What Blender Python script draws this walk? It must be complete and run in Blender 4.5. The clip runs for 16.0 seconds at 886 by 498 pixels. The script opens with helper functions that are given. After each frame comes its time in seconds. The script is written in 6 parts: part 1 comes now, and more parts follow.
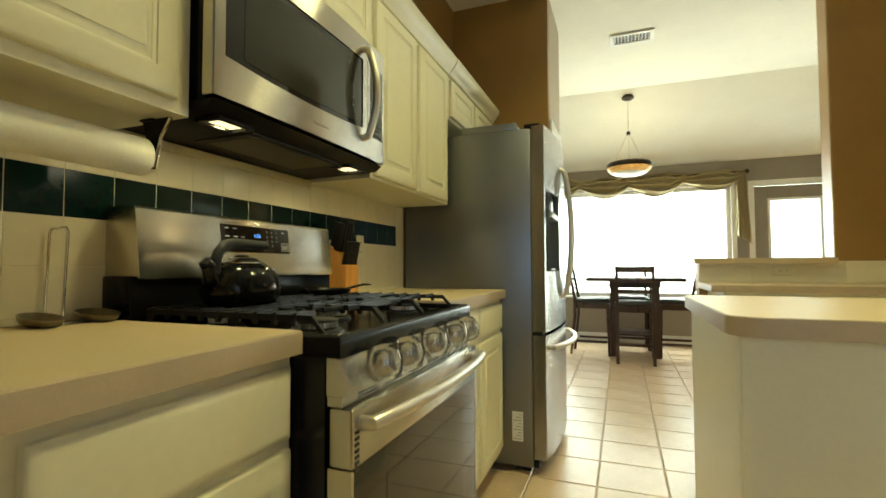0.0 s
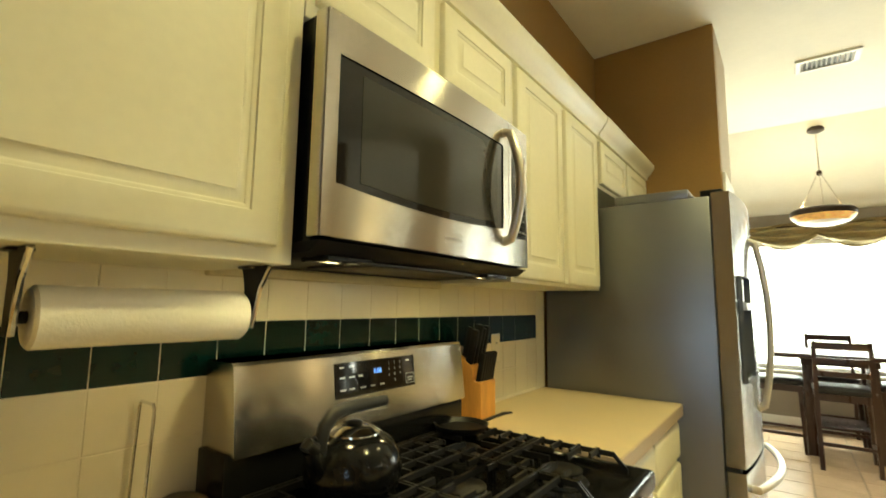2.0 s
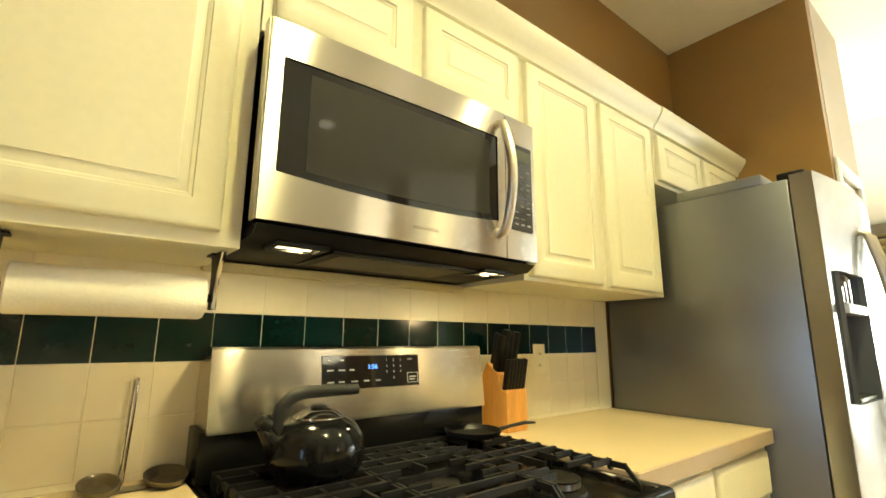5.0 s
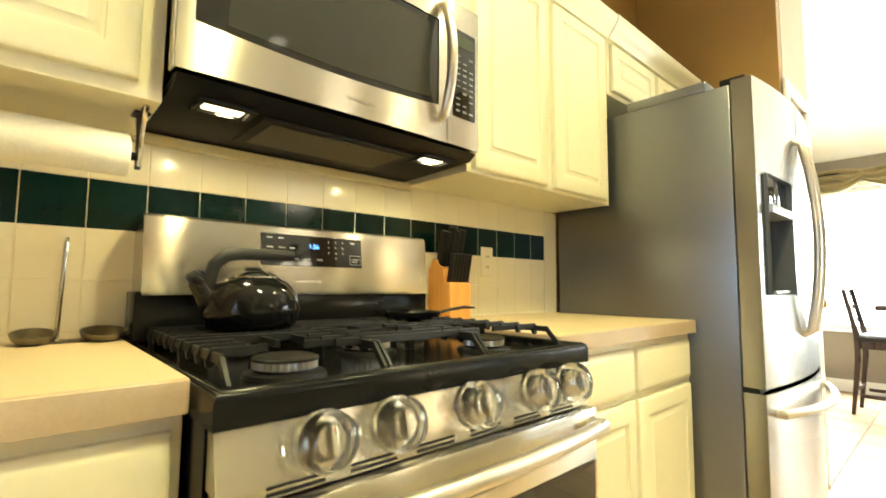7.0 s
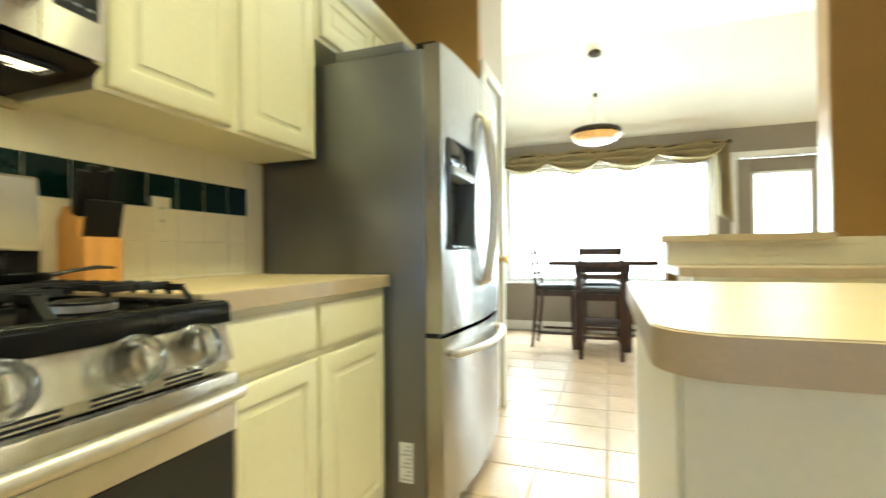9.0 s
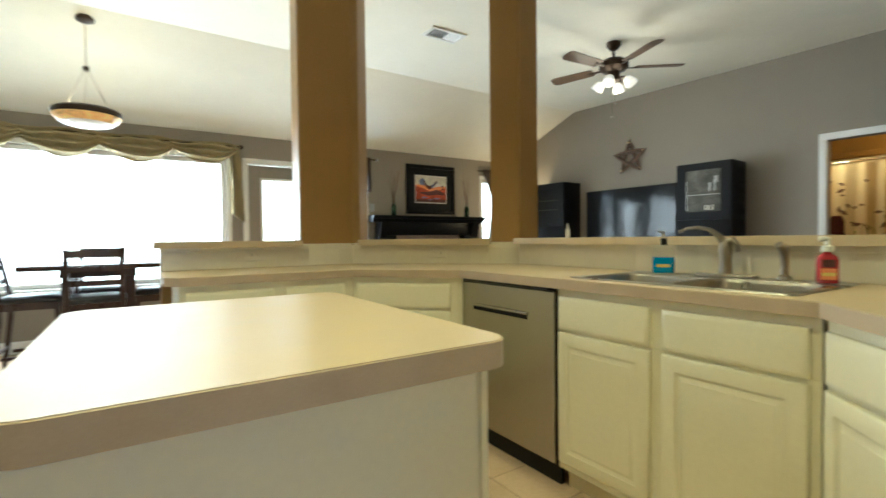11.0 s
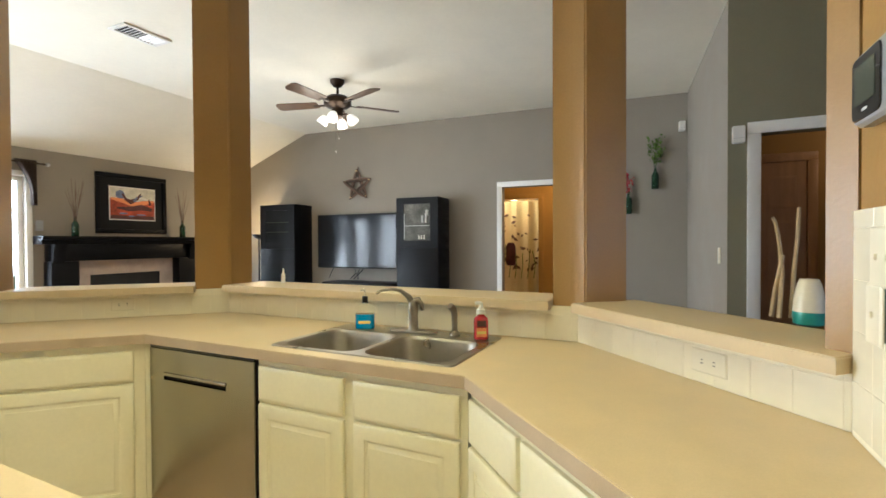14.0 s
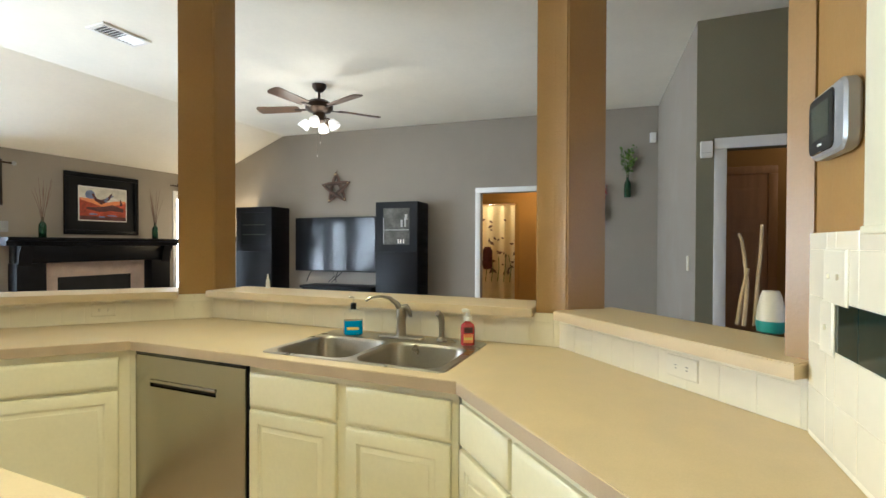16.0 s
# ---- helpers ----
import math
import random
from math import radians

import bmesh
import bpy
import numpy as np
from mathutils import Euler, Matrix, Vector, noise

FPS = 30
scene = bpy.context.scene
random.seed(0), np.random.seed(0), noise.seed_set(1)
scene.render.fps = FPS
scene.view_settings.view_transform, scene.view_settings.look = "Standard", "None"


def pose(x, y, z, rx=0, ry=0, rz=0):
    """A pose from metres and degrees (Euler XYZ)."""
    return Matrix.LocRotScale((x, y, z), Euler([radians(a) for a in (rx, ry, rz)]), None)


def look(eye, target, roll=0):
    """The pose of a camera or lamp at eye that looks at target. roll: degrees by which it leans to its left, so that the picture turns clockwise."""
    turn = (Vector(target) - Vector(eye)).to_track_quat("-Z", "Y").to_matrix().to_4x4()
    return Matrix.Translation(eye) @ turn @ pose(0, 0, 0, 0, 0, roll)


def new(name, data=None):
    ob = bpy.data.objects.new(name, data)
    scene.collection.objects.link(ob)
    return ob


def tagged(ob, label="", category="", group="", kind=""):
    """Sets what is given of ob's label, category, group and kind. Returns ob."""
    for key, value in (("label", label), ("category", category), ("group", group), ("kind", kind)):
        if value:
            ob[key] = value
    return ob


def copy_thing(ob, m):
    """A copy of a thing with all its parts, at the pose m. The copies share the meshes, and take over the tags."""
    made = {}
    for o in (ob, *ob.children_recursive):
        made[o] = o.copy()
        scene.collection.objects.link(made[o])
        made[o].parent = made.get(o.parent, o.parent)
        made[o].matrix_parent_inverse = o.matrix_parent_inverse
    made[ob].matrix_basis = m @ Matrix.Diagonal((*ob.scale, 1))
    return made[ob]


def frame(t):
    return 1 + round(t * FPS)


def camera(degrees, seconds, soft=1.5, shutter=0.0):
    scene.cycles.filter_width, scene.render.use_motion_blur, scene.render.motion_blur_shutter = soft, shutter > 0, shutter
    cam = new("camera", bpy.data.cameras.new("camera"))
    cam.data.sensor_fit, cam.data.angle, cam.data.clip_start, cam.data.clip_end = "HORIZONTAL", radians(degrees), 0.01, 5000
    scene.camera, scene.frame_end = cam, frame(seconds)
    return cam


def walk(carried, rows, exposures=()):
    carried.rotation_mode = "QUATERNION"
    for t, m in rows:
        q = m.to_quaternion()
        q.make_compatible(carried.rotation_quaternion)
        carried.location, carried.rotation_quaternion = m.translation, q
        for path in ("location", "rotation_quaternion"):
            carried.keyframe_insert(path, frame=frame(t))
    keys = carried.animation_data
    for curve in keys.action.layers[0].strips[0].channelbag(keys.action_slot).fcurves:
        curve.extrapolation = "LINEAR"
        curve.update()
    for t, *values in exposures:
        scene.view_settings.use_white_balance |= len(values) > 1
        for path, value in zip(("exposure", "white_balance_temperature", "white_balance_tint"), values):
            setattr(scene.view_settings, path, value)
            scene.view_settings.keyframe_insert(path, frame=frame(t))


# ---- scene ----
cam = camera(87.5, 16.0, shutter=0.5)
PATH = [
    (0, (-0.116, 0.168, 1.031), (-0.833, 2.034, 1.108), -0.2),
    (0.5, (-0.178, 0.250, 1.098), (-0.970, 2.084, 1.175), 0.05),
    (1, (-0.246, 0.336, 1.168), (-1.165, 2.109, 1.266), 0.3),
    (1.5, (-0.305, 0.392, 1.234), (-1.364, 2.081, 1.394), 0.5),
    (2, (-0.311, 0.418, 1.287), (-1.494, 2.013, 1.528), 0.7),
    (2.5, (-0.275, 0.466, 1.312), (-1.541, 1.983, 1.619), 0.6),
    (3, (-0.232, 0.530, 1.308), (-1.587, 1.959, 1.658), 0.6),
    (3.2, (-0.222, 0.541, 1.314), (-1.604, 1.945, 1.665), 0.6),
    (5.3, (-0.087, 0.669, 1.171), (-1.629, 1.885, 1.55), 0.4),
    (5.5, (-0.081, 0.674, 1.16), (-1.623, 1.896, 1.52), 0.5),
    (6, (-0.065, 0.689, 1.121), (-1.603, 1.928, 1.439), 0.5),
    (6.5, (-0.054, 0.703, 1.072), (-1.571, 1.983, 1.319), 0.5),
    (7, (-0.038, 0.723, 1.027), (-1.522, 2.054, 1.188), 0.4),
    (7.5, (-0.017, 0.756, 0.997), (-1.443, 2.156, 1.077), 0.4),
    (8, (0.022, 0.814, 0.979), (-1.25, 2.357, 1.017), 0.1),
    (8.5, (0.057, 0.89, 0.98), (-0.97, 2.606, 1.004), -0.1),
    (9, (0.088, 0.953, 0.991), (-0.586, 2.836, 1.01), -0.5),
    (9.5, (0.134, 0.981, 1.004), (-0.031, 2.974, 1.006), -0.8),
    (10, (0.186, 0.971, 1.022), (0.543, 2.939, 1.012), -0.8),
    (10.2, (0.209, 0.943, 1.038), (0.758, 2.866, 1.014), -0.8),
    (12.3, (0.412, 0.83, 1.162), (1.951, 2.107, 1.133), -0.6),
    (12.5, (0.419, 0.818, 1.18), (2.004, 2.038, 1.149), -0.6),
    (13, (0.43, 0.793, 1.233), (2.118, 1.866, 1.201), -0.5),
    (13.5, (0.434, 0.77, 1.285), (2.19, 1.726, 1.251), -0.4),
    (14, (0.439, 0.763, 1.331), (2.242, 1.627, 1.302), -0.3),
    (14.5, (0.426, 0.767, 1.367), (2.259, 1.567, 1.339), -0.1),
    (15, (0.402, 0.773, 1.391), (2.248, 1.542, 1.365), -0.0),
    (15.5, (0.374, 0.774, 1.38), (2.225, 1.531, 1.356), 0.1),
    (16, (0.347, 0.791, 1.365), (2.196, 1.552, 1.343), 0.2),
]
walk(cam, [(t, look(eye, target, roll)) for t, eye, target, roll in PATH],
     exposures=[(0, -1.0, 6500, -7), (1.5, -0.78, 7000, -6), (2.5, -0.44, 6950, 0), (3.0, -0.27, 6950, 0), (5.5, 0.16, 6600, 1), (7.0, 0.42, 6400, 2), (8.0, 0.34, 5800, -1),
                (8.5, 0.12, 5720, -1), (9.0, -0.18, 5620, -2), (9.5, -0.45, 5400, -1), (10.0, -0.82, 5300, -1), (12.5, -0.70, 5650, 9), (14.0, -0.41, 5480, 11), (16.0, -0.42, 5230, 10)])

# ---- light ----
world = bpy.data.worlds.new("world")
scene.world = world
world.use_nodes = True
wn = world.node_tree.nodes
sky = wn.new("ShaderNodeTexSky")
sky.sky_type = "NISHITA"
sky.sun_disc = False
sky.sun_elevation, sky.sun_rotation = radians(55), radians(262)
wn["Background"].inputs["Strength"].default_value = 0.12
world.node_tree.links.new(sky.outputs["Color"], wn["Background"].inputs["Color"])


def lamp(name, kind, m, power, color, size=0.1, size_y=None, angle=None):
    data = bpy.data.lights.new(name, kind)
    data.color = color
    data.energy = power
    if kind == "AREA":
        data.size = size
        if size_y:
            data.shape, data.size_y = "RECTANGLE", size_y
        else:
            data.shape = "DISK"
    elif kind == "SUN":
        data.angle = radians(angle)
    else:
        data.shadow_soft_size = size
    ob = new(name, data)
    ob.matrix_world = m
    return ob


DAY = (0.97, 1.0, 0.95)
COOL = (0.86, 0.94, 1.0)
WARM = (1.0, 0.88, 0.43)
lamp("sun", "SUN", look((-6.3, -0.9, 9), (0, 0, 0)), 3.0, (1.0, 0.95, 0.88), angle=0.5)
# daylight standing in the openings of the back wall
lamp("window_light", "AREA", pose(0.0, 7.62, 1.40, -58, 0, 0), 840, DAY, 3.0, 2.4)
lamp("window_light", "AREA", pose(1.92, 7.42, 1.15, -70, 0, 0), 125, DAY, 0.8, 1.9)
lamp("window_light", "AREA", pose(2.74, 7.42, 1.33, -70, 0, 0), 85, COOL, 0.75, 1.9)
lamp("window_light", "AREA", pose(5.30, 7.42, 1.33, -78, 0, 0), 190, DAY, 0.7, 1.9)
# window in the wall behind the walk
lamp("window_light", "AREA", pose(0.6, -1.78, 1.45, 90, 0, 0), 18, (0.54, 0.71, 1.0), 1.1, 1.2)
# recessed kitchen lamps: the sink one known by its reflection, two added as fill
KITCHEN_AND_FILL_LAMPS = [(1.75, 1.95, 10, 100), (0.12, 1.25, 26, 125), (0.05, 2.60, 15, 125)]
for kx, ky, kp, fan_out in KITCHEN_AND_FILL_LAMPS:
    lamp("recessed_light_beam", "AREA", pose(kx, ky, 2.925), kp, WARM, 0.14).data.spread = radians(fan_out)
# microwave cooktop lamps
for ly in (1.0, 1.53):
    lamp("cooktop_light_beam", "AREA", pose(-0.985, ly, 1.366), 1.5, (1.0, 0.80, 0.40), 0.04, 0.03)
# fan bulbs, hall lamps, torchiere
lamp("fan_light_glow", "POINT", pose(4.14, 3.69, 2.44), 36, (1.0, 0.85, 0.62), 0.3)
lamp("pendant_light_glow", "POINT", pose(-0.015, 5.6, 2.10), 12, (1.0, 0.84, 0.52), 0.05)
lamp("hall_light_glow", "POINT", pose(7.1, 1.7, 2.3), 34, (1.0, 0.72, 0.36), 0.08)
lamp("bath_light_glow", "POINT", pose(7.9, 3.3, 2.4), 40, (1.0, 0.86, 0.6), 0.08)
lamp("entry_light_glow", "POINT", pose(4.75, -0.9, 2.3), 9, (1.0, 0.70, 0.42), 0.08)
lamp("torchiere_glow", "POINT", pose(5.44, 6.18, 1.60), 34, (1.0, 0.72, 0.38), 0.06)


# ---- materials ----
def make_mat(name, col, rough=0.5, metal=0.0, var=0.05, scale=5.0, fine=90.0, bump=0.06, stretch=(1, 1, 1), rand=0.0,
             coat=0.0, emit=0.0, trans=0.0, spec=0.5, rvar=0.15, dist=0.002, emit_col=None, ior=1.45):
    m = bpy.data.materials.new(name)
    m.use_nodes = True
    nt = m.node_tree
    n, link = nt.nodes, nt.links.new
    b = n["Principled BSDF"]
    b.inputs["Metallic"].default_value = metal
    b.inputs["Coat Weight"].default_value = coat
    b.inputs["Coat Roughness"].default_value = 0.08
    b.inputs["Transmission Weight"].default_value = trans
    b.inputs["Specular IOR Level"].default_value = spec
    b.inputs["IOR"].default_value = ior
    tc = n.new("ShaderNodeTexCoord")
    mp = n.new("ShaderNodeMapping")
    mp.inputs["Scale"].default_value = stretch
    link(tc.outputs["Object"], mp.inputs["Vector"])

    def noise_tex(s, detail):
        t = n.new("ShaderNodeTexNoise")
        t.inputs["Scale"].default_value = s
        t.inputs["Detail"].default_value = detail
        link(mp.outputs["Vector"], t.inputs["Vector"])
        return t.outputs["Fac"]

    def ranged(sock, lo, hi):
        r = n.new("ShaderNodeMapRange")
        r.inputs["From Min"].default_value, r.inputs["From Max"].default_value = 0.3, 0.7
        r.inputs["To Min"].default_value, r.inputs["To Max"].default_value = lo, hi
        link(sock, r.inputs["Value"])
        return r.outputs["Result"]

    def times(a, c):
        q = n.new("ShaderNodeMath")
        q.operation = "MULTIPLY"
        link(a, q.inputs[0])
        link(c, q.inputs[1])
        return q.outputs[0]

    coarse, small = noise_tex(scale, 4), noise_tex(fine, 3)
    value = times(ranged(coarse, 1 - var, 1 + var), ranged(small, 1 - var * 0.6, 1 + var * 0.6))
    if rand:
        info = n.new("ShaderNodeObjectInfo")
        r = n.new("ShaderNodeMapRange")
        r.inputs["To Min"].default_value, r.inputs["To Max"].default_value = 1 - rand, 1 + rand
        link(info.outputs["Random"], r.inputs["Value"])
        value = times(value, r.outputs["Result"])
    hs = n.new("ShaderNodeHueSaturation")
    hs.inputs["Color"].default_value = (*col, 1)
    link(value, hs.inputs["Value"])
    link(hs.outputs["Color"], b.inputs["Base Color"])
    link(ranged(coarse, rough * (1 - rvar), min(1, rough * (1 + rvar))), b.inputs["Roughness"])
    if bump:
        bp = n.new("ShaderNodeBump")
        bp.inputs["Strength"].default_value = bump
        bp.inputs["Distance"].default_value = dist
        link(small, bp.inputs["Height"])
        link(bp.outputs["Normal"], b.inputs["Normal"])
    if emit:
        b.inputs["Emission Color"].default_value = (*(emit_col or col), 1)
        b.inputs["Emission Strength"].default_value = emit
    return m


M_CAB = make_mat("cream_cabinet_paint", (0.80, 0.75, 0.55), 0.38, var=0.03, scale=3, fine=60, bump=0.05)
# darker cabinet cream, with warm bounced light put into its yellow
M_CABIN = make_mat("bounce_yellowed_cream", (0.68, 0.59, 0.36), 0.6, var=0.06)
M_LAM = make_mat("beige_laminate", (0.59, 0.465, 0.285), 0.38, var=0.05, scale=9, fine=240, bump=0.02, spec=0.32)
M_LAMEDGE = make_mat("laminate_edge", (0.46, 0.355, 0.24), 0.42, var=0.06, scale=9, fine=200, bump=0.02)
M_TAN = make_mat("caramel_wall_paint", (0.315, 0.180, 0.050), 0.38, var=0.05, scale=3, fine=110, bump=0.25, dist=0.003)
M_TAUPE = make_mat("taupe_wall_paint", (0.275, 0.242, 0.196), 0.7, var=0.04, scale=3, fine=110, bump=0.2, dist=0.003)
# lighter taupe for the pantry wall: strong window light put into the colour
M_TAUPE_LIT = make_mat("lit_taupe_paint", (0.47, 0.395, 0.285), 0.6, var=0.04, scale=3, fine=110, bump=0.2)
M_OLIVE = make_mat("olive_grey_paint", (0.235, 0.215, 0.135), 0.7, var=0.04, scale=3, fine=110, bump=0.2)
M_ORANGE = make_mat("orange_hall_paint", (0.62, 0.33, 0.07), 0.65, var=0.04, bump=0.2)
M_WHITE = make_mat("white_trim_paint", (0.80, 0.79, 0.75), 0.4, var=0.02, bump=0.03)
M_CEIL = make_mat("textured_ceiling", (0.84, 0.81, 0.70), 0.85, var=0.02, scale=4, fine=28, bump=0.16, dist=0.006)
M_TILE = make_mat("white_glazed_tile", (0.80, 0.735, 0.565), 0.16, var=0.02, scale=8, fine=30, bump=0.02, rand=0.02)
M_GREEN = make_mat("dark_green_glazed_tile", (0.0015, 0.014, 0.0125), 0.1, spec=0.4, var=0.12, scale=10, fine=40, bump=0.03, rand=0.15)
M_GROUT = make_mat("pale_grout", (0.80, 0.735, 0.57), 0.8, var=0.06, bump=0.2)
M_FTILE = make_mat("beige_floor_tile", (0.58, 0.43, 0.285), 0.24, var=0.07, scale=5, fine=50, bump=0.05, rand=0.05)
M_FGROUT = make_mat("brown_floor_grout", (0.32, 0.245, 0.165), 0.85, var=0.1, bump=0.3)
M_STEEL = make_mat("brushed_stainless", (0.40, 0.39, 0.37), 0.24, 1.0, var=0.006, scale=2, fine=300, bump=0.0, stretch=(4, 4, 0.4), rvar=0.0)
M_STEELH = make_mat("brushed_stainless_horizontal", (0.57, 0.54, 0.475), 0.23, 1.0, var=0.006, scale=2, fine=300, bump=0.0, stretch=(0.4, 4, 4), rvar=0.0)
M_STEELD = make_mat("brushed_dark_stainless", (0.40, 0.375, 0.325), 0.24, 1.0, var=0.006, scale=2, fine=300, bump=0.0, stretch=(4, 4, 0.4), rvar=0.0)
M_BRASSY = make_mat("satin_nickel", (0.64, 0.59, 0.50), 0.34, 1.0, var=0.04, bump=0.02)
M_PEWTER = make_mat("brushed_pewter", (0.36, 0.32, 0.26), 0.3, 1.0, var=0.04, bump=0.02)
M_DISH = make_mat("dull_steel", (0.20, 0.18, 0.145), 0.32, 1.0, var=0.08, bump=0.02)
M_TGLASS = make_mat("cabinet_glass", (0.018, 0.019, 0.02), 0.2, spec=0.15, bump=0)
M_TGLASSL = make_mat("pale_cabinet_glass", (0.10, 0.098, 0.085), 0.12, var=0.5, scale=7, spec=0.3, bump=0)
M_TV = make_mat("satin_black_screen", (0.010, 0.010, 0.011), 0.10, spec=0.24, var=0.05, bump=0)
M_DISP = make_mat("grey_dispenser_plastic", (0.085, 0.09, 0.10), 0.4, var=0.05, bump=0.02)
M_KEY = make_mat("dim_key_print", (0.16, 0.16, 0.155), 0.5, var=0.02, bump=0)
M_CHROME = make_mat("chrome", (0.75, 0.74, 0.72), 0.1, 1.0, var=0.03, bump=0.0)
M_SINK = make_mat("sink_steel", (0.42, 0.39, 0.335), 0.3, 1.0, var=0.06, scale=6, fine=90, bump=0.04)
M_FRSIDE = make_mat("grey_fridge_side", (0.215, 0.22, 0.235), 0.36, 0.95, var=0.02, scale=4, fine=300, bump=0.0, rvar=0.02)
M_BLACK = make_mat("black_enamel", (0.007, 0.007, 0.007), 0.14, spec=0.32, var=0.1, bump=0.02)
M_COOK = make_mat("satin_black_enamel", (0.006, 0.006, 0.006), 0.18, spec=0.2, var=0.1, bump=0.02)
M_GLASSB = make_mat("black_glass", (0.012, 0.012, 0.013), 0.045, var=0.05, bump=0.0, spec=0.7)
M_PLAST = make_mat("black_plastic", (0.009, 0.0085, 0.008), 0.42, spec=0.22, var=0.1, bump=0.06)
M_IRON = make_mat("cast_iron", (0.008, 0.0075, 0.007), 0.42, 0.0, spec=0.32, var=0.2, fine=160, bump=0.25)
M_BURNER = make_mat("burner_aluminium", (0.74, 0.70, 0.62), 0.32, 1.0, var=0.06, scale=30, bump=0.02)
M_FILTER = make_mat("grease_filter_mesh", (0.10, 0.075, 0.045), 0.45, 0.7, var=0.3, scale=12, fine=350, bump=0.5)
M_LENS = make_mat("lamp_lens", (1.0, 0.86, 0.6), 0.4, emit=3.4, emit_col=(1.0, 0.78, 0.46), bump=0)
M_BULB = make_mat("frosted_lamp_glass", (1.0, 0.93, 0.8), 0.4, emit=5, emit_col=(1.0, 0.88, 0.68), bump=0)
M_SHADE = make_mat("tulip_shade_glass", (0.9, 0.86, 0.78), 0.35, emit=0.95, emit_col=(1.0, 0.90, 0.74), bump=0)
M_BLUE = make_mat("blue_led", (0.1, 0.3, 1.0), 0.4, emit=3, emit_col=(0.1, 0.3, 1.0), bump=0)
M_SCREEN = make_mat("oven_screen", (0.034, 0.033, 0.028), 0.06, var=0.03, bump=0)
M_FROST = make_mat("frosted_rim_glass", (0.80, 0.76, 0.66), 0.3, var=0.08, scale=9, bump=0.03)
M_PRINT = make_mat("grey_print", (0.45, 0.45, 0.43), 0.5, var=0.02, bump=0)
M_PAPER = make_mat("paper_towel", (0.82, 0.78, 0.66), 0.9, var=0.03, scale=10, fine=150, bump=0.4)
M_WOODB = make_mat("knife_block_wood", (0.62, 0.30, 0.075), 0.4, var=0.12, scale=4, fine=30, stretch=(8, 8, 1), bump=0.06)
M_DARKW = make_mat("dark_cherry_wood", (0.035, 0.014, 0.009), 0.3, var=0.2, scale=4, fine=30, stretch=(8, 8, 1), bump=0.05)
M_CUSH = make_mat("black_seat_vinyl", (0.018, 0.016, 0.015), 0.45, var=0.1, bump=0.15)
M_BLKW = make_mat("black_brown_furniture", (0.006, 0.006, 0.007), 0.45, spec=0.16, var=0.15, scale=4, fine=40, stretch=(1, 1, 6), bump=0.05)
M_BRONZE = make_mat("dark_bronze", (0.045, 0.030, 0.020), 0.35, 0.8, var=0.15, bump=0.05)
M_AMBER = make_mat("amber_alabaster_glass", (0.72, 0.42, 0.13), 0.3, var=0.45, scale=14, fine=40, bump=0.05, emit=0.3, emit_col=(1.0, 0.60, 0.20))
M_CURTAIN = make_mat("olive_gold_valance", (0.34, 0.28, 0.145), 0.75, var=0.12, scale=8, fine=300, bump=0.2)
M_BCURT = make_mat("brown_curtain", (0.055, 0.038, 0.027), 0.8, var=0.12, fine=300, bump=0.2)
M_GLASS = make_mat("window_glass", (1, 1, 1), 0.02, var=0.0, bump=0, trans=1.0)
M_CLEAR = make_mat("clear_plastic", (0.97, 0.97, 0.95), 0.06, var=0.0, bump=0, trans=1.0, ior=1.18)
M_BOTTLE = make_mat("dark_green_glass", (0.012, 0.065, 0.025), 0.06, var=0.05, bump=0, trans=0.35)
M_TEALSOAP = make_mat("blue_dish_soap", (0.0, 0.27, 0.60), 0.15, var=0.04, bump=0, coat=0.5)
M_REDSOAP = make_mat("red_hand_soap", (0.40, 0.028, 0.035), 0.15, var=0.04, bump=0, coat=0.5)
M_YLABEL = make_mat("yellow_label", (0.75, 0.60, 0.15), 0.5, bump=0)
M_OLABEL = make_mat("orange_label", (0.80, 0.28, 0.10), 0.5, bump=0)
M_IVORY = make_mat("ivory_plastic", (0.77, 0.71, 0.55), 0.35, var=0.02, bump=0.0)
M_DARKSLOT = make_mat("dark_slot", (0.05, 0.045, 0.04), 0.6, bump=0)
M_SILVER = make_mat("silver_plastic", (0.34, 0.345, 0.35), 0.32, 0.3, var=0.03, bump=0)
M_LCD = make_mat("grey_lcd", (0.06, 0.07, 0.05), 0.2, var=0.05, bump=0)
M_CREAM = make_mat("cream_glaze", (0.72, 0.65, 0.48), 0.35, var=0.04, bump=0.05)
M_TEAL = make_mat("teal_glaze", (0.03, 0.25, 0.20), 0.3, var=0.1, bump=0.08)
M_STICK = make_mat("pale_branch", (0.52, 0.38, 0.20), 0.8, var=0.15, bump=0.2)
M_TWIG = make_mat("dry_twig", (0.16, 0.10, 0.07), 0.85, var=0.2, bump=0.1)
M_LEAF = make_mat("leaf_green", (0.09, 0.16, 0.02), 0.55, var=0.25, bump=0.05)
M_RUST = make_mat("rusty_brown_metal", (0.10, 0.068, 0.048), 0.6, 0.4, var=0.35, scale=9, bump=0.2)
M_MARBLE = make_mat("beige_stone", (0.50, 0.40, 0.33), 0.35, var=0.12, scale=7, bump=0.05)
M_SOOT = make_mat("firebox_black", (0.008, 0.008, 0.008), 0.6, bump=0.2)
M_MAT = make_mat("mat_board_black", (0.008, 0.008, 0.009), 0.6, spec=0.2, bump=0.02)
M_PICW = make_mat("picture_white", (0.75, 0.73, 0.68), 0.5, bump=0)
M_PICSKY = make_mat("picture_sky", (0.62, 0.60, 0.50), 0.5, var=0.2, scale=9, bump=0)
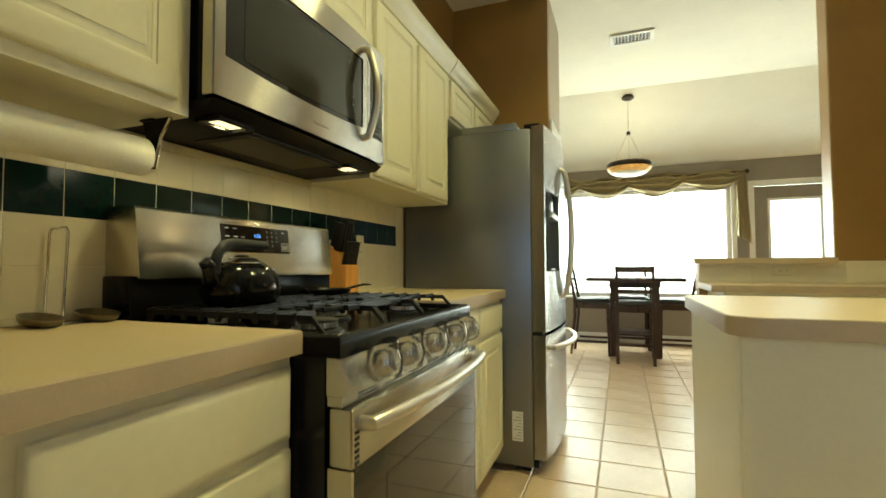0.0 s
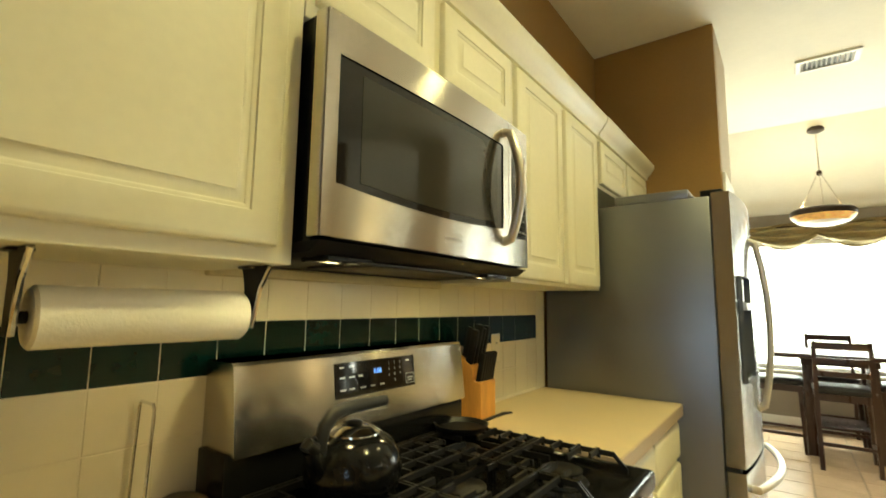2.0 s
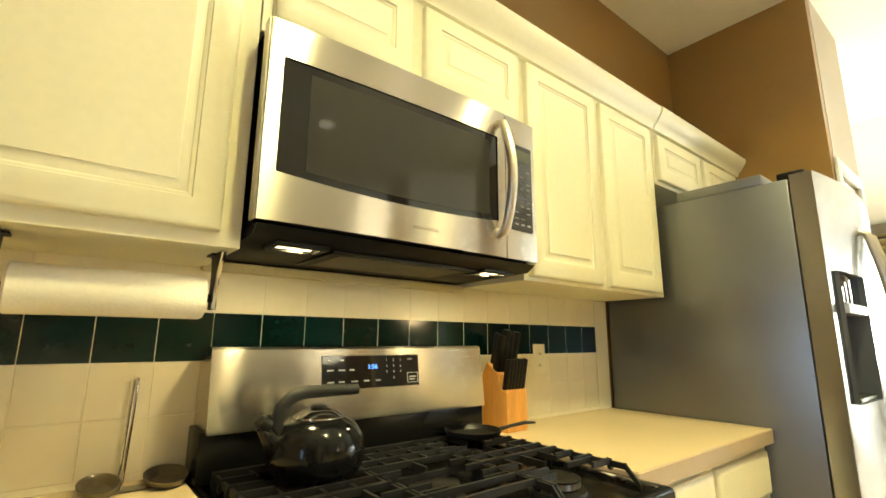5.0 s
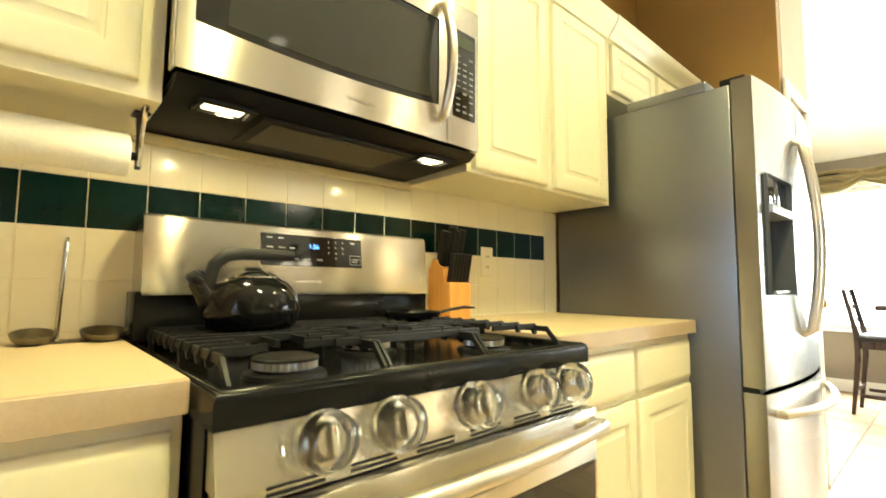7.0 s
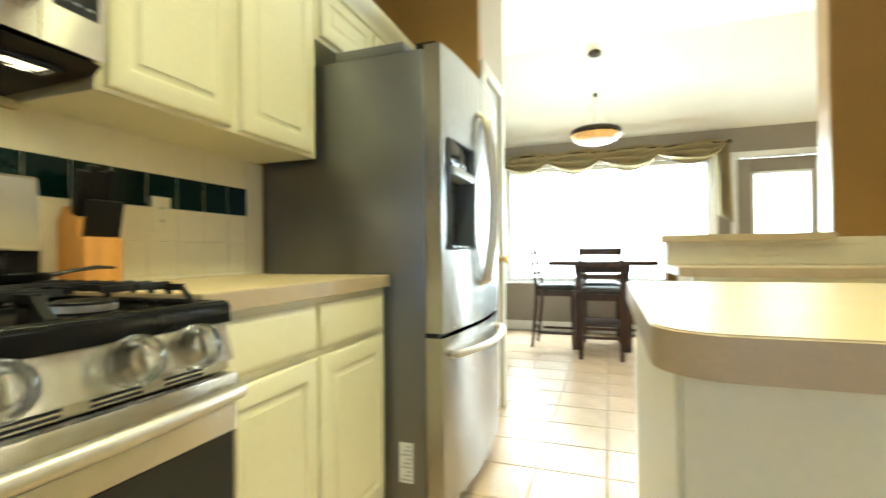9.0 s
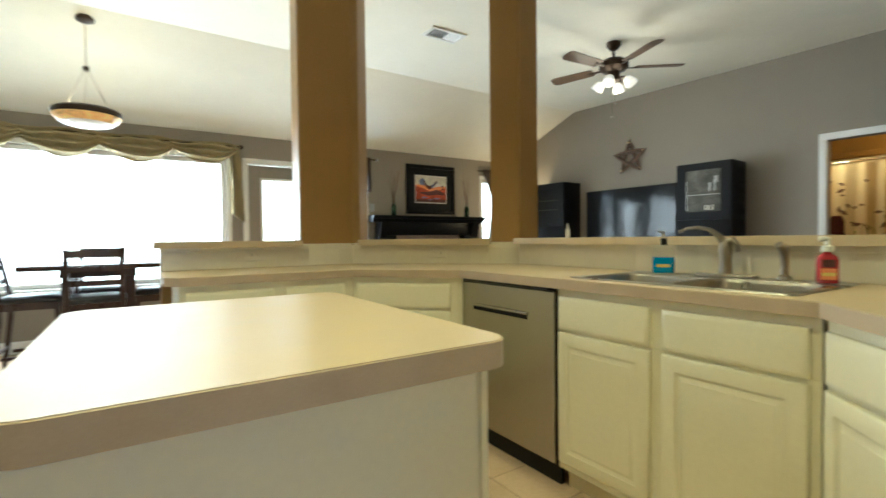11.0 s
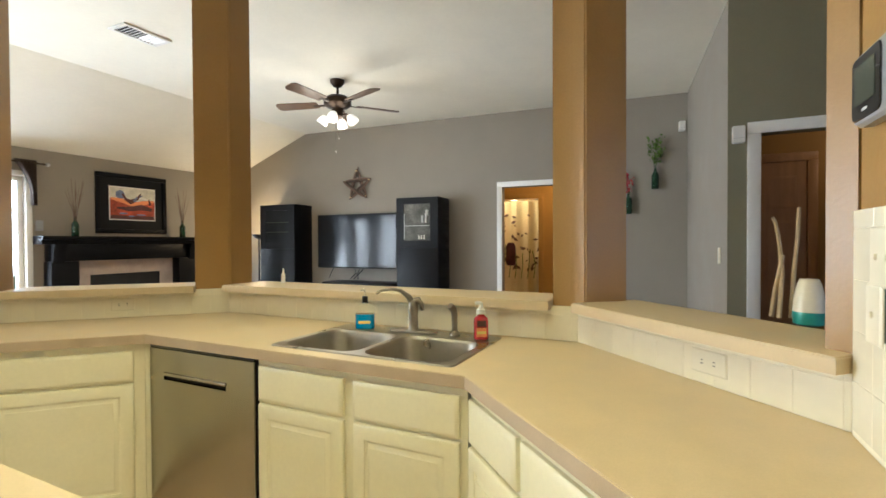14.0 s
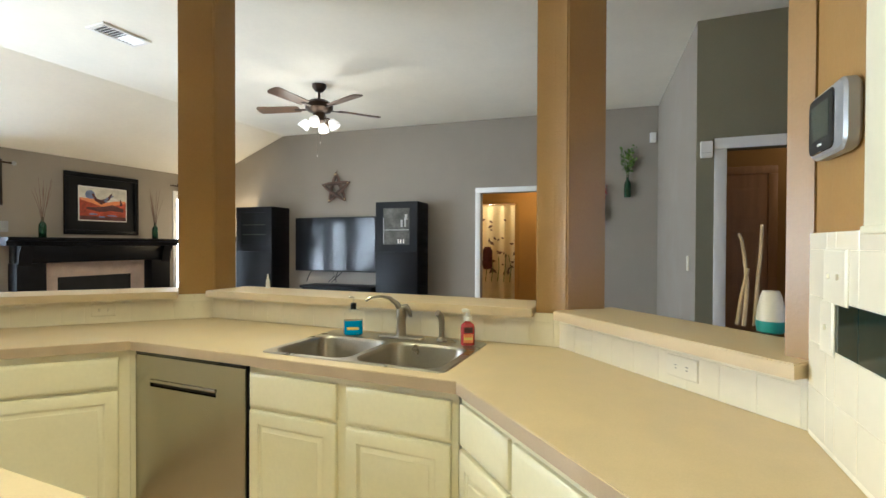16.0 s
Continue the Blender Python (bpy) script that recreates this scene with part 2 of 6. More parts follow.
M_PICRED = make_mat("picture_red", (0.40, 0.06, 0.025), 0.5, var=0.5, scale=7, bump=0)
M_PICBLUE = make_mat("picture_blue", (0.16, 0.20, 0.32), 0.5, var=0.3, scale=12, bump=0)
M_PICDARK = make_mat("picture_dark", (0.10, 0.03, 0.03), 0.5, var=0.4, scale=12, bump=0)
M_DOORW = make_mat("stained_panel_door", (0.34, 0.19, 0.085), 0.4, var=0.12, scale=3, fine=40, stretch=(8, 8, 1), bump=0.05)
M_SHOWER = make_mat("shower_curtain", (0.72, 0.62, 0.34), 0.7, var=0.04, bump=0.1)
M_BRASS = make_mat("polished_brass", (0.70, 0.46, 0.13), 0.18, 1.0, var=0.05, bump=0)
M_CARPET = make_mat("beige_carpet", (0.36, 0.29, 0.21), 0.95, var=0.12, fine=300, bump=0.6)
M_GRASS = make_mat("lawn", (0.10, 0.13, 0.05), 0.9, var=0.3, scale=1, fine=40, bump=0.4)
M_STICKER = make_mat("white_sticker", (0.72, 0.72, 0.70), 0.5, bump=0)
M_FANBL = make_mat("walnut_fan_blade", (0.11, 0.065, 0.035), 0.4, var=0.2, scale=4, fine=30, stretch=(1, 8, 1), bump=0.05)


def brushed(mat, weight=0.95, along=(0, 0, 1)):
    """Fine brushing: highlights drawn out along a direction of the object."""
    n, link = mat.node_tree.nodes, mat.node_tree.links.new
    b = n["Principled BSDF"]
    c = n.new("ShaderNodeCombineXYZ")
    for i in range(3):
        c.inputs[i].default_value = along[i]
    v = n.new("ShaderNodeVectorTransform")
    v.vector_type, v.convert_from, v.convert_to = "VECTOR", "OBJECT", "WORLD"
    link(c.outputs[0], v.inputs[0])
    link(v.outputs[0], b.inputs["Tangent"])
    b.inputs["Anisotropic"].default_value = weight


brushed(M_STEEL, 0.85)
brushed(M_STEELH, 1.0)
brushed(M_STEELD, 0.8)


# ---- mesh helpers ----
def link_mesh(name, bm, material, parent=None, label="", angle=38):
    bmesh.ops.recalc_face_normals(bm, faces=bm.faces[:])
    me = bpy.data.meshes.new(name)
    bm.to_mesh(me)
    bm.free()
    me.materials.append(material)
    me.shade_smooth()
    me.set_sharp_from_angle(angle=radians(angle))
    ob = new(name, me)
    if parent:
        ob.parent = parent
    if label:
        ob["label"] = label
    return ob


def part(name, bm, material, parent, label=""):
    return link_mesh(name, bm, material, parent, label)


def thing(name, m, label, category, group="", kind=""):
    ob = new(name)
    ob.empty_display_size = 0.05
    ob.matrix_world = m
    return tagged(ob, label, category, group, kind)


def structure(name, bm, material, label, category):
    return tagged(link_mesh(name, bm, material), label, category, kind="structure")


def box(bm, x0, x1, y0, y1, z0, z1, bev=0.0, seg=2, m=None):
    mm = Matrix.Translation(((x0 + x1) / 2, (y0 + y1) / 2, (z0 + z1) / 2)) @ Matrix.Diagonal((x1 - x0, y1 - y0, z1 - z0, 1))
    if m:
        mm = m @ mm
    vs = bmesh.ops.create_cube(bm, size=1, matrix=mm)["verts"]
    if bev:
        es = list({e for v in vs for e in v.link_edges})
        bmesh.ops.bevel(bm, geom=es, offset=bev, segments=seg, affect="EDGES", profile=0.5)
    return bm


def boxm(x0, x1, y0, y1, z0, z1, bev=0.0, seg=2, m=None):
    return box(bmesh.new(), x0, x1, y0, y1, z0, z1, bev, seg, m)


def loft(bm, loops, cap0=True, cap1=True, closed=True):
    rows = [[bm.verts.new(p) for p in lp] for lp in loops]
    n = len(rows[0])
    for a, b in zip(rows, rows[1:]):
        for i in range(n if closed else n - 1):
            j = (i + 1) % n
            bm.faces.new((a[i], a[j], b[j], b[i]))
    if cap0:
        bm.faces.new(rows[0][::-1])
    if cap1:
        bm.faces.new(rows[-1])
    return bm


def lathe(bm, profile, seg=24, m=None, cap0=True, cap1=True):
    m = m or Matrix()
    loops = [[m @ Vector((r * math.cos(2 * math.pi * i / seg), r * math.sin(2 * math.pi * i / seg), z)) for i in range(seg)]
             for r, z in profile]
    return loft(bm, loops, cap0, cap1)


def tube(bm, pts, r, seg=8, flat=1.0, ref=(0.13, 0.21, 0.97)):
    pts = [Vector(p) for p in pts]
    rs = r if isinstance(r, (list, tuple)) else [r] * len(pts)
    loops = []
    for i, p in enumerate(pts):
        d = (pts[min(i + 1, len(pts) - 1)] - pts[max(i - 1, 0)]).normalized()
        u = d.cross(Vector(ref)).normalized()
        v = d.cross(u).normalized()
        loops.append([p + rs[i] * (math.cos(2 * math.pi * k / seg) * u + flat * math.sin(2 * math.pi * k / seg) * v) for k in range(seg)])
    return loft(bm, loops)


def arc(p0, p1, bulge, n=10):
    p0, p1, bulge = Vector(p0), Vector(p1), Vector(bulge)
    return [p0.lerp(p1, i / n) + bulge * (1 - (2 * i / n - 1) ** 2) for i in range(n + 1)]


def prism(bm, poly, z0, z1, m=None):
    m = m or Matrix()
    return loft(bm, [[m @ Vector((x, y, z)) for x, y in poly] for z in (z0, z1)])


def round_rect(cx, cy, w, h, r, z, seg=5):
    out = []
    for sx, sy, a0 in ((1, 1, 0), (-1, 1, 90), (-1, -1, 180), (1, -1, 270)):
        for i in range(seg + 1):
            a = radians(a0 + 90 * i / seg)
            out.append(Vector((cx + sx * (w / 2 - r) + r * math.cos(a), cy + sy * (h / 2 - r) + r * math.sin(a), z)))
    return out


def panel(bm, x0, x1, z0, z1, rings, y_back=0.0):
    """A front facing local -y: rings of (inset, depth) from the edge inwards."""
    loops = [[Vector((x0 + i, y, z0 + i)), Vector((x1 - i, y, z0 + i)), Vector((x1 - i, y, z1 - i)), Vector((x0 + i, y, z1 - i))]
             for i, y in [(0, y_back)] + [(i, -d) for i, d in rings]]
    return loft(bm, loops)


DOOR_RINGS = [(0, 0.013), (0.003, 0.017), (0.009, 0.020), (0.050, 0.020), (0.0515, 0.0165), (0.056, 0.0155), (0.059, 0.0125), (0.0615, 0.0125), (0.075, 0.0190), (0.0765, 0.0208)]
DRAWER_RINGS = [(0, 0.012), (0.004, 0.016), (0.013, 0.0205), (0.018, 0.021)]


# ---- the plan ----
XW, XF = -1.25, 6.13          # stove wall, far wall of the living room
YB, YS = 6.935, -1.6          # back wall, wall behind
ZC, FOLD, ZB = 2.94, 5.46, 2.37   # flat ceiling, where the slope begins, its foot at the back wall
S = math.sqrt(0.5)
YAW = 4.23                    # the far wall runs slightly askew
SKEW = math.tan(radians(YAW))
FAR = pose(XF, 0.54, 0, 0, 0, YAW) @ Matrix.Translation((-XF, -0.54, 0))


def far_place(x, y, turn=-90.0, z=0.0, top=None):
    """Stand a thing that was laid out along a straight far wall before the turned one, a little nearer and smaller."""
    s = (x - 0.418) / (x - 0.4 + SKEW * (y - 0.78))
    dz, sz = (1.3 + s * (z - 1.3), s) if top is None else (z, (1.3 + s * (top - 1.3)) / top)
    return pose(0.4 + s * (x - 0.4), 0.78 + s * (y - 0.78), dz, 0, 0, turn + YAW) @ Matrix.Diagonal((s, 1.0, sz, 1.0))

LEDGE = 1.085


def holed_wall(bm, u0, u1, z0, z1, holes, put):
    """Boxes that fill the rectangle u0..u1, z0..z1 round its holes (u0, u1, z0, z1)."""
    us = sorted({u0, u1, *[h[0] for h in holes], *[h[1] for h in holes]})
    for a, b in zip(us, us[1:]):
        cut = sorted([(h[2], h[3]) for h in holes if h[0] <= a and h[1] >= b])
        z = z0
        for c, d in cut + [(z1, z1)]:
            if c > z:
                put(bm, a, b, z, c)
            z = max(z, d)


# back wall with the big window, the garden door and two side windows
WIN1, GDOOR, WIN2, WIN3 = (-1.16, 1.20, 0.62, 2.06), (1.45, 2.31, 0.0, 2.03), (2.42, 2.98, 0.55, 2.06), (5.09, 5.58, 0.55, 2.06)
bm = bmesh.new()
holed_wall(bm, XW - 0.15, XF + 0.15, 0, ZB, [WIN1, GDOOR, WIN2, WIN3], lambda b, a, c, z, w: box(b, a, c, YB, YB + 0.15, z, w))
wall_back = structure("wall_back", bm, M_TAUPE, "taupe painted back wall with window openings", "wall")
# stove wall
structure("wall_stove", boxm(XW - 0.15, XW - 0.006, YS, 3.37, 0, ZC), M_TAN, "caramel painted kitchen wall behind the stove", "wall")
structure("wall_dining", boxm(XW - 0.15, XW, 4.0, YB, 0, ZC), M_TAUPE, "plain taupe dining room wall", "wall")
bm = bmesh.new()
holed_wall(bm, XW - 0.15, XF + 0.15, 0, ZC, [(0.0, 1.2, 0.8, 2.1)], lambda b, a, c, z, w: box(b, a, c, YS - 0.15, YS, z, w))
structure("wall_behind", bm, M_TAN, "plain caramel wall closing the room", "wall")
# unseen wall, added to keep the rear window's light off the stove wall
structure("wall_kitchen_end", boxm(XW - 0.005, -0.05, -0.68, -0.56, 0, ZC), M_TAN, "added unseen caramel wall shading the stove counter", "wall")
wb = thing("window_4", pose(0.6, YS - 0.06, 0), "white framed kitchen window in the caramel wall", "window", kind="structure")
for a, b, c, d in ((-0.6, 0.6, 0.8, 0.85), (-0.6, 0.6, 2.05, 2.1), (-0.6, -0.55, 0.85, 2.05), (0.55, 0.6, 0.85, 2.05), (-0.55, 0.55, 1.43, 1.47)):
    part("window_frame", boxm(a, b, -0.03, 0.03, c, d, 0.003), M_WHITE, wb)
for c, d in ((0.85, 1.43), (1.47, 2.05)):
    pn = part("pane", boxm(-0.55, 0.55, -0.004, 0.004, c, d), M_GLASS, wb)
    pn.visible_shadow = False
# pantry block beside the fridge, with its door opening
bm = bmesh.new()
box(bm, XW - 0.15, -0.565, 3.37, 3.43, 0, ZC)
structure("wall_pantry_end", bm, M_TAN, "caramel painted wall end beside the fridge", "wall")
bm = bmesh.new()
holed_wall(bm, 3.432, 3.985, 0, ZC, [(3.47, 3.88, 0, 2.0)], lambda b, a, c, z, w: box(b, -0.66, -0.563, a, c, z, w))
box(bm, XW, -0.662, 3.9, 3.985, 0, ZC)
structure("wall_pantry", bm, M_TAUPE_LIT, "taupe pantry wall with a door, window light in its colour", "wall")
# far wall of the living room with the hall opening; its top follows the slope
bm = bmesh.new()
FOLD_F, HALL = FOLD + 0.115, (1.767, 2.60, 2.015)
YE = 7.05
outline = [(0.3, 0), (HALL[0], 0), (HALL[0], HALL[2]), (HALL[1], HALL[2]), (HALL[1], 0), (YE, 0), (YE, ZB - 0.04), (FOLD_F, ZC), (0.3, ZC)]
loft(bm, [[Vector((x, y, z)) for y, z in outline] for x in (XF, XF + 0.12)])
structure("wall_living", bm, M_TAUPE, "taupe living room wall with a hall opening", "wall").matrix_world = FAR
# slanting short wall and entry wall
pv = [(XF + 0.1, 0.55), (4.06, 0.385), (4.06, 0.27), (XF + 0.1, 0.40)]
structure("wall_corner", prism(bmesh.new(), pv, 0, ZC), M_TAUPE, "taupe side wall of the living room", "wall")
bm = bmesh.new()
holed_wall(bm, -1.6, 0.385, 0, ZC, [(-0.66, 0.20, 0, 2.03)], lambda b, a, c, z, w: box(b, 4.058, 4.16, a, c, z, w))
structure("wall_entry", bm, M_OLIVE, "olive grey wall with an entry opening", "wall")
# entry hall behind it
structure("wall_entry_back", boxm(5.25, 5.35, -1.6, 0.3, 0, ZC), M_TAN, "dim brown entry hall wall", "wall")
# orange hall beyond the living room
bm = bmesh.new()
holed_wall(bm, -0.4, 5.4, 0, ZC, [(2.50, 3.10, 0, 2.0)], lambda b, a, c, z, w: box(b, 7.45, 7.55, a, c, z, w))
box(bm, XF + 0.12, 7.45, -0.5, -0.4, 0, ZC)
box(bm, XF - 0.30, 7.45, 5.4, 5.5, 0, ZC)
structure("wall_hall", bm, M_ORANGE, "orange painted hall wall with a bathroom opening", "wall")
structure("wall_bath", box(box(boxm(9.6, 9.7, 1.6, 5.0, 0, ZC), 7.55, 9.7, 5.0, 5.1, 0, ZC), 7.55, 9.7, 1.5, 1.6, 0, ZC), M_SHOWER, "pale yellow bathroom wall", "wall")
# stub wall that ends the breakfast bar
bm = bmesh.new()
prism(bm, [(0.75, 0.26), (1.7125, 0.26), (1.7125, 0.3858), (0.75, 0.3858)], 0, ZC)
structure("wall_stub", bm, M_TAN, "caramel painted wall end beside the bar", "wall")

# floors
structure("floor", boxm(XW - 0.2, 9.8, YS - 0.2, YB + 0.15, -0.12, -0.006), M_FGROUT, "brown grouted floor under the tiles", "floor")
structure("floor_living", prism(bmesh.new(), [(2.62, -1.5), (6.12, -1.5), (6.12, 6.92), (2.62, 6.92)], -0.006, 0.008), M_CARPET, "beige carpet of the living room", "floor")
structure("ground", boxm(-80, 80, YB + 0.15, 140, -0.35, -0.15), M_GRASS, "sunlit lawn outside the windows", "ground")

# ceiling: flat, then sloping to the back wall
bm = bmesh.new()
prof = [(YS - 0.15, ZC), (FOLD, ZC), (YB + 0.15, ZB - 0.06), (YB + 0.15, ZB + 0.1), (FOLD, ZC + 0.15), (YS - 0.15, ZC + 0.15)]
loft(bm, [[Vector((x, y + (0.018 * x if y == FOLD else 0.0), z)) for y, z in prof] for x in (XW - 0.15, 6.3)])
box(bm, 6.3, 9.8, YS - 0.15, YB, ZC, ZC + 0.1)
structure("ceiling", bm, M_CEIL, "white textured ceiling with a vaulted slope", "ceiling").data.set_sharp_from_angle(angle=radians(8))

# breakfast bar: half wall in four legs, posts up to the ceiling, ledges on top
TH = 0.165
CA, CB, CC = Vector((1.58, 3.97)), Vector((2.41, 3.14)), Vector((2.41, 1.082))
nA, nB, nC, nD = Vector((0, 1)), Vector((S, S)), Vector((1, 0)), Vector((S, -S))
oA = Vector((CA.x + TH * math.tan(radians(22.5)), CA.y + TH))
oB = Vector((CB.x + TH, CB.y + TH * math.tan(radians(22.5))))
oC = Vector((CC.x + TH, CC.y - TH * math.tan(radians(22.5))))
eD = CC + Vector((-S, -S)) * 0.985
bm = bmesh.new()
prism(bm, [(0.41, 3.97), CA, oA, (0.41, 3.97 + TH)], 0, 1.045)
prism(bm, [CA, CB, oB, oA], 0, 1.045)
prism(bm, [CB, CC, oC, oB], 0, 1.045)
prism(bm, [CC, eD, eD + nD * TH, oC], 0, 1.045)
bar_wall = structure("bar_half_wall", bm, M_TAN, "caramel half wall carrying the breakfast bar", "wall")


def post(name, poly):
    bm = prism(bmesh.new(), poly, 1.045, ZC)
    bmesh.ops.bevel(bm, geom=[e for e in bm.edges if abs(e.verts[0].co.z - e.verts[1].co.z) > 1], offset=0.006, segments=3, affect="EDGES")
    structure(name, bm, M_TAN, "caramel painted post standing on the bar wall", "post")


a0 = Vector((1.21, 3.97))
b0, b1 = CA + Vector((S, -S)) * 0.055, CB + Vector((-S, S)) * 0.19
c0, c1 = Vector((2.41, 3.135)), Vector((2.41, 1.192))
d0 = CC + Vector((-S, -S)) * 0.04
post("post_1", [a0, CA, b0, b0 + nB * TH, oA, a0 + nA * TH])
post("post_2", [b1, CB, c0, c0 + nC * TH, oB, b1 + nB * TH])
eP = eD - Vector((-S, -S)) * 0.072
post("post_4", [eP, eD, eD + nD * TH, eP + nD * TH])
post("post_3", [c1, Vector((2.41, 1.114)), d0, (2.484, 0.902), oC, c1 + nC * TH])


def ledge(name, p, q, nrm, label):
    """A laminate ledge from p to q along the inner face, lapping over on both sides."""
    p, q = Vector(p), Vector(q)
    bm = prism(bmesh.new(), [p - nrm * 0.072, q - nrm * 0.072, q + nrm * (TH + 0.08), p + nrm * (TH + 0.08)], 1.047, LEDGE)
    bmesh.ops.bevel(bm, geom=[e for e in bm.edges if all(v.co.z > LEDGE - 0.001 for v in e.verts)], offset=0.004, segments=2, affect="EDGES")
    structure(name, bm, M_LAM, label, "ledge")


LB = "beige laminate ledge on the bar wall"
ledge("bar_ledge_1", (0.375, 3.97), (1.205, 3.97), nA, LB)
ledge("bar_ledge_2", b0 + Vector((S, -S)) * 0.012, b1 - Vector((S, -S)) * -0.002, nB, LB)
ledge("bar_ledge_3", (2.41, 3.125), (2.41, 1.196), nC, LB)
ledge("bar_ledge_4", d0 + Vector((-S, -S)) * 0.004, eD - Vector((-S, -S)) * 0.004, nD, LB)

# baseboards
structure("baseboard_back", boxm(XW, 1.36, YB - 0.014, YB, 0.0, 0.12, 0.003), M_WHITE, "white painted baseboard under the window", "baseboard")


# windows
def window(name, o, label, mullions=()):
    u0, u1, z0, z1 = o
    root = thing(name, pose(0, YB, 0), label, "window", kind="structure")
    f = 0.05
    bm = bmesh.new()
    for a, b, c, d in ((u0, u1, z0, z0 + f), (u0, u1, z1 - f, z1), (u0, u0 + f, z0 + f, z1 - f), (u1 - f, u1, z0 + f, z1 - f)):
        box(bm, a, b, 0.05, 0.11, c, d, 0.004)
    part("window_frame", bm, M_WHITE, root)
    bm = bmesh.new()
    for x in mullions:
        box(bm, x - 0.02, x + 0.02, 0.055, 0.105, z0 + f, z1 - f, 0.003)
    if mullions:
        part("mullion", bm, M_WHITE, root)
    pane = part("pane", boxm(u0 + f, u1 - f, 0.078, 0.082, z0 + f, z1 - f), M_GLASS, root)
    pane.visible_shadow = False
    bm = bmesh.new()
    c = 0.055
    for a, b, e, d in ((u0 - c, u1 + c, z1, z1 + c), (u0 - c, u0, z0, z1), (u1, u1 + c, z0, z1)):
        box(bm, a, b, -0.014, 0.0, e, d, 0.003)
    part("casing", bm, M_WHITE, root)
    part("window_sill", boxm(u0 - 0.09, u1 + 0.09, -0.055, 0.05, z0 - 0.025, z0, 0.005), M_WHITE, root)
    return root


window("window_1", WIN1, "large white-framed dining window, sunlit")
window("window_2", WIN2, "narrow white-framed window beside the fireplace")
window("window_3", WIN3, "white-framed window in the living room corner")


def casing(bm, u0, u1, z1, w=0.065, d=0.016):
    box(bm, u0 - w, u1 + w, -d, 0, z1, z1 + w, 0.004)
    box(bm, u0 - w, u0, -d, 0, 0, z1, 0.004)
    box(bm, u1, u1 + w, -d, 0, 0, z1, 0.004)
    return bm


gd = thing("door_1", pose(0, YB, 0), "white garden door with a large glass pane", "door", kind="structure")
part("casing", casing(bmesh.new(), GDOOR[0], GDOOR[1], 2.03), M_WHITE, gd)
bm = bmesh.new()
for a, b, c, d in ((1.452, 1.60, 0.01, 2.02), (2.16, 2.308, 0.01, 2.02), (1.60, 2.16, 0.01, 0.30), (1.60, 2.16, 1.87, 2.02)):
    box(bm, a, b, 0.04, 0.085, c, d, 0.003)
# stiles of the white door take taupe paint as their backlit shade
part("door_frame", bm, M_TAUPE, gd)
bm = bmesh.new()
for a, b, c, d in ((1.60, 1.63, 0.33, 1.84), (2.13, 2.16, 0.33, 1.84), (1.60, 2.16, 0.30, 0.33), (1.60, 2.16, 1.84, 1.87)):
    box(bm, a, b, 0.028, 0.09, c, d, 0.004)
part("glazing_bead", bm, M_WHITE, gd)
pane = part("pane", boxm(1.63, 2.13, 0.06, 0.064, 0.33, 1.84), M_GLASS, gd)
pane.visible_shadow = False

# pantry door in the wall beside the fridge
pd = thing("door_2", pose(-0.563, 3.47, 0, 0, 0, 90), "white six-panel pantry door with a brass knob", "door", kind="structure")
part("casing", casing(bmesh.new(), 0.0, 0.41, 2.0, 0.058), M_WHITE, pd)
bm = boxm(0.003, 0.407, 0.0125, 0.045, 0.01, 1.995)
for x0, x1 in ((0.045, 0.19), (0.22, 0.365)):
    for z0, z1 in ((0.2, 0.85), (0.98, 1.5), (1.6, 1.9)):
        panel(bm, x0, x1, z0, z1, [(0, -0.004), (0.012, -0.009), (0.022, -0.009), (0.034, -0.005)], 0.012)
part("door_leaf", bm, M_WHITE, pd)
bm = bmesh.new()
lathe(bm, [(0.026, 0), (0.026, 0.006), (0.010, 0.012), (0.010, 0.035), (0.026, 0.045), (0.028, 0.058), (0.016, 0.068)], 16, pose(0.36, 0.01, 0.95, 90))
part("knob", bm, M_BRASS, pd)

# casings of the hall and entry openings
bm = casing(bmesh.new(), -HALL[1], -HALL[0], HALL[2])
tr = link_mesh("trim_hall", bm, M_WHITE)
tr.matrix_world = FAR @ pose(XF, 0, 0, 0, 0, -90)
tagged(tr, "white painted casing of the hall opening", "trim", kind="structure")
bm = casing(bmesh.new(), -0.20, 0.66, 2.03, 0.075)
tr = link_mesh("trim_entry", bm, M_WHITE)
tr.matrix_world = pose(4.058, 0, 0, 0, 0, -90)
tagged(tr, "white painted casing of the entry opening", "trim", kind="structure")
bm = casing(bmesh.new(), -3.10, -2.50, 2.0)
tr = link_mesh("trim_bath", bm, M_ORANGE)
tr.matrix_world = pose(7.45, 0, 0, 0, 0, -90)
tagged(tr, "orange painted casing of the bathroom opening", "trim", kind="structure")


# ---- kitchen cabinets ----
def fronts(root, drawers, doors):
    for x0, x1, z0, z1 in drawers:
        part("drawer_front", panel(bmesh.new(), x0, x1, z0, z1, DRAWER_RINGS), M_CAB, root)
    for x0, x1, z0, z1 in doors:
        part("door", panel(bmesh.new(), x0, x1, z0, z1, DOOR_RINGS), M_CAB, root)


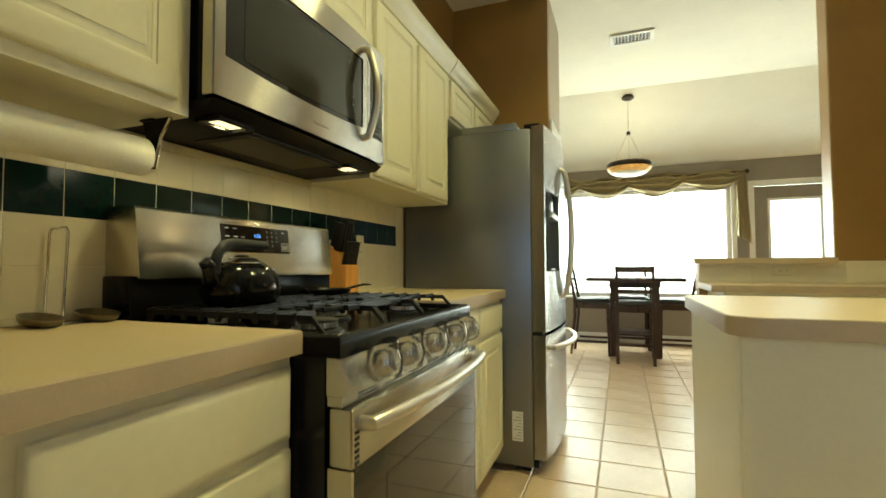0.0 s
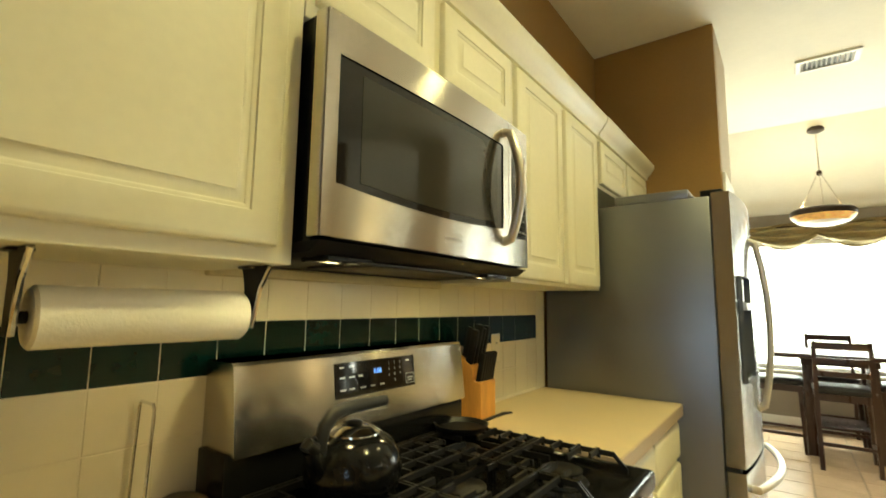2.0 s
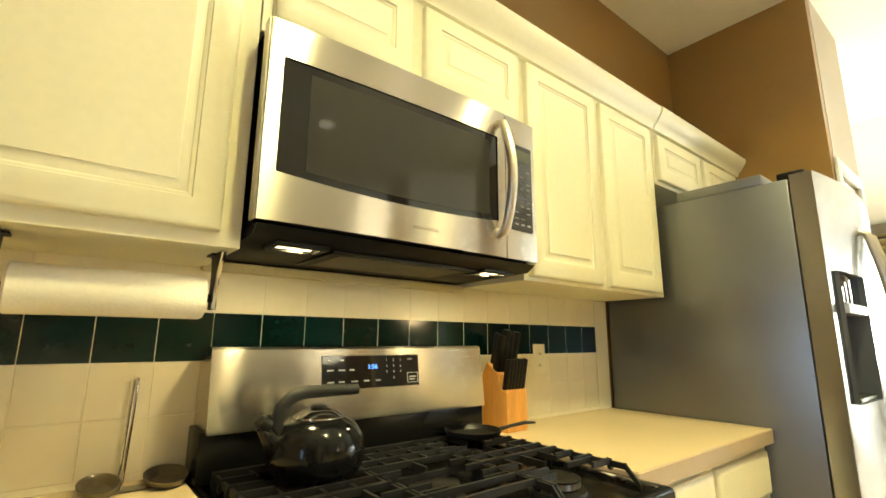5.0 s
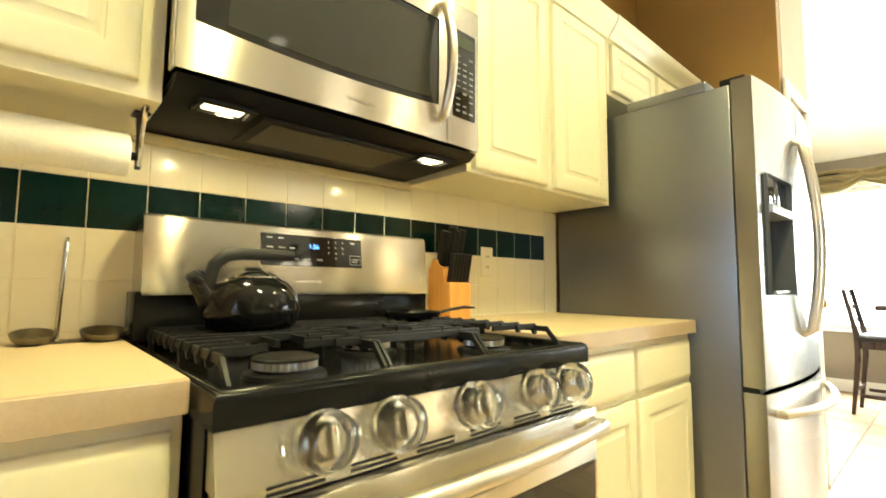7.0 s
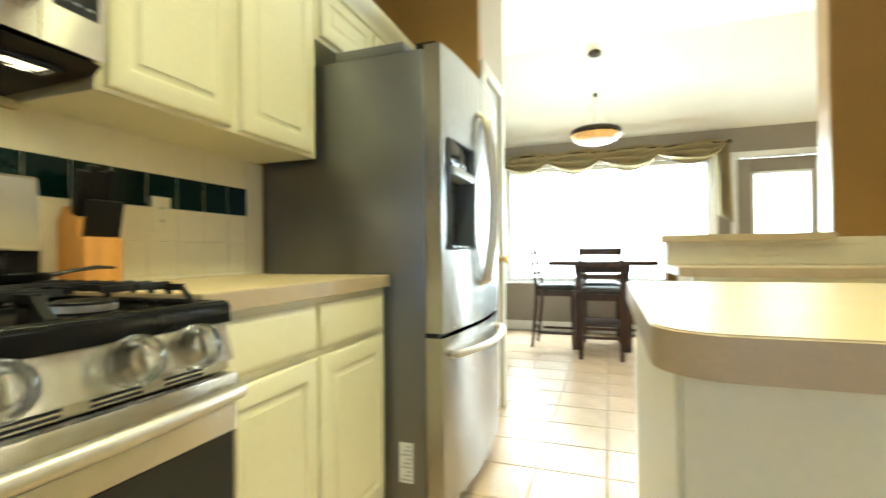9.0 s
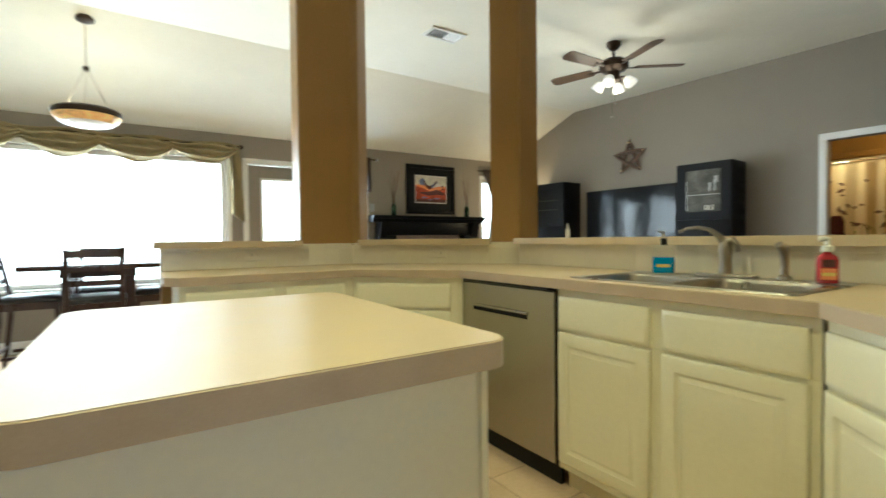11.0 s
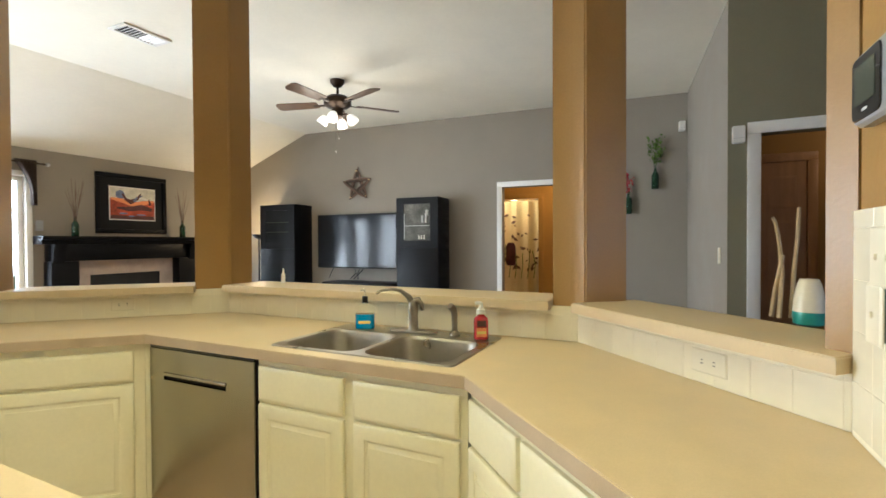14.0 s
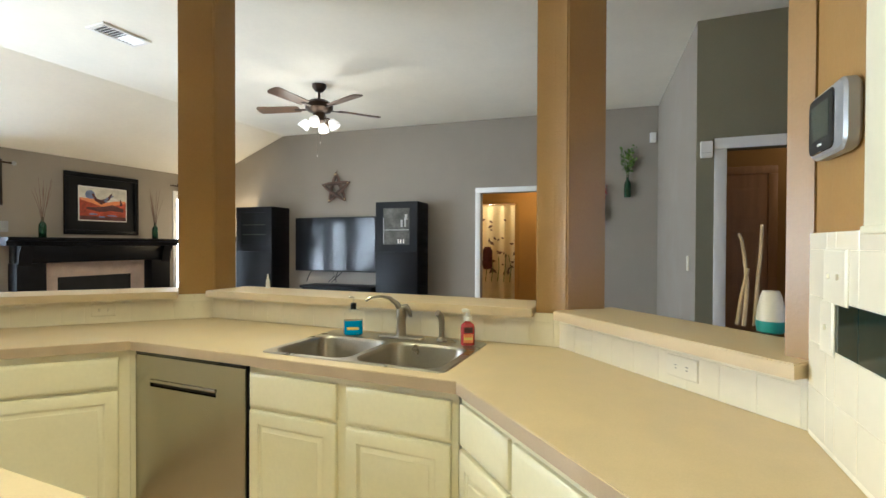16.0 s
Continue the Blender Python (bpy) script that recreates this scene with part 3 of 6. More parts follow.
def base_cabinet(m, w, drawers, doors, depth=0.56, label="cream painted base cabinet with raised panel doors", top=0.873, rails=(0.702, 0.722, 0.850)):
    root = thing("base_cabinet", m, label, "cabinet", "kitchen base cabinets")
    bm = boxm(0, w, 0, depth, 0.10, top, 0.0015, 1)
    if top < 0.87:
        box(bm, 0, w, 0, 0.018, top, 0.873)
    part("body", bm, M_CAB, root)
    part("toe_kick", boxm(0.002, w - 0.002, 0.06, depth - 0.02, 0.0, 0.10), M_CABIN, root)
    fronts(root, [(a, b, rails[1], rails[2]) for a, b in drawers], [(a, b, 0.135, rails[0]) for a, b in doors])
    return root


def wall_cabinet(m, w, z0, z1, doors, depth=0.275, label="cream painted wall cabinet with raised panel doors", dz=0.012):
    root = thing("wall_cabinet", m, label, "cabinet", "kitchen wall cabinets")
    part("body", boxm(0, w, 0, depth, z0, z1, 0.0015, 1), M_CAB, root)
    fronts(root, [], [(a, b, z0 + dz, 2.043) for a, b in doors])
    return root


XD = -0.695      # body front of the stove run; door faces stand 20 mm proud
base_cabinet(pose(XD, -0.55, 0, 0, 0, 90), 1.428, [(0.03, 0.50), (0.53, 0.95), (1.01, 1.414)], [(0.03, 0.50), (0.53, 0.95), (1.01, 1.414)], 0.545)
base_cabinet(pose(XD, 1.652, 0, 0, 0, 90), 0.833, [(0.045, 0.395), (0.42, 0.803)], [(0.045, 0.395), (0.42, 0.803)], 0.545)
XU = -0.97
wall_cabinet(pose(XU, -0.55, 0, 0, 0, 90), 1.434, 1.350, 2.10, [(0.03, 0.48), (0.51, 0.94), (0.965, 1.396)], dz=0.026)
wall_cabinet(pose(XU, 0.886, 0, 0, 0, 90), 0.757, 1.796, 2.11, [(0.02, 0.355), (0.395, 0.745)], dz=0.030)
wall_cabinet(pose(XU, 1.648, 0, 0, 0, 90), 0.812, 1.358, 2.11, [(0.018, 0.378), (0.418, 0.772)])
wall_cabinet(pose(XU, 2.464, 0, 0, 0, 90), 0.9, 1.825, 2.11, [(0.022, 0.42), (0.465, 0.86)], dz=0.018)
for y0, y1, dx in ((-0.55, 2.462, 0.0), (2.462, 3.366, 0.004)):
    bm = bmesh.new()
    prof = [(XU - 0.02, 2.056), (XU + 0.014, 2.056), (XU + 0.018, 2.074), (XU + 0.030, 2.084), (XU + 0.046, 2.108), (XU + 0.055, 2.122), (XU + 0.057, 2.142), (XU - 0.02, 2.142)]
    loft(bm, [[Vector((x + dx, y, z)) for x, z in prof] for y in (y0, y1)])
    structure("trim_crown", bm, M_CAB, "cream crown moulding along the wall cabinets", "trim")


def worktop(name, outer, label, hole=None, edge=0.0025, z0=0.873, z1=0.915):
    bm = bmesh.new()
    loops = [outer] + ([hole] if hole else [])
    for lp in loops:
        vs = [bm.verts.new((x, y, z1)) for x, y in lp]
        for a, b in zip(vs, vs[1:] + vs[:1]):
            bm.edges.new((a, b))
    bmesh.ops.triangle_fill(bm, use_beauty=True, edges=bm.edges[:])
    bmesh.ops.recalc_face_normals(bm, faces=bm.faces[:])
    if bm.faces[0].normal.z < 0:
        bmesh.ops.reverse_faces(bm, faces=bm.faces[:])
    geo = bmesh.ops.extrude_face_region(bm, geom=bm.faces[:])["geom"]
    down = [v for v in geo if isinstance(v, bmesh.types.BMVert)]
    bmesh.ops.translate(bm, verts=down, vec=(0, 0, z0 - z1))
    bm.normal_update()
    rim = [e for e in bm.edges if len(e.link_faces) == 2 and all(v.co.z > z1 - 1e-4 for v in e.verts) and min(abs(f.normal.z) for f in e.link_faces) < 0.5]
    bmesh.ops.bevel(bm, geom=rim, offset=edge, segments=3, affect="EDGES")
    bm.normal_update()
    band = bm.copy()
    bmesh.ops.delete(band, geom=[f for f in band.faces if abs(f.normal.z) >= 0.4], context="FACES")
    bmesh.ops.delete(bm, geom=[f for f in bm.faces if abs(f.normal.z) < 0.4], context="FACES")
    root = tagged(new(name), label, "countertop")
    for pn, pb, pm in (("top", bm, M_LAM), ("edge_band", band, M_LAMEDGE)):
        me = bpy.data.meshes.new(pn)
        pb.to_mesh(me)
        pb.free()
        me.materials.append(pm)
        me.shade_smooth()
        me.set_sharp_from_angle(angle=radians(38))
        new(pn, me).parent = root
    return root


def rounded(poly, radii, n=6):
    out = []
    k = len(poly)
    for i, (p, r) in enumerate(zip(poly, radii)):
        p = Vector(p)
        if not r:
            out.append((p.x, p.y))
            continue
        a, b = (Vector(poly[i - 1]) - p).normalized(), (Vector(poly[(i + 1) % k]) - p).normalized()
        half = a.angle(b) / 2
        d = r / math.tan(half)
        c = p + (a + b).normalized() * (r / math.sin(half))
        s0, s1 = p + a * d - c, p + b * d - c
        for j in range(n + 1):
            v = s0.lerp(s1, j / n).normalized() * r + c
            out.append((v.x, v.y))
    return out


XC = -0.664
worktop("countertop", rounded([(XW, -0.55), (XC, -0.55), (XC, 0.878), (XW, 0.878)], [0, 0, 0.006, 0]), "beige laminate countertop beside the stove")
worktop("countertop", rounded([(XW, 1.648), (XC, 1.648), (XC, 2.488), (XW, 2.488)], [0, 0.006, 0.012, 0]), "beige laminate countertop between stove and fridge")
FC = 1.76
bar_poly = [(0.40, 3.964), (0.40, 3.42), (0.46, 3.355), (1.325, 3.355), (FC, 2.92), (FC, 1.325), (0.93, 0.495), (0.93, 0.392), (1.712, 0.392),
            (CC.x - 0.006, CC.y - 0.001), (CB.x - 0.006, CB.y - 0.003), (CA.x - 0.003, CA.y - 0.006)]
SX0, SX1, SY0, SY1 = 1.825, 2.352, 1.398, 2.212
worktop("countertop", bar_poly, "long beige laminate countertop with an inset sink", [(SX0 + 0.02, SY0 + 0.02), (SX1 - 0.02, SY0 + 0.02), (SX1 - 0.02, SY1 - 0.02), (SX0 + 0.02, SY1 - 0.02)])

# bar cabinets
BAR_RAILS = (0.686, 0.700, 0.838)
base_cabinet(pose(0.46, 3.385, 0, 0, 0, 0), 0.85, [(0.03, 0.435), (0.49, 0.82)], [(0.03, 0.435), (0.49, 0.82)], 0.55, rails=BAR_RAILS)
base_cabinet(pose(1.337, 3.385, 0, 0, 0, -45), 0.62, [(0.03, 0.575)], [(0.03, 0.575)], 0.5, rails=BAR_RAILS)
base_cabinet(pose(1.80, 2.245, 0, 0, 0, -90), 0.915, [(0.01, 0.43), (0.475, 0.89)], [(0.01, 0.43), (0.475, 0.89)], 0.6, top=0.70, rails=BAR_RAILS)
base_cabinet(pose(1.797, 1.318, 0, 0, 0, -135), 1.16, [(0.015, 0.32), (0.345, 0.68), (0.72, 1.12)], [(0.015, 0.32), (0.345, 0.68), (0.72, 1.12)], 0.6, rails=BAR_RAILS)

# dishwasher
dw = thing("dishwasher", pose(1.785, 2.897, 0, 0, 0, -90), "stainless steel dishwasher with a pocket handle", "dishwasher")
part("body", boxm(0.006, 0.642, 0.02, 0.58, 0.10, 0.868), M_PLAST, dw)
bm = bmesh.new()
hx0, hx1, hz0, hz1 = 0.08, 0.485, 0.714, 0.744
yF = -0.006
for a, b, c, d in ((-0.018, 0.646, 0.115, hz0), (-0.018, 0.646, hz1, 0.852), (-0.018, hx0, hz0, hz1), (hx1, 0.646, hz0, hz1)):
    box(bm, a, b, yF, 0.018, c, d)
bmesh.ops.remove_doubles(bm, verts=bm.verts[:], dist=0.0005)
part("door", bm, M_STEELD, dw)
bm = boxm(hx0, hx1, 0.008, 0.018, hz0, hz1)
part("handle_pocket", bm, M_PLAST, dw)
part("handle_lip", boxm(hx0, hx1, yF - 0.006, 0.006, hz1 - 0.010, hz1 + 0.004, 0.003), M_STEELD, dw)
part("control_strip", boxm(-0.018, 0.646, -0.004, 0.018, 0.853, 0.869, 0.002), M_GLASSB, dw)
part("toe_panel", boxm(0.01, 0.63, 0.05, 0.07, 0.0, 0.1), M_PLAST, dw)
part("hinge_gap", boxm(0.6465, 0.650, 0.004, 0.02, 0.11, 0.865), M_PLAST, dw)

# corner fillers between the angled cabinets
for nm, poly in (("cabinet_filler", [(1.311, 3.386), (1.336, 3.386), (1.40, 3.60), (1.311, 3.60)]), ("cabinet_filler", [(1.775, 2.952), (1.806, 2.921), (1.95, 2.921), (1.95, 3.05), (1.87, 3.05)])):
    tagged(link_mesh(nm, prism(bmesh.new(), poly, 0.0, 0.872), M_CAB), "cream painted corner filler between base cabinets", "cabinet filler")

# island
IX0, IX1, IY0, IY1, IZ = 0.135, 0.875, 1.50, 2.44, 0.905
worktop("island_countertop", rounded([(IX0, IY0), (IX1, IY0), (IX1, IY1), (IX0, IY1)], [0.075, 0.05, 0.06, 0.06]), "beige laminate island countertop with rounded corners", z0=IZ - 0.05, z1=IZ)
isl = thing("kitchen_island", pose(0, 0, 0), "cream painted kitchen island with plain sides", "kitchen island")
part("body", boxm(IX0 + 0.03, IX1 - 0.04, IY0 + 0.05, IY1 - 0.05, 0.0, IZ - 0.052, 0.002, 1), M_CAB, isl)
part("corner_trim", boxm(IX1 - 0.045, IX1 - 0.028, IY0 + 0.043, IY0 + 0.06, 0.0, IZ - 0.052, 0.002, 1), M_CAB, isl)
part("end_panel", boxm(IX0 + 0.024, IX0 + 0.03, IY0 + 0.055, IY1 - 0.055, 0.0, IZ - 0.053), M_CAB, isl)

# ---- sink ----
sink = thing("kitchen_sink", pose(0, 0, 0.9155), "double bowl stainless steel kitchen sink", "sink")
bm = bmesh.new()
scx, scy = (SX0 + SX1) / 2, (SY0 + SY1) / 2
bowls = [(1.845 + 0.185, (SY0 + 0.03 + scy - 0.012) / 2), (1.845 + 0.185, (SY1 - 0.03 + scy + 0.012) / 2)]
BW, BH = 0.37, (SY1 - SY0) / 2 - 0.042
loops = [round_rect(scx, scy, SX1 - SX0, SY1 - SY0, 0.03, 0.005)] + [round_rect(cx, cy, BW, BH, 0.07, 0.005) for cx, cy in bowls]
outer = None
for lp in loops:
    vs = [bm.verts.new(p) for p in lp]
    outer = outer or vs
    for a, b in zip(vs, vs[1:] + vs[:1]):
        bm.edges.new((a, b))
bmesh.ops.triangle_fill(bm, use_beauty=True, edges=bm.edges[:])
low = [bm.verts.new(v.co + Vector((0.004 * (1 if v.co.x > scx else -1), 0.004 * (1 if v.co.y > scy else -1), -0.0048))) for v in outer]
for i in range(len(outer)):
    j = (i + 1) % len(outer)
    bm.faces.new((outer[i], outer[j], low[j], low[i]))
part("rim", bm, M_SINK, sink)
for cx, cy in bowls:
    bm = bmesh.new()
    loft(bm, [round_rect(cx, cy, BW - 2 * i, BH - 2 * i, max(0.07 - i * 0.4, 0.02), z) for i, z in
              ((0, 0.005), (0.004, 0.001), (0.008, -0.01), (0.014, -0.13), (0.03, -0.165), (0.07, -0.175), (0.13, -0.178))], False, True)
    part("bowl", bm, M_SINK, sink)
    bm = lathe(bmesh.new(), [(0.04, -0.176), (0.04, -0.173), (0.03, -0.172), (0.012, -0.174)], 18, Matrix.Translation((cx, cy, 0)))
    part("drain", bm, M_CHROME, sink)
# faucet and side sprayer stand on the rim
fz = 0.922
fa = thing("kitchen_faucet", pose(2.285, 1.80, fz), "brushed nickel arched kitchen faucet", "faucet")
part("base_plate", loft(bmesh.new(), [round_rect(0, 0, 0.05 - i, 0.24 - i, 0.022 - i / 2, z) for i, z in ((0, 0), (0, 0.006), (0.006, 0.010))]), M_PEWTER, fa)
part("column", lathe(bmesh.new(), [(0.026, 0.010), (0.023, 0.02), (0.021, 0.075), (0.025, 0.105), (0.022, 0.135), (0.015, 0.147)], 20), M_PEWTER, fa)
part("spout", tube(bmesh.new(), [(0, 0, 0.13), (-0.015, 0.02, 0.165), (-0.035, 0.045, 0.19), (-0.065, 0.075, 0.20), (-0.095, 0.105, 0.196), (-0.115, 0.125, 0.182)], [0.018, 0.0125, 0.0085, 0.0068, 0.006, 0.0066], 14), M_PEWTER, fa)
part("lever", tube(bmesh.new(), [(0, 0, 0.14), (0.004, -0.025, 0.148), (0.006, -0.042, 0.125), (0.006, -0.046, 0.10)], [0.016, 0.014, 0.011, 0.008], 12), M_PEWTER, fa)
sp = thing("side_sprayer", pose(2.30, 1.60, fz), "brushed nickel side sprayer beside the faucet", "sprayer")
part("holder", lathe(bmesh.new(), [(0.024, 0), (0.022, 0.012), (0.013, 0.018), (0.012, 0.05)], 16), M_PEWTER, sp)
part("spray_head", tube(bmesh.new(), [(0, 0, 0.045), (0, 0.0, 0.09), (-0.004, 0.004, 0.115), (-0.022, 0.012, 0.13)], [0.013, 0.014, 0.016, 0.015], 14), M_PEWTER, sp)


def soap(name, x, y, tall, w, d, mat, lab, pump, label, clear=False, bar=M_PICW):
    root = thing(name, pose(x, y, fz, 0, 0, -62), label, "soap bottle")
    bm = loft(bmesh.new(), [round_rect(0, 0, w * k, d * k, min(w, d) * k * 0.42, z * tall) for k, z in
                            ((0.9, 0), (1, 0.04), (1, 0.62), (0.9, 0.72), (0.5, 0.8), (0.36, 0.84), (0.36, 0.9))])
    if clear:
        bm.free()
        part("liquid", loft(bmesh.new(), [round_rect(0, 0, w * k, d * k, min(w, d) * k * 0.42, z * tall) for k, z in ((0.9, 0.02), (0.97, 0.05), (0.97, 0.50))]), mat, root)
        bm = loft(bmesh.new(), [round_rect(0, 0, w * k, d * k, min(w, d) * k * 0.42, z * tall) for k, z in ((1, 0.505), (1, 0.68), (0.9, 0.76), (0.5, 0.84), (0.3, 0.87), (0.3, 0.9))])
        bt = part("bottle", bm, M_CLEAR, root)
        bt.visible_shadow = False
    else:
        part("bottle", bm, mat, root)
    part("label", boxm(-w * 0.34, w * 0.34, -d * 0.515, -d * 0.49, tall * 0.10, tall * 0.40), lab, root)
    part("label_bar", boxm(-w * 0.30, w * 0.30, -d * 0.525, -d * 0.517, tall * 0.20, tall * 0.29), bar, root)
    if pump == "black":
        part("collar", lathe(bmesh.new(), [(w * 0.15, tall * 0.88), (w * 0.15, tall * 1.06), (w * 0.10, tall * 1.08)], 16), M_PLAST, root)
        part("pump", tube(bmesh.new(), [(0, 0, tall * 1.06), (0, 0, tall * 1.24), (-w * 0.04, 0, tall * 1.27), (-w * 0.22, 0, tall * 1.27)], w * 0.05, 10), M_CHROME, root, "thin metal pump spout")
    else:
        part("upper_label", boxm(-w * 0.30, w * 0.30, -d * 0.515, -d * 0.49, tall * 0.44, tall * 0.64), M_PICDARK, root, "dark red printed label")
        part("collar", lathe(bmesh.new(), [(w * 0.30, tall * 0.86), (w * 0.30, tall * 1.0), (w * 0.16, tall * 1.03), (w * 0.15, tall * 1.12)], 16), M_WHITE, root)
        part("pump", tube(bmesh.new(), [(0, 0, tall * 1.10), (0, 0, tall * 1.20), (-w * 0.1, 0, tall * 1.22), (-w * 0.40, 0, tall * 1.20)], w * 0.14, 10), M_WHITE, root)
    return root


soap("dish_soap", 2.255, 2.045, 0.145, 0.092, 0.055, M_TEALSOAP, M_TEALSOAP, "black", "clear bottle of blue dish soap with black pump", True, M_YLABEL)
soap("hand_soap", 2.265, 1.462, 0.125, 0.062, 0.042, M_REDSOAP, M_OLABEL, "white", "red hand soap bottle with white pump", False, M_YLABEL)


# ---- refrigerator ----
fr = thing("refrigerator", pose(-0.535, 2.494, 0, 0, 0, 90), "stainless french door refrigerator with water dispenser", "refrigerator")
FW, FD = 0.865, 0.702
part("body", boxm(0, FW, 0.0, FD, 0.035, 1.733, 0.006), M_FRSIDE, fr, "dark grey metal casing")
for x in (0.05, FW - 0.09):
    part("foot", boxm(x, x + 0.05, 0.02, 0.10, 0.0, 0.035), M_PLAST, fr)
part("grille", boxm(0.01, FW - 0.01, -0.03, 0.0, 0.035, 0.075, 0.004), M_PLAST, fr)
part("top_cover", boxm(0.004, FW - 0.004, 0.075, 0.37, 1.733, 1.772, 0.005), M_FRSIDE, fr)
for x in (0.012, FW - 0.052):
    part("hinge_cover", boxm(x, x + 0.045, -0.045, 0.035, 1.735, 1.760, 0.006), M_PLAST, fr)


def bowed(x0, x1, z0, z1, y_edge=-0.066, n=10, bow=0.035, hole=None):
    """A door slab whose face bows outwards across the whole width of the fridge."""
    def yf(x):
        return y_edge - bow * (1 - (2 * x / FW - 1) ** 2)
    bm = bmesh.new()
    xs = sorted({x0 + (x1 - x0) * i / n for i in range(n + 1)} | ({hole[0], hole[1]} if hole else set()))
    zs = sorted({z0, z1} | ({hole[2], hole[3]} if hole else set()))
    for a, b in zip(xs, xs[1:]):
        for c, d in zip(zs, zs[1:]):
            if hole and hole[0] <= a and b <= hole[1] and hole[2] <= c and d <= hole[3]:
                continue
            bm.faces.new([bm.verts.new(p) for p in ((a, yf(a), c), (b, yf(b), c), (b, yf(b), d), (a, yf(a), d))])
    outline = [(x0, -0.004)] + [(x, yf(x)) for x in xs] + [(x1, -0.004)]
    for z in (z0, z1):
        bm.faces.new([bm.verts.new((x, y, z)) for x, y in outline])
    for (xa, ya), (xb, yb) in ((outline[0], outline[1]), (outline[-2], outline[-1])):
        bm.faces.new([bm.verts.new(p) for p in ((xa, ya, z0), (xb, yb, z0), (xb, yb, z1), (xa, ya, z1))])
    bmesh.ops.remove_doubles(bm, verts=bm.verts[:], dist=0.0004)
    return bm, yf


MID = 0.432
DH = (0.055, 0.325, 1.005, 1.415)
bm, yf = bowed(0.002, MID - 0.003, 0.705, 1.745, hole=DH)
dl = part("door", bm, M_STEEL, fr)
bm, _ = bowed(MID + 0.003, FW - 0.002, 0.705, 1.745)
drr = part("door", bm, M_STEEL, fr)
bm, _ = bowed(0.002, FW - 0.002, 0.08, 0.688, n=16)
fz_d = part("freezer_drawer", bm, M_STEEL, fr)
part("door_gasket", boxm(0.004, FW - 0.004, -0.05, 0.0, 0.686, 0.707), M_PLAST, fr)
# dispenser recess with its display band
bm = bmesh.new()
yb, yo = -0.008, -0.07
a, b, c, d = DH
for q in (((a, yb, c), (b, yb, c), (b, yb, d), (a, yb, d)), ((a, yb, c), (a, yo - 0.016, c), (a, yo - 0.016, d), (a, yb, d)), ((b, yb, c), (b, yo - 0.028, c), (b, yo - 0.028, d), (b, yb, d)),
          ((a, yb, d), (b, yb, d), (b, yo - 0.028, d), (a, yo - 0.016, d)), ((a, yb, c), (b, yb, c), (b, yo - 0.028, c), (a, yo - 0.016, c))):
    bm.faces.new([bm.verts.new(p) for p in q])
part("dispenser_recess", bm, M_DISP, dl)
part("dispenser_panel", boxm(a + 0.002, b - 0.002, -0.082, -0.03, 1.315, d - 0.002, 0.003), M_GLASSB, dl)
part("dispenser_bar", boxm(a + 0.001, b - 0.001, -0.098, -0.03, 1.28, 1.312, 0.004), M_SILVER, dl)
part("dispenser_paddle", boxm(a + 0.10, a + 0.17, -0.04, -0.012, 1.09, 1.25, 0.008), M_LCD, dl)
part("drip_tray", boxm(a + 0.01, b - 0.01, -0.088, -0.012, c + 0.002, c + 0.016, 0.003), M_LCD, dl)
for x, who, sgn in ((MID - 0.045, dl, -1), (MID + 0.045, drr, 1)):
    y0 = yf(x)
    bm = tube(bmesh.new(), [(x, y0 + 0.004, 0.86)] + arc((x, y0 - 0.02, 0.875), (x, y0 - 0.02, 1.575), (0, -0.035, 0), 14) + [(x, y0 + 0.004, 1.59)], 0.0125, 10, 1.0, (1, 0, 0))
    part("handle", bm, M_BRASSY, who)
bm = tube(bmesh.new(), [(0.08, yf(0.08) + 0.004, 0.62)] + arc((0.075, yf(0.08) - 0.02, 0.62), (FW - 0.075, yf(0.08) - 0.02, 0.62), (0, -0.065, 0), 14) + [(FW - 0.08, yf(0.08) + 0.004, 0.62)], 0.014, 10, 1.0, (0, 0, 1))
part("handle", bm, M_BRASSY, fz_d)
part("sticker", boxm(-0.0012, 0.0002, 0.05, 0.105, 0.16, 0.305), M_STICKER, fr, "white printed sticker")
for i in range(9):
    part("print_bar", boxm(-0.002, -0.0013, 0.056, 0.099 - 0.012 * (i % 3), 0.168 + i * 0.015, 0.175 + i * 0.015), M_PRINT, fr)


# ---- gas range ----
rg = thing("gas_range", pose(-0.60, 0.884, 0, 0, 0, 90), "stainless gas range with black cooktop and backguard", "stove")
RW = 0.758
part("body", boxm(0, RW, 0.022, 0.60, 0.05, 0.87), M_BLACK, rg, "black enamel side panels")
bm = loft(bmesh.new(), [[Vector((-0.002 + i, -0.012 + i, z)), Vector((RW + 0.002 - i, -0.012 + i, z)), Vector((RW + 0.002 - i, 0.60 - i, z)), Vector((-0.002 + i, 0.60 - i, z))]
                        for i, z in ((0, 0.866), (0, 0.896), (0.003, 0.903), (0.009, 0.907), (0.018, 0.907), (0.024, 0.902), (0.034, 0.889), (0.05, 0.887))])
part("cooktop", bm, M_COOK, rg, "glossy black enamel cooktop")
bm = bmesh.new()
loft(bm, [[Vector((x, y, z)) for y, z in ((0.02, 0.868), (-0.002, 0.868), (-0.022, 0.797), (0.02, 0.797))] for x in (0.002, RW - 0.002)])
part("control_panel", bm, M_STEELH, rg)
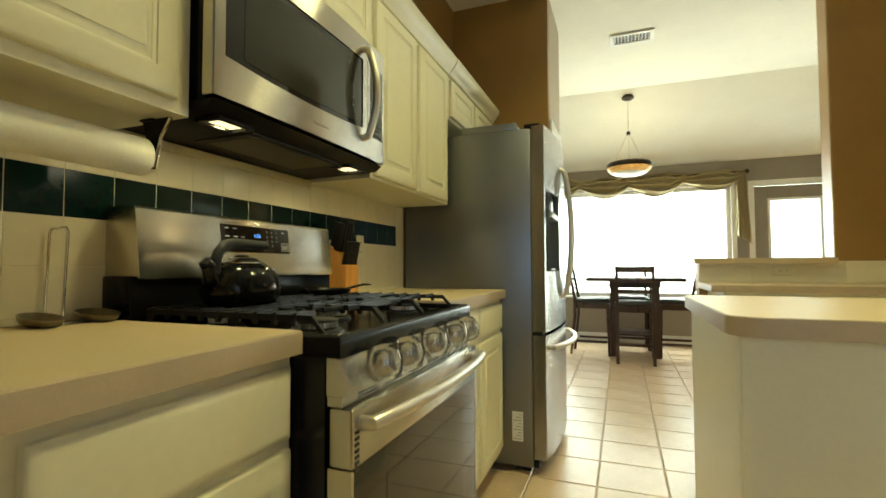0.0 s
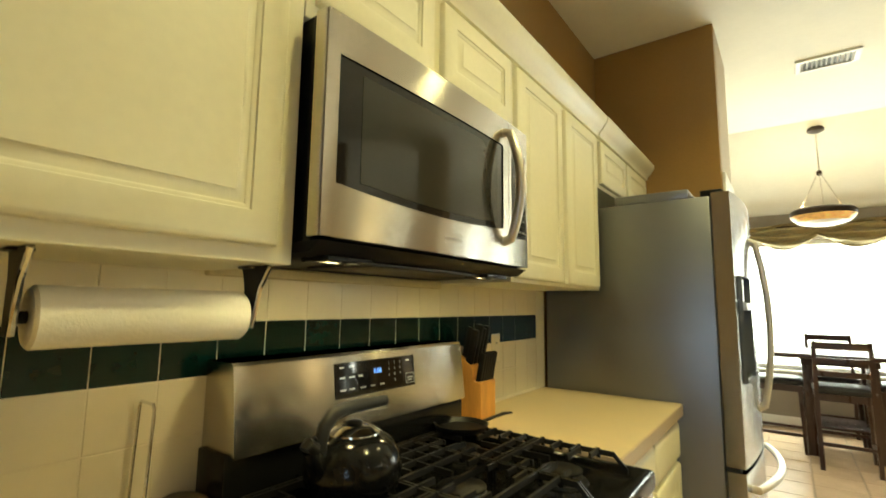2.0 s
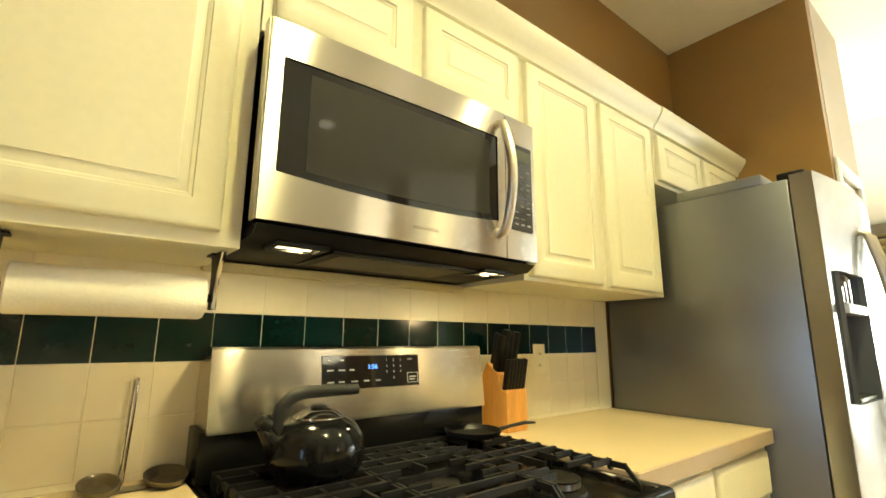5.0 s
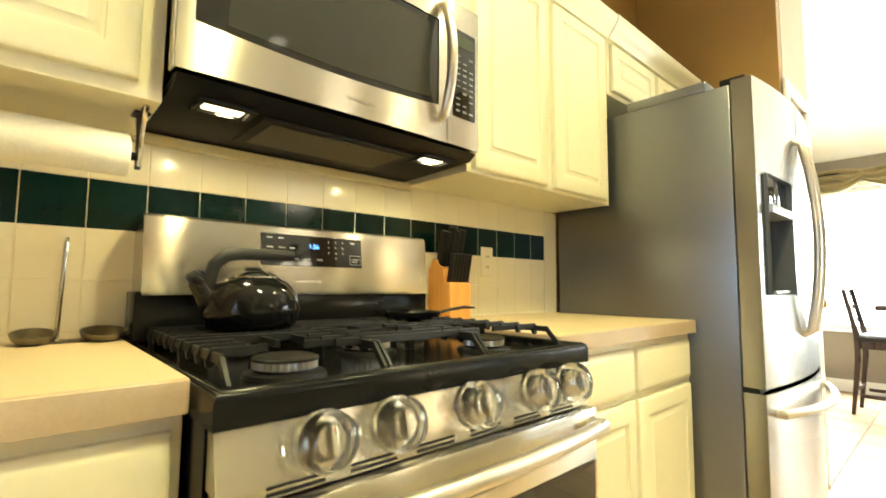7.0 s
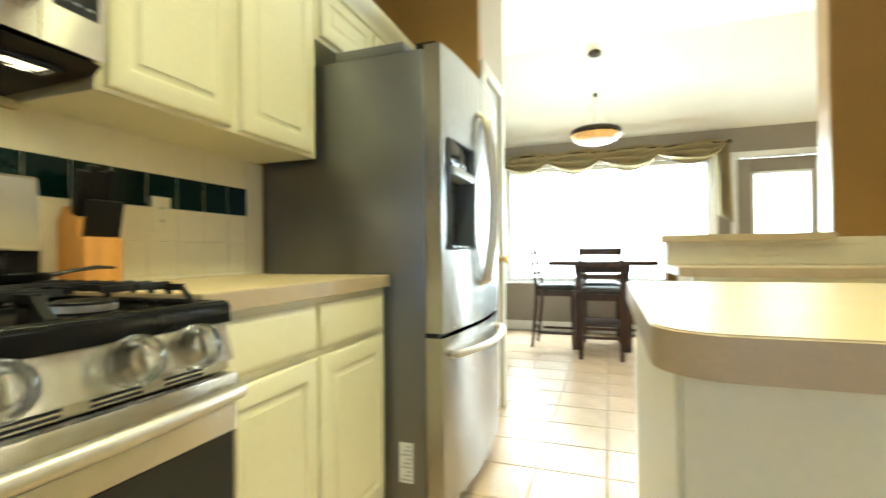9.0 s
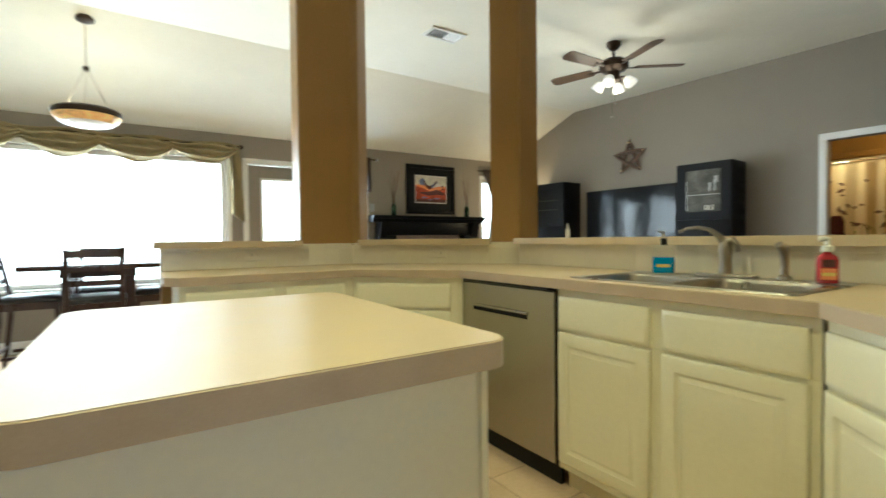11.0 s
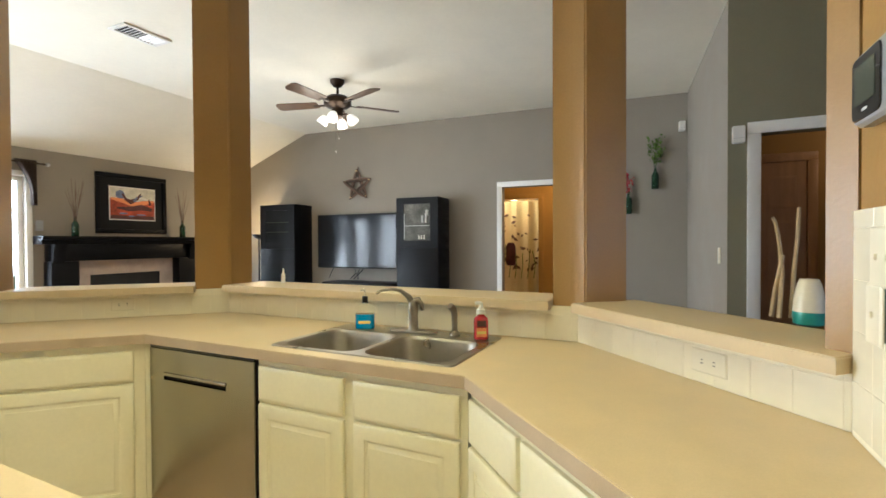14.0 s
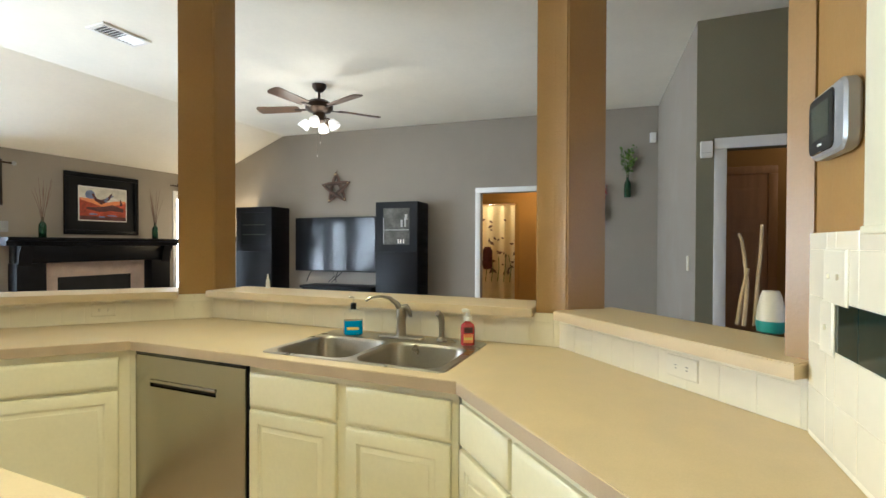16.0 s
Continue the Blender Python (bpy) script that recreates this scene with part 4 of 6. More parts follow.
for kx in (0.122, 0.232, 0.391, 0.556, 0.663):
    km = Matrix.Translation((kx, -0.013, 0.832)) @ pose(0, 0, 0, 75)
    bm = lathe(bmesh.new(), [(0.024, 0.0), (0.024, 0.006), (0.019, 0.010), (0.018, 0.032), (0.015, 0.036)], 20, km)
    box(bm, -0.005, 0.005, -0.017, 0.017, 0.03, 0.046, 0.003, 2, km)
    kn = part("knob", bm, M_STEELH, rg, "stainless burner knob")
    bm = lathe(bmesh.new(), [(0.034, 0.001), (0.037, 0.008), (0.038, 0.03), (0.034, 0.046), (0.022, 0.054), (0.006, 0.056)], 22, km, False, True)
    lathe(bm, [(0.032, 0.001), (0.035, 0.008), (0.036, 0.03), (0.032, 0.044), (0.020, 0.052), (0.005, 0.054)], 22, km, False, True)
    cov = part("safety_cover", bm, M_CLEAR, kn, "clear plastic child safety cover")
    cov.visible_shadow = False
    part("mark", boxm(-0.001, 0.001, 0.010, 0.0135, 0.0462, 0.0468, m=km), M_REDSOAP, kn)
part("vent_strip", boxm(0.004, RW - 0.004, -0.012, 0.02, 0.778, 0.796), M_STEELH, rg)
for i in range(6):
    x0 = 0.06 + i * 0.112
    for z in (0.781, 0.789):
        part("vent_slot", boxm(x0, x0 + 0.075, -0.0132, -0.011, z, z + 0.004), M_SOOT, rg)
od = part("oven_door", boxm(0.004, RW - 0.004, -0.034, 0.018, 0.668, 0.775, 0.006), M_STEELH, rg)
for a, b, c, d in ((0.004, 0.012, 0.215, 0.667), (RW - 0.012, RW - 0.004, 0.215, 0.667), (0.0125, RW - 0.0125, 0.215, 0.235)):
    part("door_edge", boxm(a, b, -0.032, 0.018, c, d), M_STEELH, od)
part("oven_window", boxm(0.0125, RW - 0.0125, -0.031, 0.01, 0.2355, 0.667), M_GLASSB, od, "black glass oven window")
# lighter inner pane: the reflected floor and island put into its tone
part("inner_window", boxm(0.14, RW - 0.14, -0.0318, -0.0305, 0.31, 0.61), M_SCREEN, od)
for i in range(7):
    part("side_slot", boxm(0.012, 0.026, -0.0352, -0.033, 0.664 + i * 0.011, 0.670 + i * 0.011), M_SOOT, od)
bm = tube(bmesh.new(), [(0.035, -0.03, 0.745)] + arc((0.032, -0.062, 0.748), (RW - 0.032, -0.062, 0.748), (0, -0.03, 0.004), 14) + [(RW - 0.035, -0.03, 0.745)], 0.0145, 12, 1.0, (0, 0, 1))
part("handle", bm, M_BRASSY, od)
part("storage_drawer", boxm(0.004, RW - 0.004, -0.028, 0.018, 0.06, 0.205, 0.006), M_STEELH, rg)
# backguard: black riser below a tilted stainless panel
part("riser", boxm(0.0, RW, 0.538, 0.635, 0.912, 1.012, 0.004), M_COOK, rg)
bm = bmesh.new()
loft(bm, [[Vector((x, y, z)) for y, z in ((0.524, 1.012), (0.527, 1.005), (0.64, 1.005), (0.64, 1.174), (0.550, 1.174), (0.543, 1.168))] for x in (0.010, RW - 0.006)])
bg = part("backguard", bm, M_STEELH, rg, "brushed stainless backguard with clock display")
ang = math.degrees(math.atan2(0.019, 0.156))
bgm = pose(0.0024, 0.5245, 1.008, -ang, 0, 0) @ Matrix.Diagonal((0.9516, 1, 0.93, 1))
dx0, dx1, dz0, dz1 = 0.256, 0.545, 0.072, 0.156
part("display", boxm(dx0, dx1, -0.003, 0.001, dz0, dz1, 0.001, 1, bgm), M_GLASSB, bg, "black glass touch panel")


def text_part(name, body, size, m, mat, parent, depth=0.0004, align="CENTER"):
    cu = bpy.data.curves.new(name, "FONT")
    cu.body, cu.size, cu.align_x, cu.align_y, cu.extrude, cu.resolution_u = body, size, align, "CENTER", depth, 2
    tmp = bpy.data.objects.new("tmp_text", cu)
    me = bpy.data.meshes.new_from_object(tmp)
    bpy.data.objects.remove(tmp)
    me.name = name
    me.materials.clear()
    me.materials.append(mat)
    ob = new(name, me)
    ob.parent = parent
    ob.matrix_local = m
    return ob


text_part("clock_digits", "1:56", 0.017, bgm @ pose(0.397, -0.0036, 0.126, 90), M_BLUE, bg)
for i in range(3):
    for j in range(4):
        if j < 3 or i == 1:
            text_part("key_digit", str(i + 1 + 3 * j) if j < 3 else "0", 0.009, bgm @ pose(0.44 + i * 0.022, -0.0036, 0.142 - j * 0.0155, 90), M_PRINT, bg)
for i, (x, z, w) in enumerate(((0.27, 0.143, 0.014), (0.30, 0.143, 0.014), (0.27, 0.118, 0.016), (0.30, 0.118, 0.018), (0.33, 0.118, 0.014), (0.27, 0.089, 0.018), (0.30, 0.089, 0.016), (0.335, 0.089, 0.018), (0.37, 0.089, 0.016), (0.405, 0.089, 0.016), (0.508, 0.142, 0.014), (0.512, 0.094, 0.022), (0.512, 0.087, 0.018))):
    part("button_bar", boxm(x, x + w, -0.0038, -0.0031, z, z + 0.0035, m=bgm), M_PRINT, bg)
bm = bmesh.new()
for a, b, c, d in ((0.505, 0.54, 0.080, 0.0815), (0.505, 0.54, 0.106, 0.1075), (0.505, 0.5065, 0.0815, 0.106), (0.5385, 0.54, 0.0815, 0.106)):
    box(bm, a, b, -0.0038, -0.0031, c, d, m=bgm)
part("button_frame", bm, M_PRINT, bg)
part("maker_mark", boxm(0.345, 0.415, -0.0022, 0.0, 0.028, 0.033, m=bgm), M_STEELD, bg)
# burners and grates
for bx, by, r in ((0.15, 0.155, 0.050), (0.15, 0.42, 0.036), (0.379, 0.28, 0.05), (0.605, 0.155, 0.046), (0.605, 0.42, 0.036)):
    t = Matrix.Translation((bx, by, 0.887))
    bu = part("burner", lathe(bmesh.new(), [(r + 0.014, 0.0), (r + 0.012, 0.006), (r - 0.003, 0.008), (r - 0.003, 0.012)], 28, t), M_IRON, rg, "dark burner base")
    bm = bmesh.new()
    loft(bm, [[t @ Vector((q * math.cos(a), q * math.sin(a), z)) for a, q in [(2 * math.pi * k / 56, r - (0.0 if k % 2 else 0.0035)) for k in range(56)]] for z in (0.0122, 0.0235)])
    part("burner_head", bm, M_BURNER, bu, "bright fluted metal burner ring")
    part("burner_cap", lathe(bmesh.new(), [(r + 0.001, 0.024), (r + 0.001, 0.028), (r - 0.006, 0.031)], 28, t), M_IRON, bu)


def grate(x0, x1, holes):
    bm = bmesh.new()
    y0, y1, t = 0.026, 0.525, 0.0042
    zt, zb = 0.938, 0.926
    ym = (y0 + y1) / 2

    def bar(xa, ya, xb, yb, da=0.0, db=0.0):
        d = Vector((xb - xa, yb - ya))
        a = math.degrees(math.atan2(d.y, d.x))
        loft(bm, [[pose(xa, ya, 0, 0, 0, a) @ Vector((u, v, z + w)) for v, z in ((-t, zb), (t, zb), (t * 0.7, zt), (-t * 0.7, zt))] for u, w in ((0, da), (d.length, db))])
    low = -0.034
    for x in (x0, x1):
        bar(x, y0 + 0.045, x, y1)
        bar(x, y0 + 0.014, x, y0 + 0.047, low, 0.0)
    for y in (ym, y1):
        bar(x0, y, x1, y)
    for x in (x0, x1):
        for y in (ym, y1 - 0.01):
            box(bm, x - t, x + t, y - 0.007, y + 0.007, 0.888, zb, 0.001, 1)
    for cx, cy in holes:
        single = abs(cy - ym) < 0.05
        lo, hi = (y0, ym) if cy < ym - 0.05 else ((ym, y1) if cy > ym + 0.05 else (y0, y1))
        for x in (x0 + (cx - x0) * 0.5, cx + (x1 - cx) * 0.5):
            if lo > y0:
                bar(x, lo, x, lo + (hi - lo) * 0.30)
            bar(x, hi - (hi - lo) * 0.30, x, hi)
        if lo > y0:
            bar(cx, lo, cx, cy - 0.03)
        bar(cx, cy + 0.03, cx, hi)
        bar(x0, cy, cx - 0.03, cy)
        bar(cx + 0.03, cy, x1, cy)
        if single:
            for dy in (-0.09, 0.09):
                bar(x0, cy + dy, cx - 0.045, cy + dy)
                bar(cx + 0.045, cy + dy, x1, cy + dy)
    # rungs across the grate, broken over the burners, with drooping outer ends
    for i in range(9):
        y = y0 + 0.085 + i * 0.049
        near = [(cx, cy) for cx, cy in holes if abs(y - cy) < 0.075]
        spans = [(x0, near[0][0] - 0.062), (near[0][0] + 0.062, x1)] if near else [(x0, x1)]
        for xa, xb in spans:
            bar(xa, y, xb, y, 0.004, 0.004)
        for x, sg in ((x0, -1), (x1, 1)):
            loft(bm, [[Vector((x + sg * u, y + v, z)) for u, z in ((-0.004, zb), (-0.004, zt + 0.005), (0.004, zt + 0.003), (0.010, zb + 0.001), (0.008, zb - 0.009), (0.002, zb - 0.009))] for v in (-0.004, 0.004)])
    return bm


for x0, x1, holes in ((0.030, 0.262, ((0.15, 0.155), (0.15, 0.405))), (0.272, 0.486, ((0.379, 0.275),)), (0.496, 0.728, ((0.605, 0.155), (0.605, 0.405)))):
    part("grate", grate(x0, x1, holes), M_IRON, rg, "black cast iron grate")

# ---- kettle, skillet ----
GZ = 0.9385
ke = thing("tea_kettle", pose(-1.0, 1.066, GZ) @ Matrix.Diagonal((0.94, 0.94, 0.96, 1)), "glossy black enamel tea kettle on the stove", "kettle")
part("pot", lathe(bmesh.new(), [(0.074, 0.0), (0.088, 0.006), (0.098, 0.025), (0.100, 0.045), (0.094, 0.072), (0.078, 0.094), (0.056, 0.107), (0.045, 0.110)], 36), M_BLACK, ke)
part("lid", lathe(bmesh.new(), [(0.054, 0.106), (0.053, 0.110), (0.036, 0.120), (0.014, 0.124)], 28), M_CHROME, ke, "polished steel lid")
part("lid_knob", lathe(bmesh.new(), [(0.016, 0.122), (0.018, 0.127), (0.012, 0.130)], 14), M_PLAST, ke)
part("spout", tube(bmesh.new(), [(0.0, -0.066, 0.040), (0.004, -0.092, 0.062), (0.006, -0.108, 0.088), (0.006, -0.115, 0.100)], [0.028, 0.021, 0.015, 0.014], 16), M_BLACK, ke)
part("spout_cap", tube(bmesh.new(), [(0.006, -0.106, 0.096), (0.006, -0.120, 0.106), (0.006, -0.126, 0.100)], [0.016, 0.016, 0.012], 12), M_PLAST, ke)
part("handle", tube(bmesh.new(), [(0.002, -0.082, 0.06), (0.002, -0.088, 0.10), (0.002, -0.080, 0.132), (0.002, -0.058, 0.152), (0.002, -0.03, 0.158), (0.002, 0.03, 0.158), (0.002, 0.088, 0.157)], [0.014, 0.013, 0.0135, 0.014, 0.0135, 0.0125, 0.011], 14, 1.0, (1, 0, 0)), M_SOOT, ke, "black plastic handle")
part("lever", tube(bmesh.new(), [(0.002, -0.085, 0.10), (0.002, -0.104, 0.118), (0.002, -0.116, 0.108)], 0.005, 8, 1.0, (1, 0, 0)), M_PLAST, ke)

sk = thing("small_skillet", pose(-1.075, 1.545, GZ), "small black skillet resting on the stove grate", "skillet")
part("pan", lathe(bmesh.new(), [(0.062, 0), (0.072, 0.006), (0.078, 0.018), (0.075, 0.018), (0.066, 0.006), (0.02, 0.004)], 30), M_IRON, sk)
part("handle", tube(bmesh.new(), [(0.03, 0.066, 0.014), (0.045, 0.10, 0.022), (0.058, 0.14, 0.028), (0.066, 0.175, 0.026)], [0.008, 0.007, 0.008, 0.005], 10, 0.6), M_IRON, sk)

# ---- microwave ----
mw = thing("microwave", pose(-0.905, 0.888, 0, 0, 0, 90), "over-range stainless microwave with curved handle", "microwave")
MWW = 0.740
z0, z1 = 1.396, 1.790
part("body", boxm(0.006, MWW - 0.004, 0.03, 0.34, 1.385, 1.794, 0.002, 1), M_BLACK, mw, "black painted casing")
wx0, wx1, wz1 = 0.027, 0.590, 1.716


def mw_y(x):
    """The front bows outwards across the width."""
    return -0.009 * (1 - (2 * x / MWW - 1) ** 2)


def mw_sill(x):
    """Lower edge of the window, sagging in the middle."""
    u = (x - (wx0 + wx1) / 2) / ((wx1 - wx0) / 2)
    return 1.488 - 0.014 * (1 - u * u)


def bow_sheet(bm, x0, x1, low, high, ofs=0.0, n=18):
    """A curved sheet that follows the bowed front between two edges."""
    xs = [x0 + (x1 - x0) * i / n for i in range(n + 1)]
    rows = [[bm.verts.new((x, mw_y(x) + ofs, f(x))) for x in xs] for f in (low, high)]
    for i in range(n):
        bm.faces.new((rows[0][i], rows[0][i + 1], rows[1][i + 1], rows[1][i]))
    return bm


def bow_rim(bm, x0, x1, n=18, back=0.028):
    """Returns of a bowed front: bottom, top and both ends."""
    for z in (z0, z1):
        for i in range(n):
            xa, xb = x0 + (x1 - x0) * i / n, x0 + (x1 - x0) * (i + 1) / n
            bm.faces.new([bm.verts.new(p) for p in ((xa, mw_y(xa), z), (xb, mw_y(xb), z), (xb, back, z), (xa, back, z))])
    for x in (x0, x1):
        bm.faces.new([bm.verts.new(p) for p in ((x, mw_y(x), z0), (x, back, z0), (x, back, z1), (x, mw_y(x), z1))])
    bmesh.ops.remove_doubles(bm, verts=bm.verts[:], dist=0.0003)
    return bm


bm = bmesh.new()
bow_sheet(bm, 0, wx0, lambda x: z0, lambda x: z1, n=3)
bow_sheet(bm, wx0, wx1, lambda x: z0, mw_sill)
bow_sheet(bm, wx0, wx1, lambda x: wz1, lambda x: z1)
bow_sheet(bm, wx1, 0.618, lambda x: z0, lambda x: z1, n=3)
dr = part("door", bow_rim(bm, 0, 0.618), M_STEELH, mw)
part("side_edge", boxm(-0.004, 0.0, 0.004, 0.03, z0, z1, 0.001, 1), M_BRASSY, dr)
part("window", bow_sheet(bmesh.new(), wx0 - 0.003, wx1 + 0.003, lambda x: mw_sill(x) - 0.003, lambda x: wz1 + 0.003, 0.003), M_GLASSB, dr, "dark glass window with inner frame")
part("inner_screen", bow_sheet(bmesh.new(), wx0 + 0.055, wx1 - 0.03, lambda x: mw_sill(x) + 0.016, lambda x: wz1 - 0.018, 0.0022), M_SCREEN, dr)
hy = mw_y(0.592)
part("handle", tube(bmesh.new(), [(0.592, hy + 0.006, 1.452)] + arc((0.592, hy - 0.02, 1.46), (0.592, hy - 0.02, 1.745), (0, -0.03, 0), 12) + [(0.592, hy + 0.006, 1.752)], 0.0125, 12, 1.0, (1, 0, 0)), M_BRASSY, dr, "satin metal curved handle")
bm = bow_sheet(bmesh.new(), 0.621, MWW, lambda x: z0, lambda x: z1, n=8)
cp = part("control_side", bow_rim(bm, 0.621, MWW, 8), M_STEELH, mw)
part("keypad", bow_sheet(bmesh.new(), 0.640, 0.726, lambda x: 1.474, lambda x: 1.715, -0.0012, 8), M_GLASSB, cp)
part("display", bow_sheet(bmesh.new(), 0.648, 0.718, lambda x: 1.668, lambda x: 1.702, -0.0018, 6), M_LCD, cp, "grey display")
for j in range(10):
    for i in range(3):
        kx = 0.658 + i * 0.025
        if (i + j) % 7 != 3:
            part("key_bar", boxm(kx - 0.007, kx + 0.007, mw_y(kx) - 0.0024, mw_y(kx) - 0.0013, 1.489 + j * 0.0168, 1.4925 + j * 0.0168 + 0.002 * (j % 3 == 0)), M_KEY, cp)
part("maker_mark", boxm(0.325, 0.395, mw_y(0.36) - 0.0006, mw_y(0.36) + 0.001, 1.428, 1.434), M_STEELD, dr)
# underside: sloping vent lip, plate, two lamps, filters
bm = bmesh.new()
loft(bm, [[Vector((x, y, z)) for y, z in ((0.004, 1.39), (0.03, 1.372), (0.34, 1.366), (0.34, 1.385), (0.03, 1.39))] for x in (0.004, MWW - 0.004)])
part("underside", bm, M_PLAST, mw)
for lx in (0.065, 0.595):
    part("cooktop_lamp", boxm(lx, lx + 0.074, 0.052, 0.096, 1.3665, 1.3712, 0.002, 1), M_LENS, mw, "glowing warm cooktop lamp")
for lx in (0.048, 0.578):
    bm = bmesh.new()
    for p, q, c, d in ((lx, lx + 0.108, 0.036, 0.048), (lx, lx + 0.108, 0.10, 0.112), (lx, lx + 0.012, 0.048, 0.10), (lx + 0.096, lx + 0.108, 0.048, 0.10)):
        box(bm, p, q, c, d, 1.361, 1.371, 0.002, 1)
    part("lamp_rim", bm, M_PLAST, mw)
fl = part("filter_frame", boxm(0.175, 0.575, 0.06, 0.26, 1.3635, 1.3695, 0.001, 1), M_SOOT, mw, "black filter rim")
part("filter", boxm(0.20, 0.55, 0.08, 0.24, 1.3625, 1.3638), M_FILTER, fl)

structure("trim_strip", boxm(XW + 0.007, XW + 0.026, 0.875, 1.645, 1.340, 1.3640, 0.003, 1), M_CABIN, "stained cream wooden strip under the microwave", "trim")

# ---- things on the counters and under the cabinets ----
kb = thing("knife_block", pose(-1.18, 1.777, 0.9155, 0, 0, 90) @ Matrix.Diagonal((1.08, 1.0, 1.08, 1)), "honey wood knife block filled with black knives", "knife block")
bm = loft(bmesh.new(), [[Vector((x, y, z)) for y, z in ((-0.055, 0.0), (0.055, 0.0), (0.055, 0.155), (0.03, 0.19), (-0.022, 0.158), (-0.022, 0.112), (-0.055, 0.112))] for x in (-0.043, 0.043)])
bmesh.ops.bevel(bm, geom=bm.edges[:], offset=0.002, segments=1, affect="EDGES")
part("block", bm, M_WOODB, kb)
part("front_slot_block", boxm(-0.0425, 0.0425, -0.054, -0.0225, 0.1125, 0.116), M_WOODB, kb)
random.seed(5)
for i in range(6):
    x = -0.034 + i * 0.0136
    part("steak_knife", box(bmesh.new(), -0.0058, 0.0058, -0.009, 0.009, 0.0, 0.086 + 0.005 * random.random(), 0.003, 2, pose(x, -0.040, 0.114, 12, 0, 0)), M_PLAST, kb, "black handled steak knife")
for i, (x, h, w) in enumerate(((-0.032, 0.10, 0.010), (-0.012, 0.115, 0.011), (0.008, 0.105, 0.009), (0.029, 0.11, 0.010), (-0.021, 0.09, 0.008), (0.019, 0.085, 0.008))):
    y = -0.002 if i < 4 else 0.022
    part("kitchen_knife", box(bmesh.new(), -w * 0.95, w * 0.95, -0.012, 0.012, 0.0, h * 1.08, 0.004, 2, pose(x, y, 0.165 if i < 4 else 0.182, 14, 0, 0)), M_PLAST, kb, "black handled kitchen knife")

sr = thing("spoon_rest", pose(-1.19, 0.785, 0.9155), "chrome double spoon rest with an upright wire handle", "spoon rest")
for y, k in ((-0.048, 0.84), (0.058, 0.98)):
    part("dish", lathe(bmesh.new(), [(0.012, 0.002), (0.03, 0.003), (0.040, 0.010), (0.044, 0.020), (0.042, 0.0205), (0.028, 0.0065), (0.008, 0.005)], 26, pose(0.006, y, 0.0005, 0, 7, 0) @ Matrix.Diagonal((1.15, k * 0.9, 1, 1))), M_DISH, sr)
part("tray", boxm(-0.012, 0.022, -0.06, 0.07, 0.0, 0.0035, 0.001, 1), M_DISH, sr)
part("wire_handle", tube(bmesh.new(), [(-0.045, -0.014, 0.003), (-0.045, -0.008, 0.190), (-0.039, -0.008, 0.199), (0.009, -0.008, 0.199), (0.015, -0.008, 0.190), (0.015, -0.014, 0.003)], 0.0028, 8), M_CHROME, sr)

pt = thing("paper_towel_holder", pose(-1.060, 0.575, 1.266), "paper towel roll on a black under-cabinet holder", "paper towel")
rm = pose(0, 0, 0, -90)
part("roll", lathe(bmesh.new(), [(0.018, 0.0), (0.036, 0.0), (0.040, 0.004), (0.0395, 0.10), (0.040, 0.271), (0.037, 0.275), (0.018, 0.275)], 40, rm), M_PAPER, pt)
part("core_rod", lathe(bmesh.new(), [(0.008, -0.016), (0.008, 0.296)], 12, rm), M_PLAST, pt)
for y in (-0.016, 0.291):
    br = part("bracket", loft(bmesh.new(), [[Vector((x + u, y + v, z)) for u, v in ((-w, -0.004), (w, -0.004), (w, 0.004), (-w, 0.004))] for x, w, z in
                                            ((0.018, 0.040, 0.084), (0.016, 0.032, 0.070), (0.010, 0.020, 0.045), (0.004, 0.015, 0.0), (0.0, 0.013, -0.022))]), M_PLAST, pt, "black tapered bracket")
    part("edge_strip", tube(bmesh.new(), [(0.059, y, 0.0825), (0.049, y, 0.070), (0.031, y, 0.045), (0.020, y, 0.0), (0.014, y, -0.021)], 0.0042, 8), M_CHROME, br, "chrome front edge")
    part("mount_plate", boxm(-0.02, 0.02, y - 0.014, y + 0.014, 0.0795, 0.084, 0.002, 1), M_PLAST, pt)


def outlet(name, m, label, horizontal=True, w=0.115, h=0.07):
    root = thing(name, m, label, "outlet")
    a, b = (w, h) if horizontal else (h, w)
    bm = panel(bmesh.new(), -a / 2, a / 2, -b / 2, b / 2, [(0, 0.002), (0.004, 0.006)], 0.0)
    part("plate", bm, M_IVORY, root)
    for s in (-0.02, 0.02):
        o = (s, 0) if horizontal else (0, s)
        so = part("socket", panel(bmesh.new(), o[0] - 0.014, o[0] + 0.014, o[1] - 0.014, o[1] + 0.014, [(0, 0.0005), (0.002, 0.002)], -0.0062), M_IVORY, root)
        for q in (-0.005, 0.005):
            d = (o[0], o[1] + q) if horizontal else (o[0] + q, o[1])
            e = (0.004, 0.001) if horizontal else (0.001, 0.004)
            part("slot", boxm(d[0] - e[0], d[0] + e[0], -0.0088, -0.0078, d[1] - e[1], d[1] + e[1]), M_DARKSLOT, so)
    return root


outlet("wall_outlet", pose(XW + 0.002, 2.03, 1.122, 0, 0, 90), "ivory wall outlet on the tiled backsplash", False)
IVL = "ivory double outlet on the low tiled backsplash"
outlet("wall_outlet", pose(0.92, 3.962, 0.995, 0, 0, 0), IVL)
bo = CA + (CB - CA) * 0.53 - nB * 0.008
outlet("wall_outlet", pose(bo.x, bo.y, 0.99, 0, 0, -45), IVL)
do = CC + Vector((-S, -S)) * 0.625 - nD * 0.008
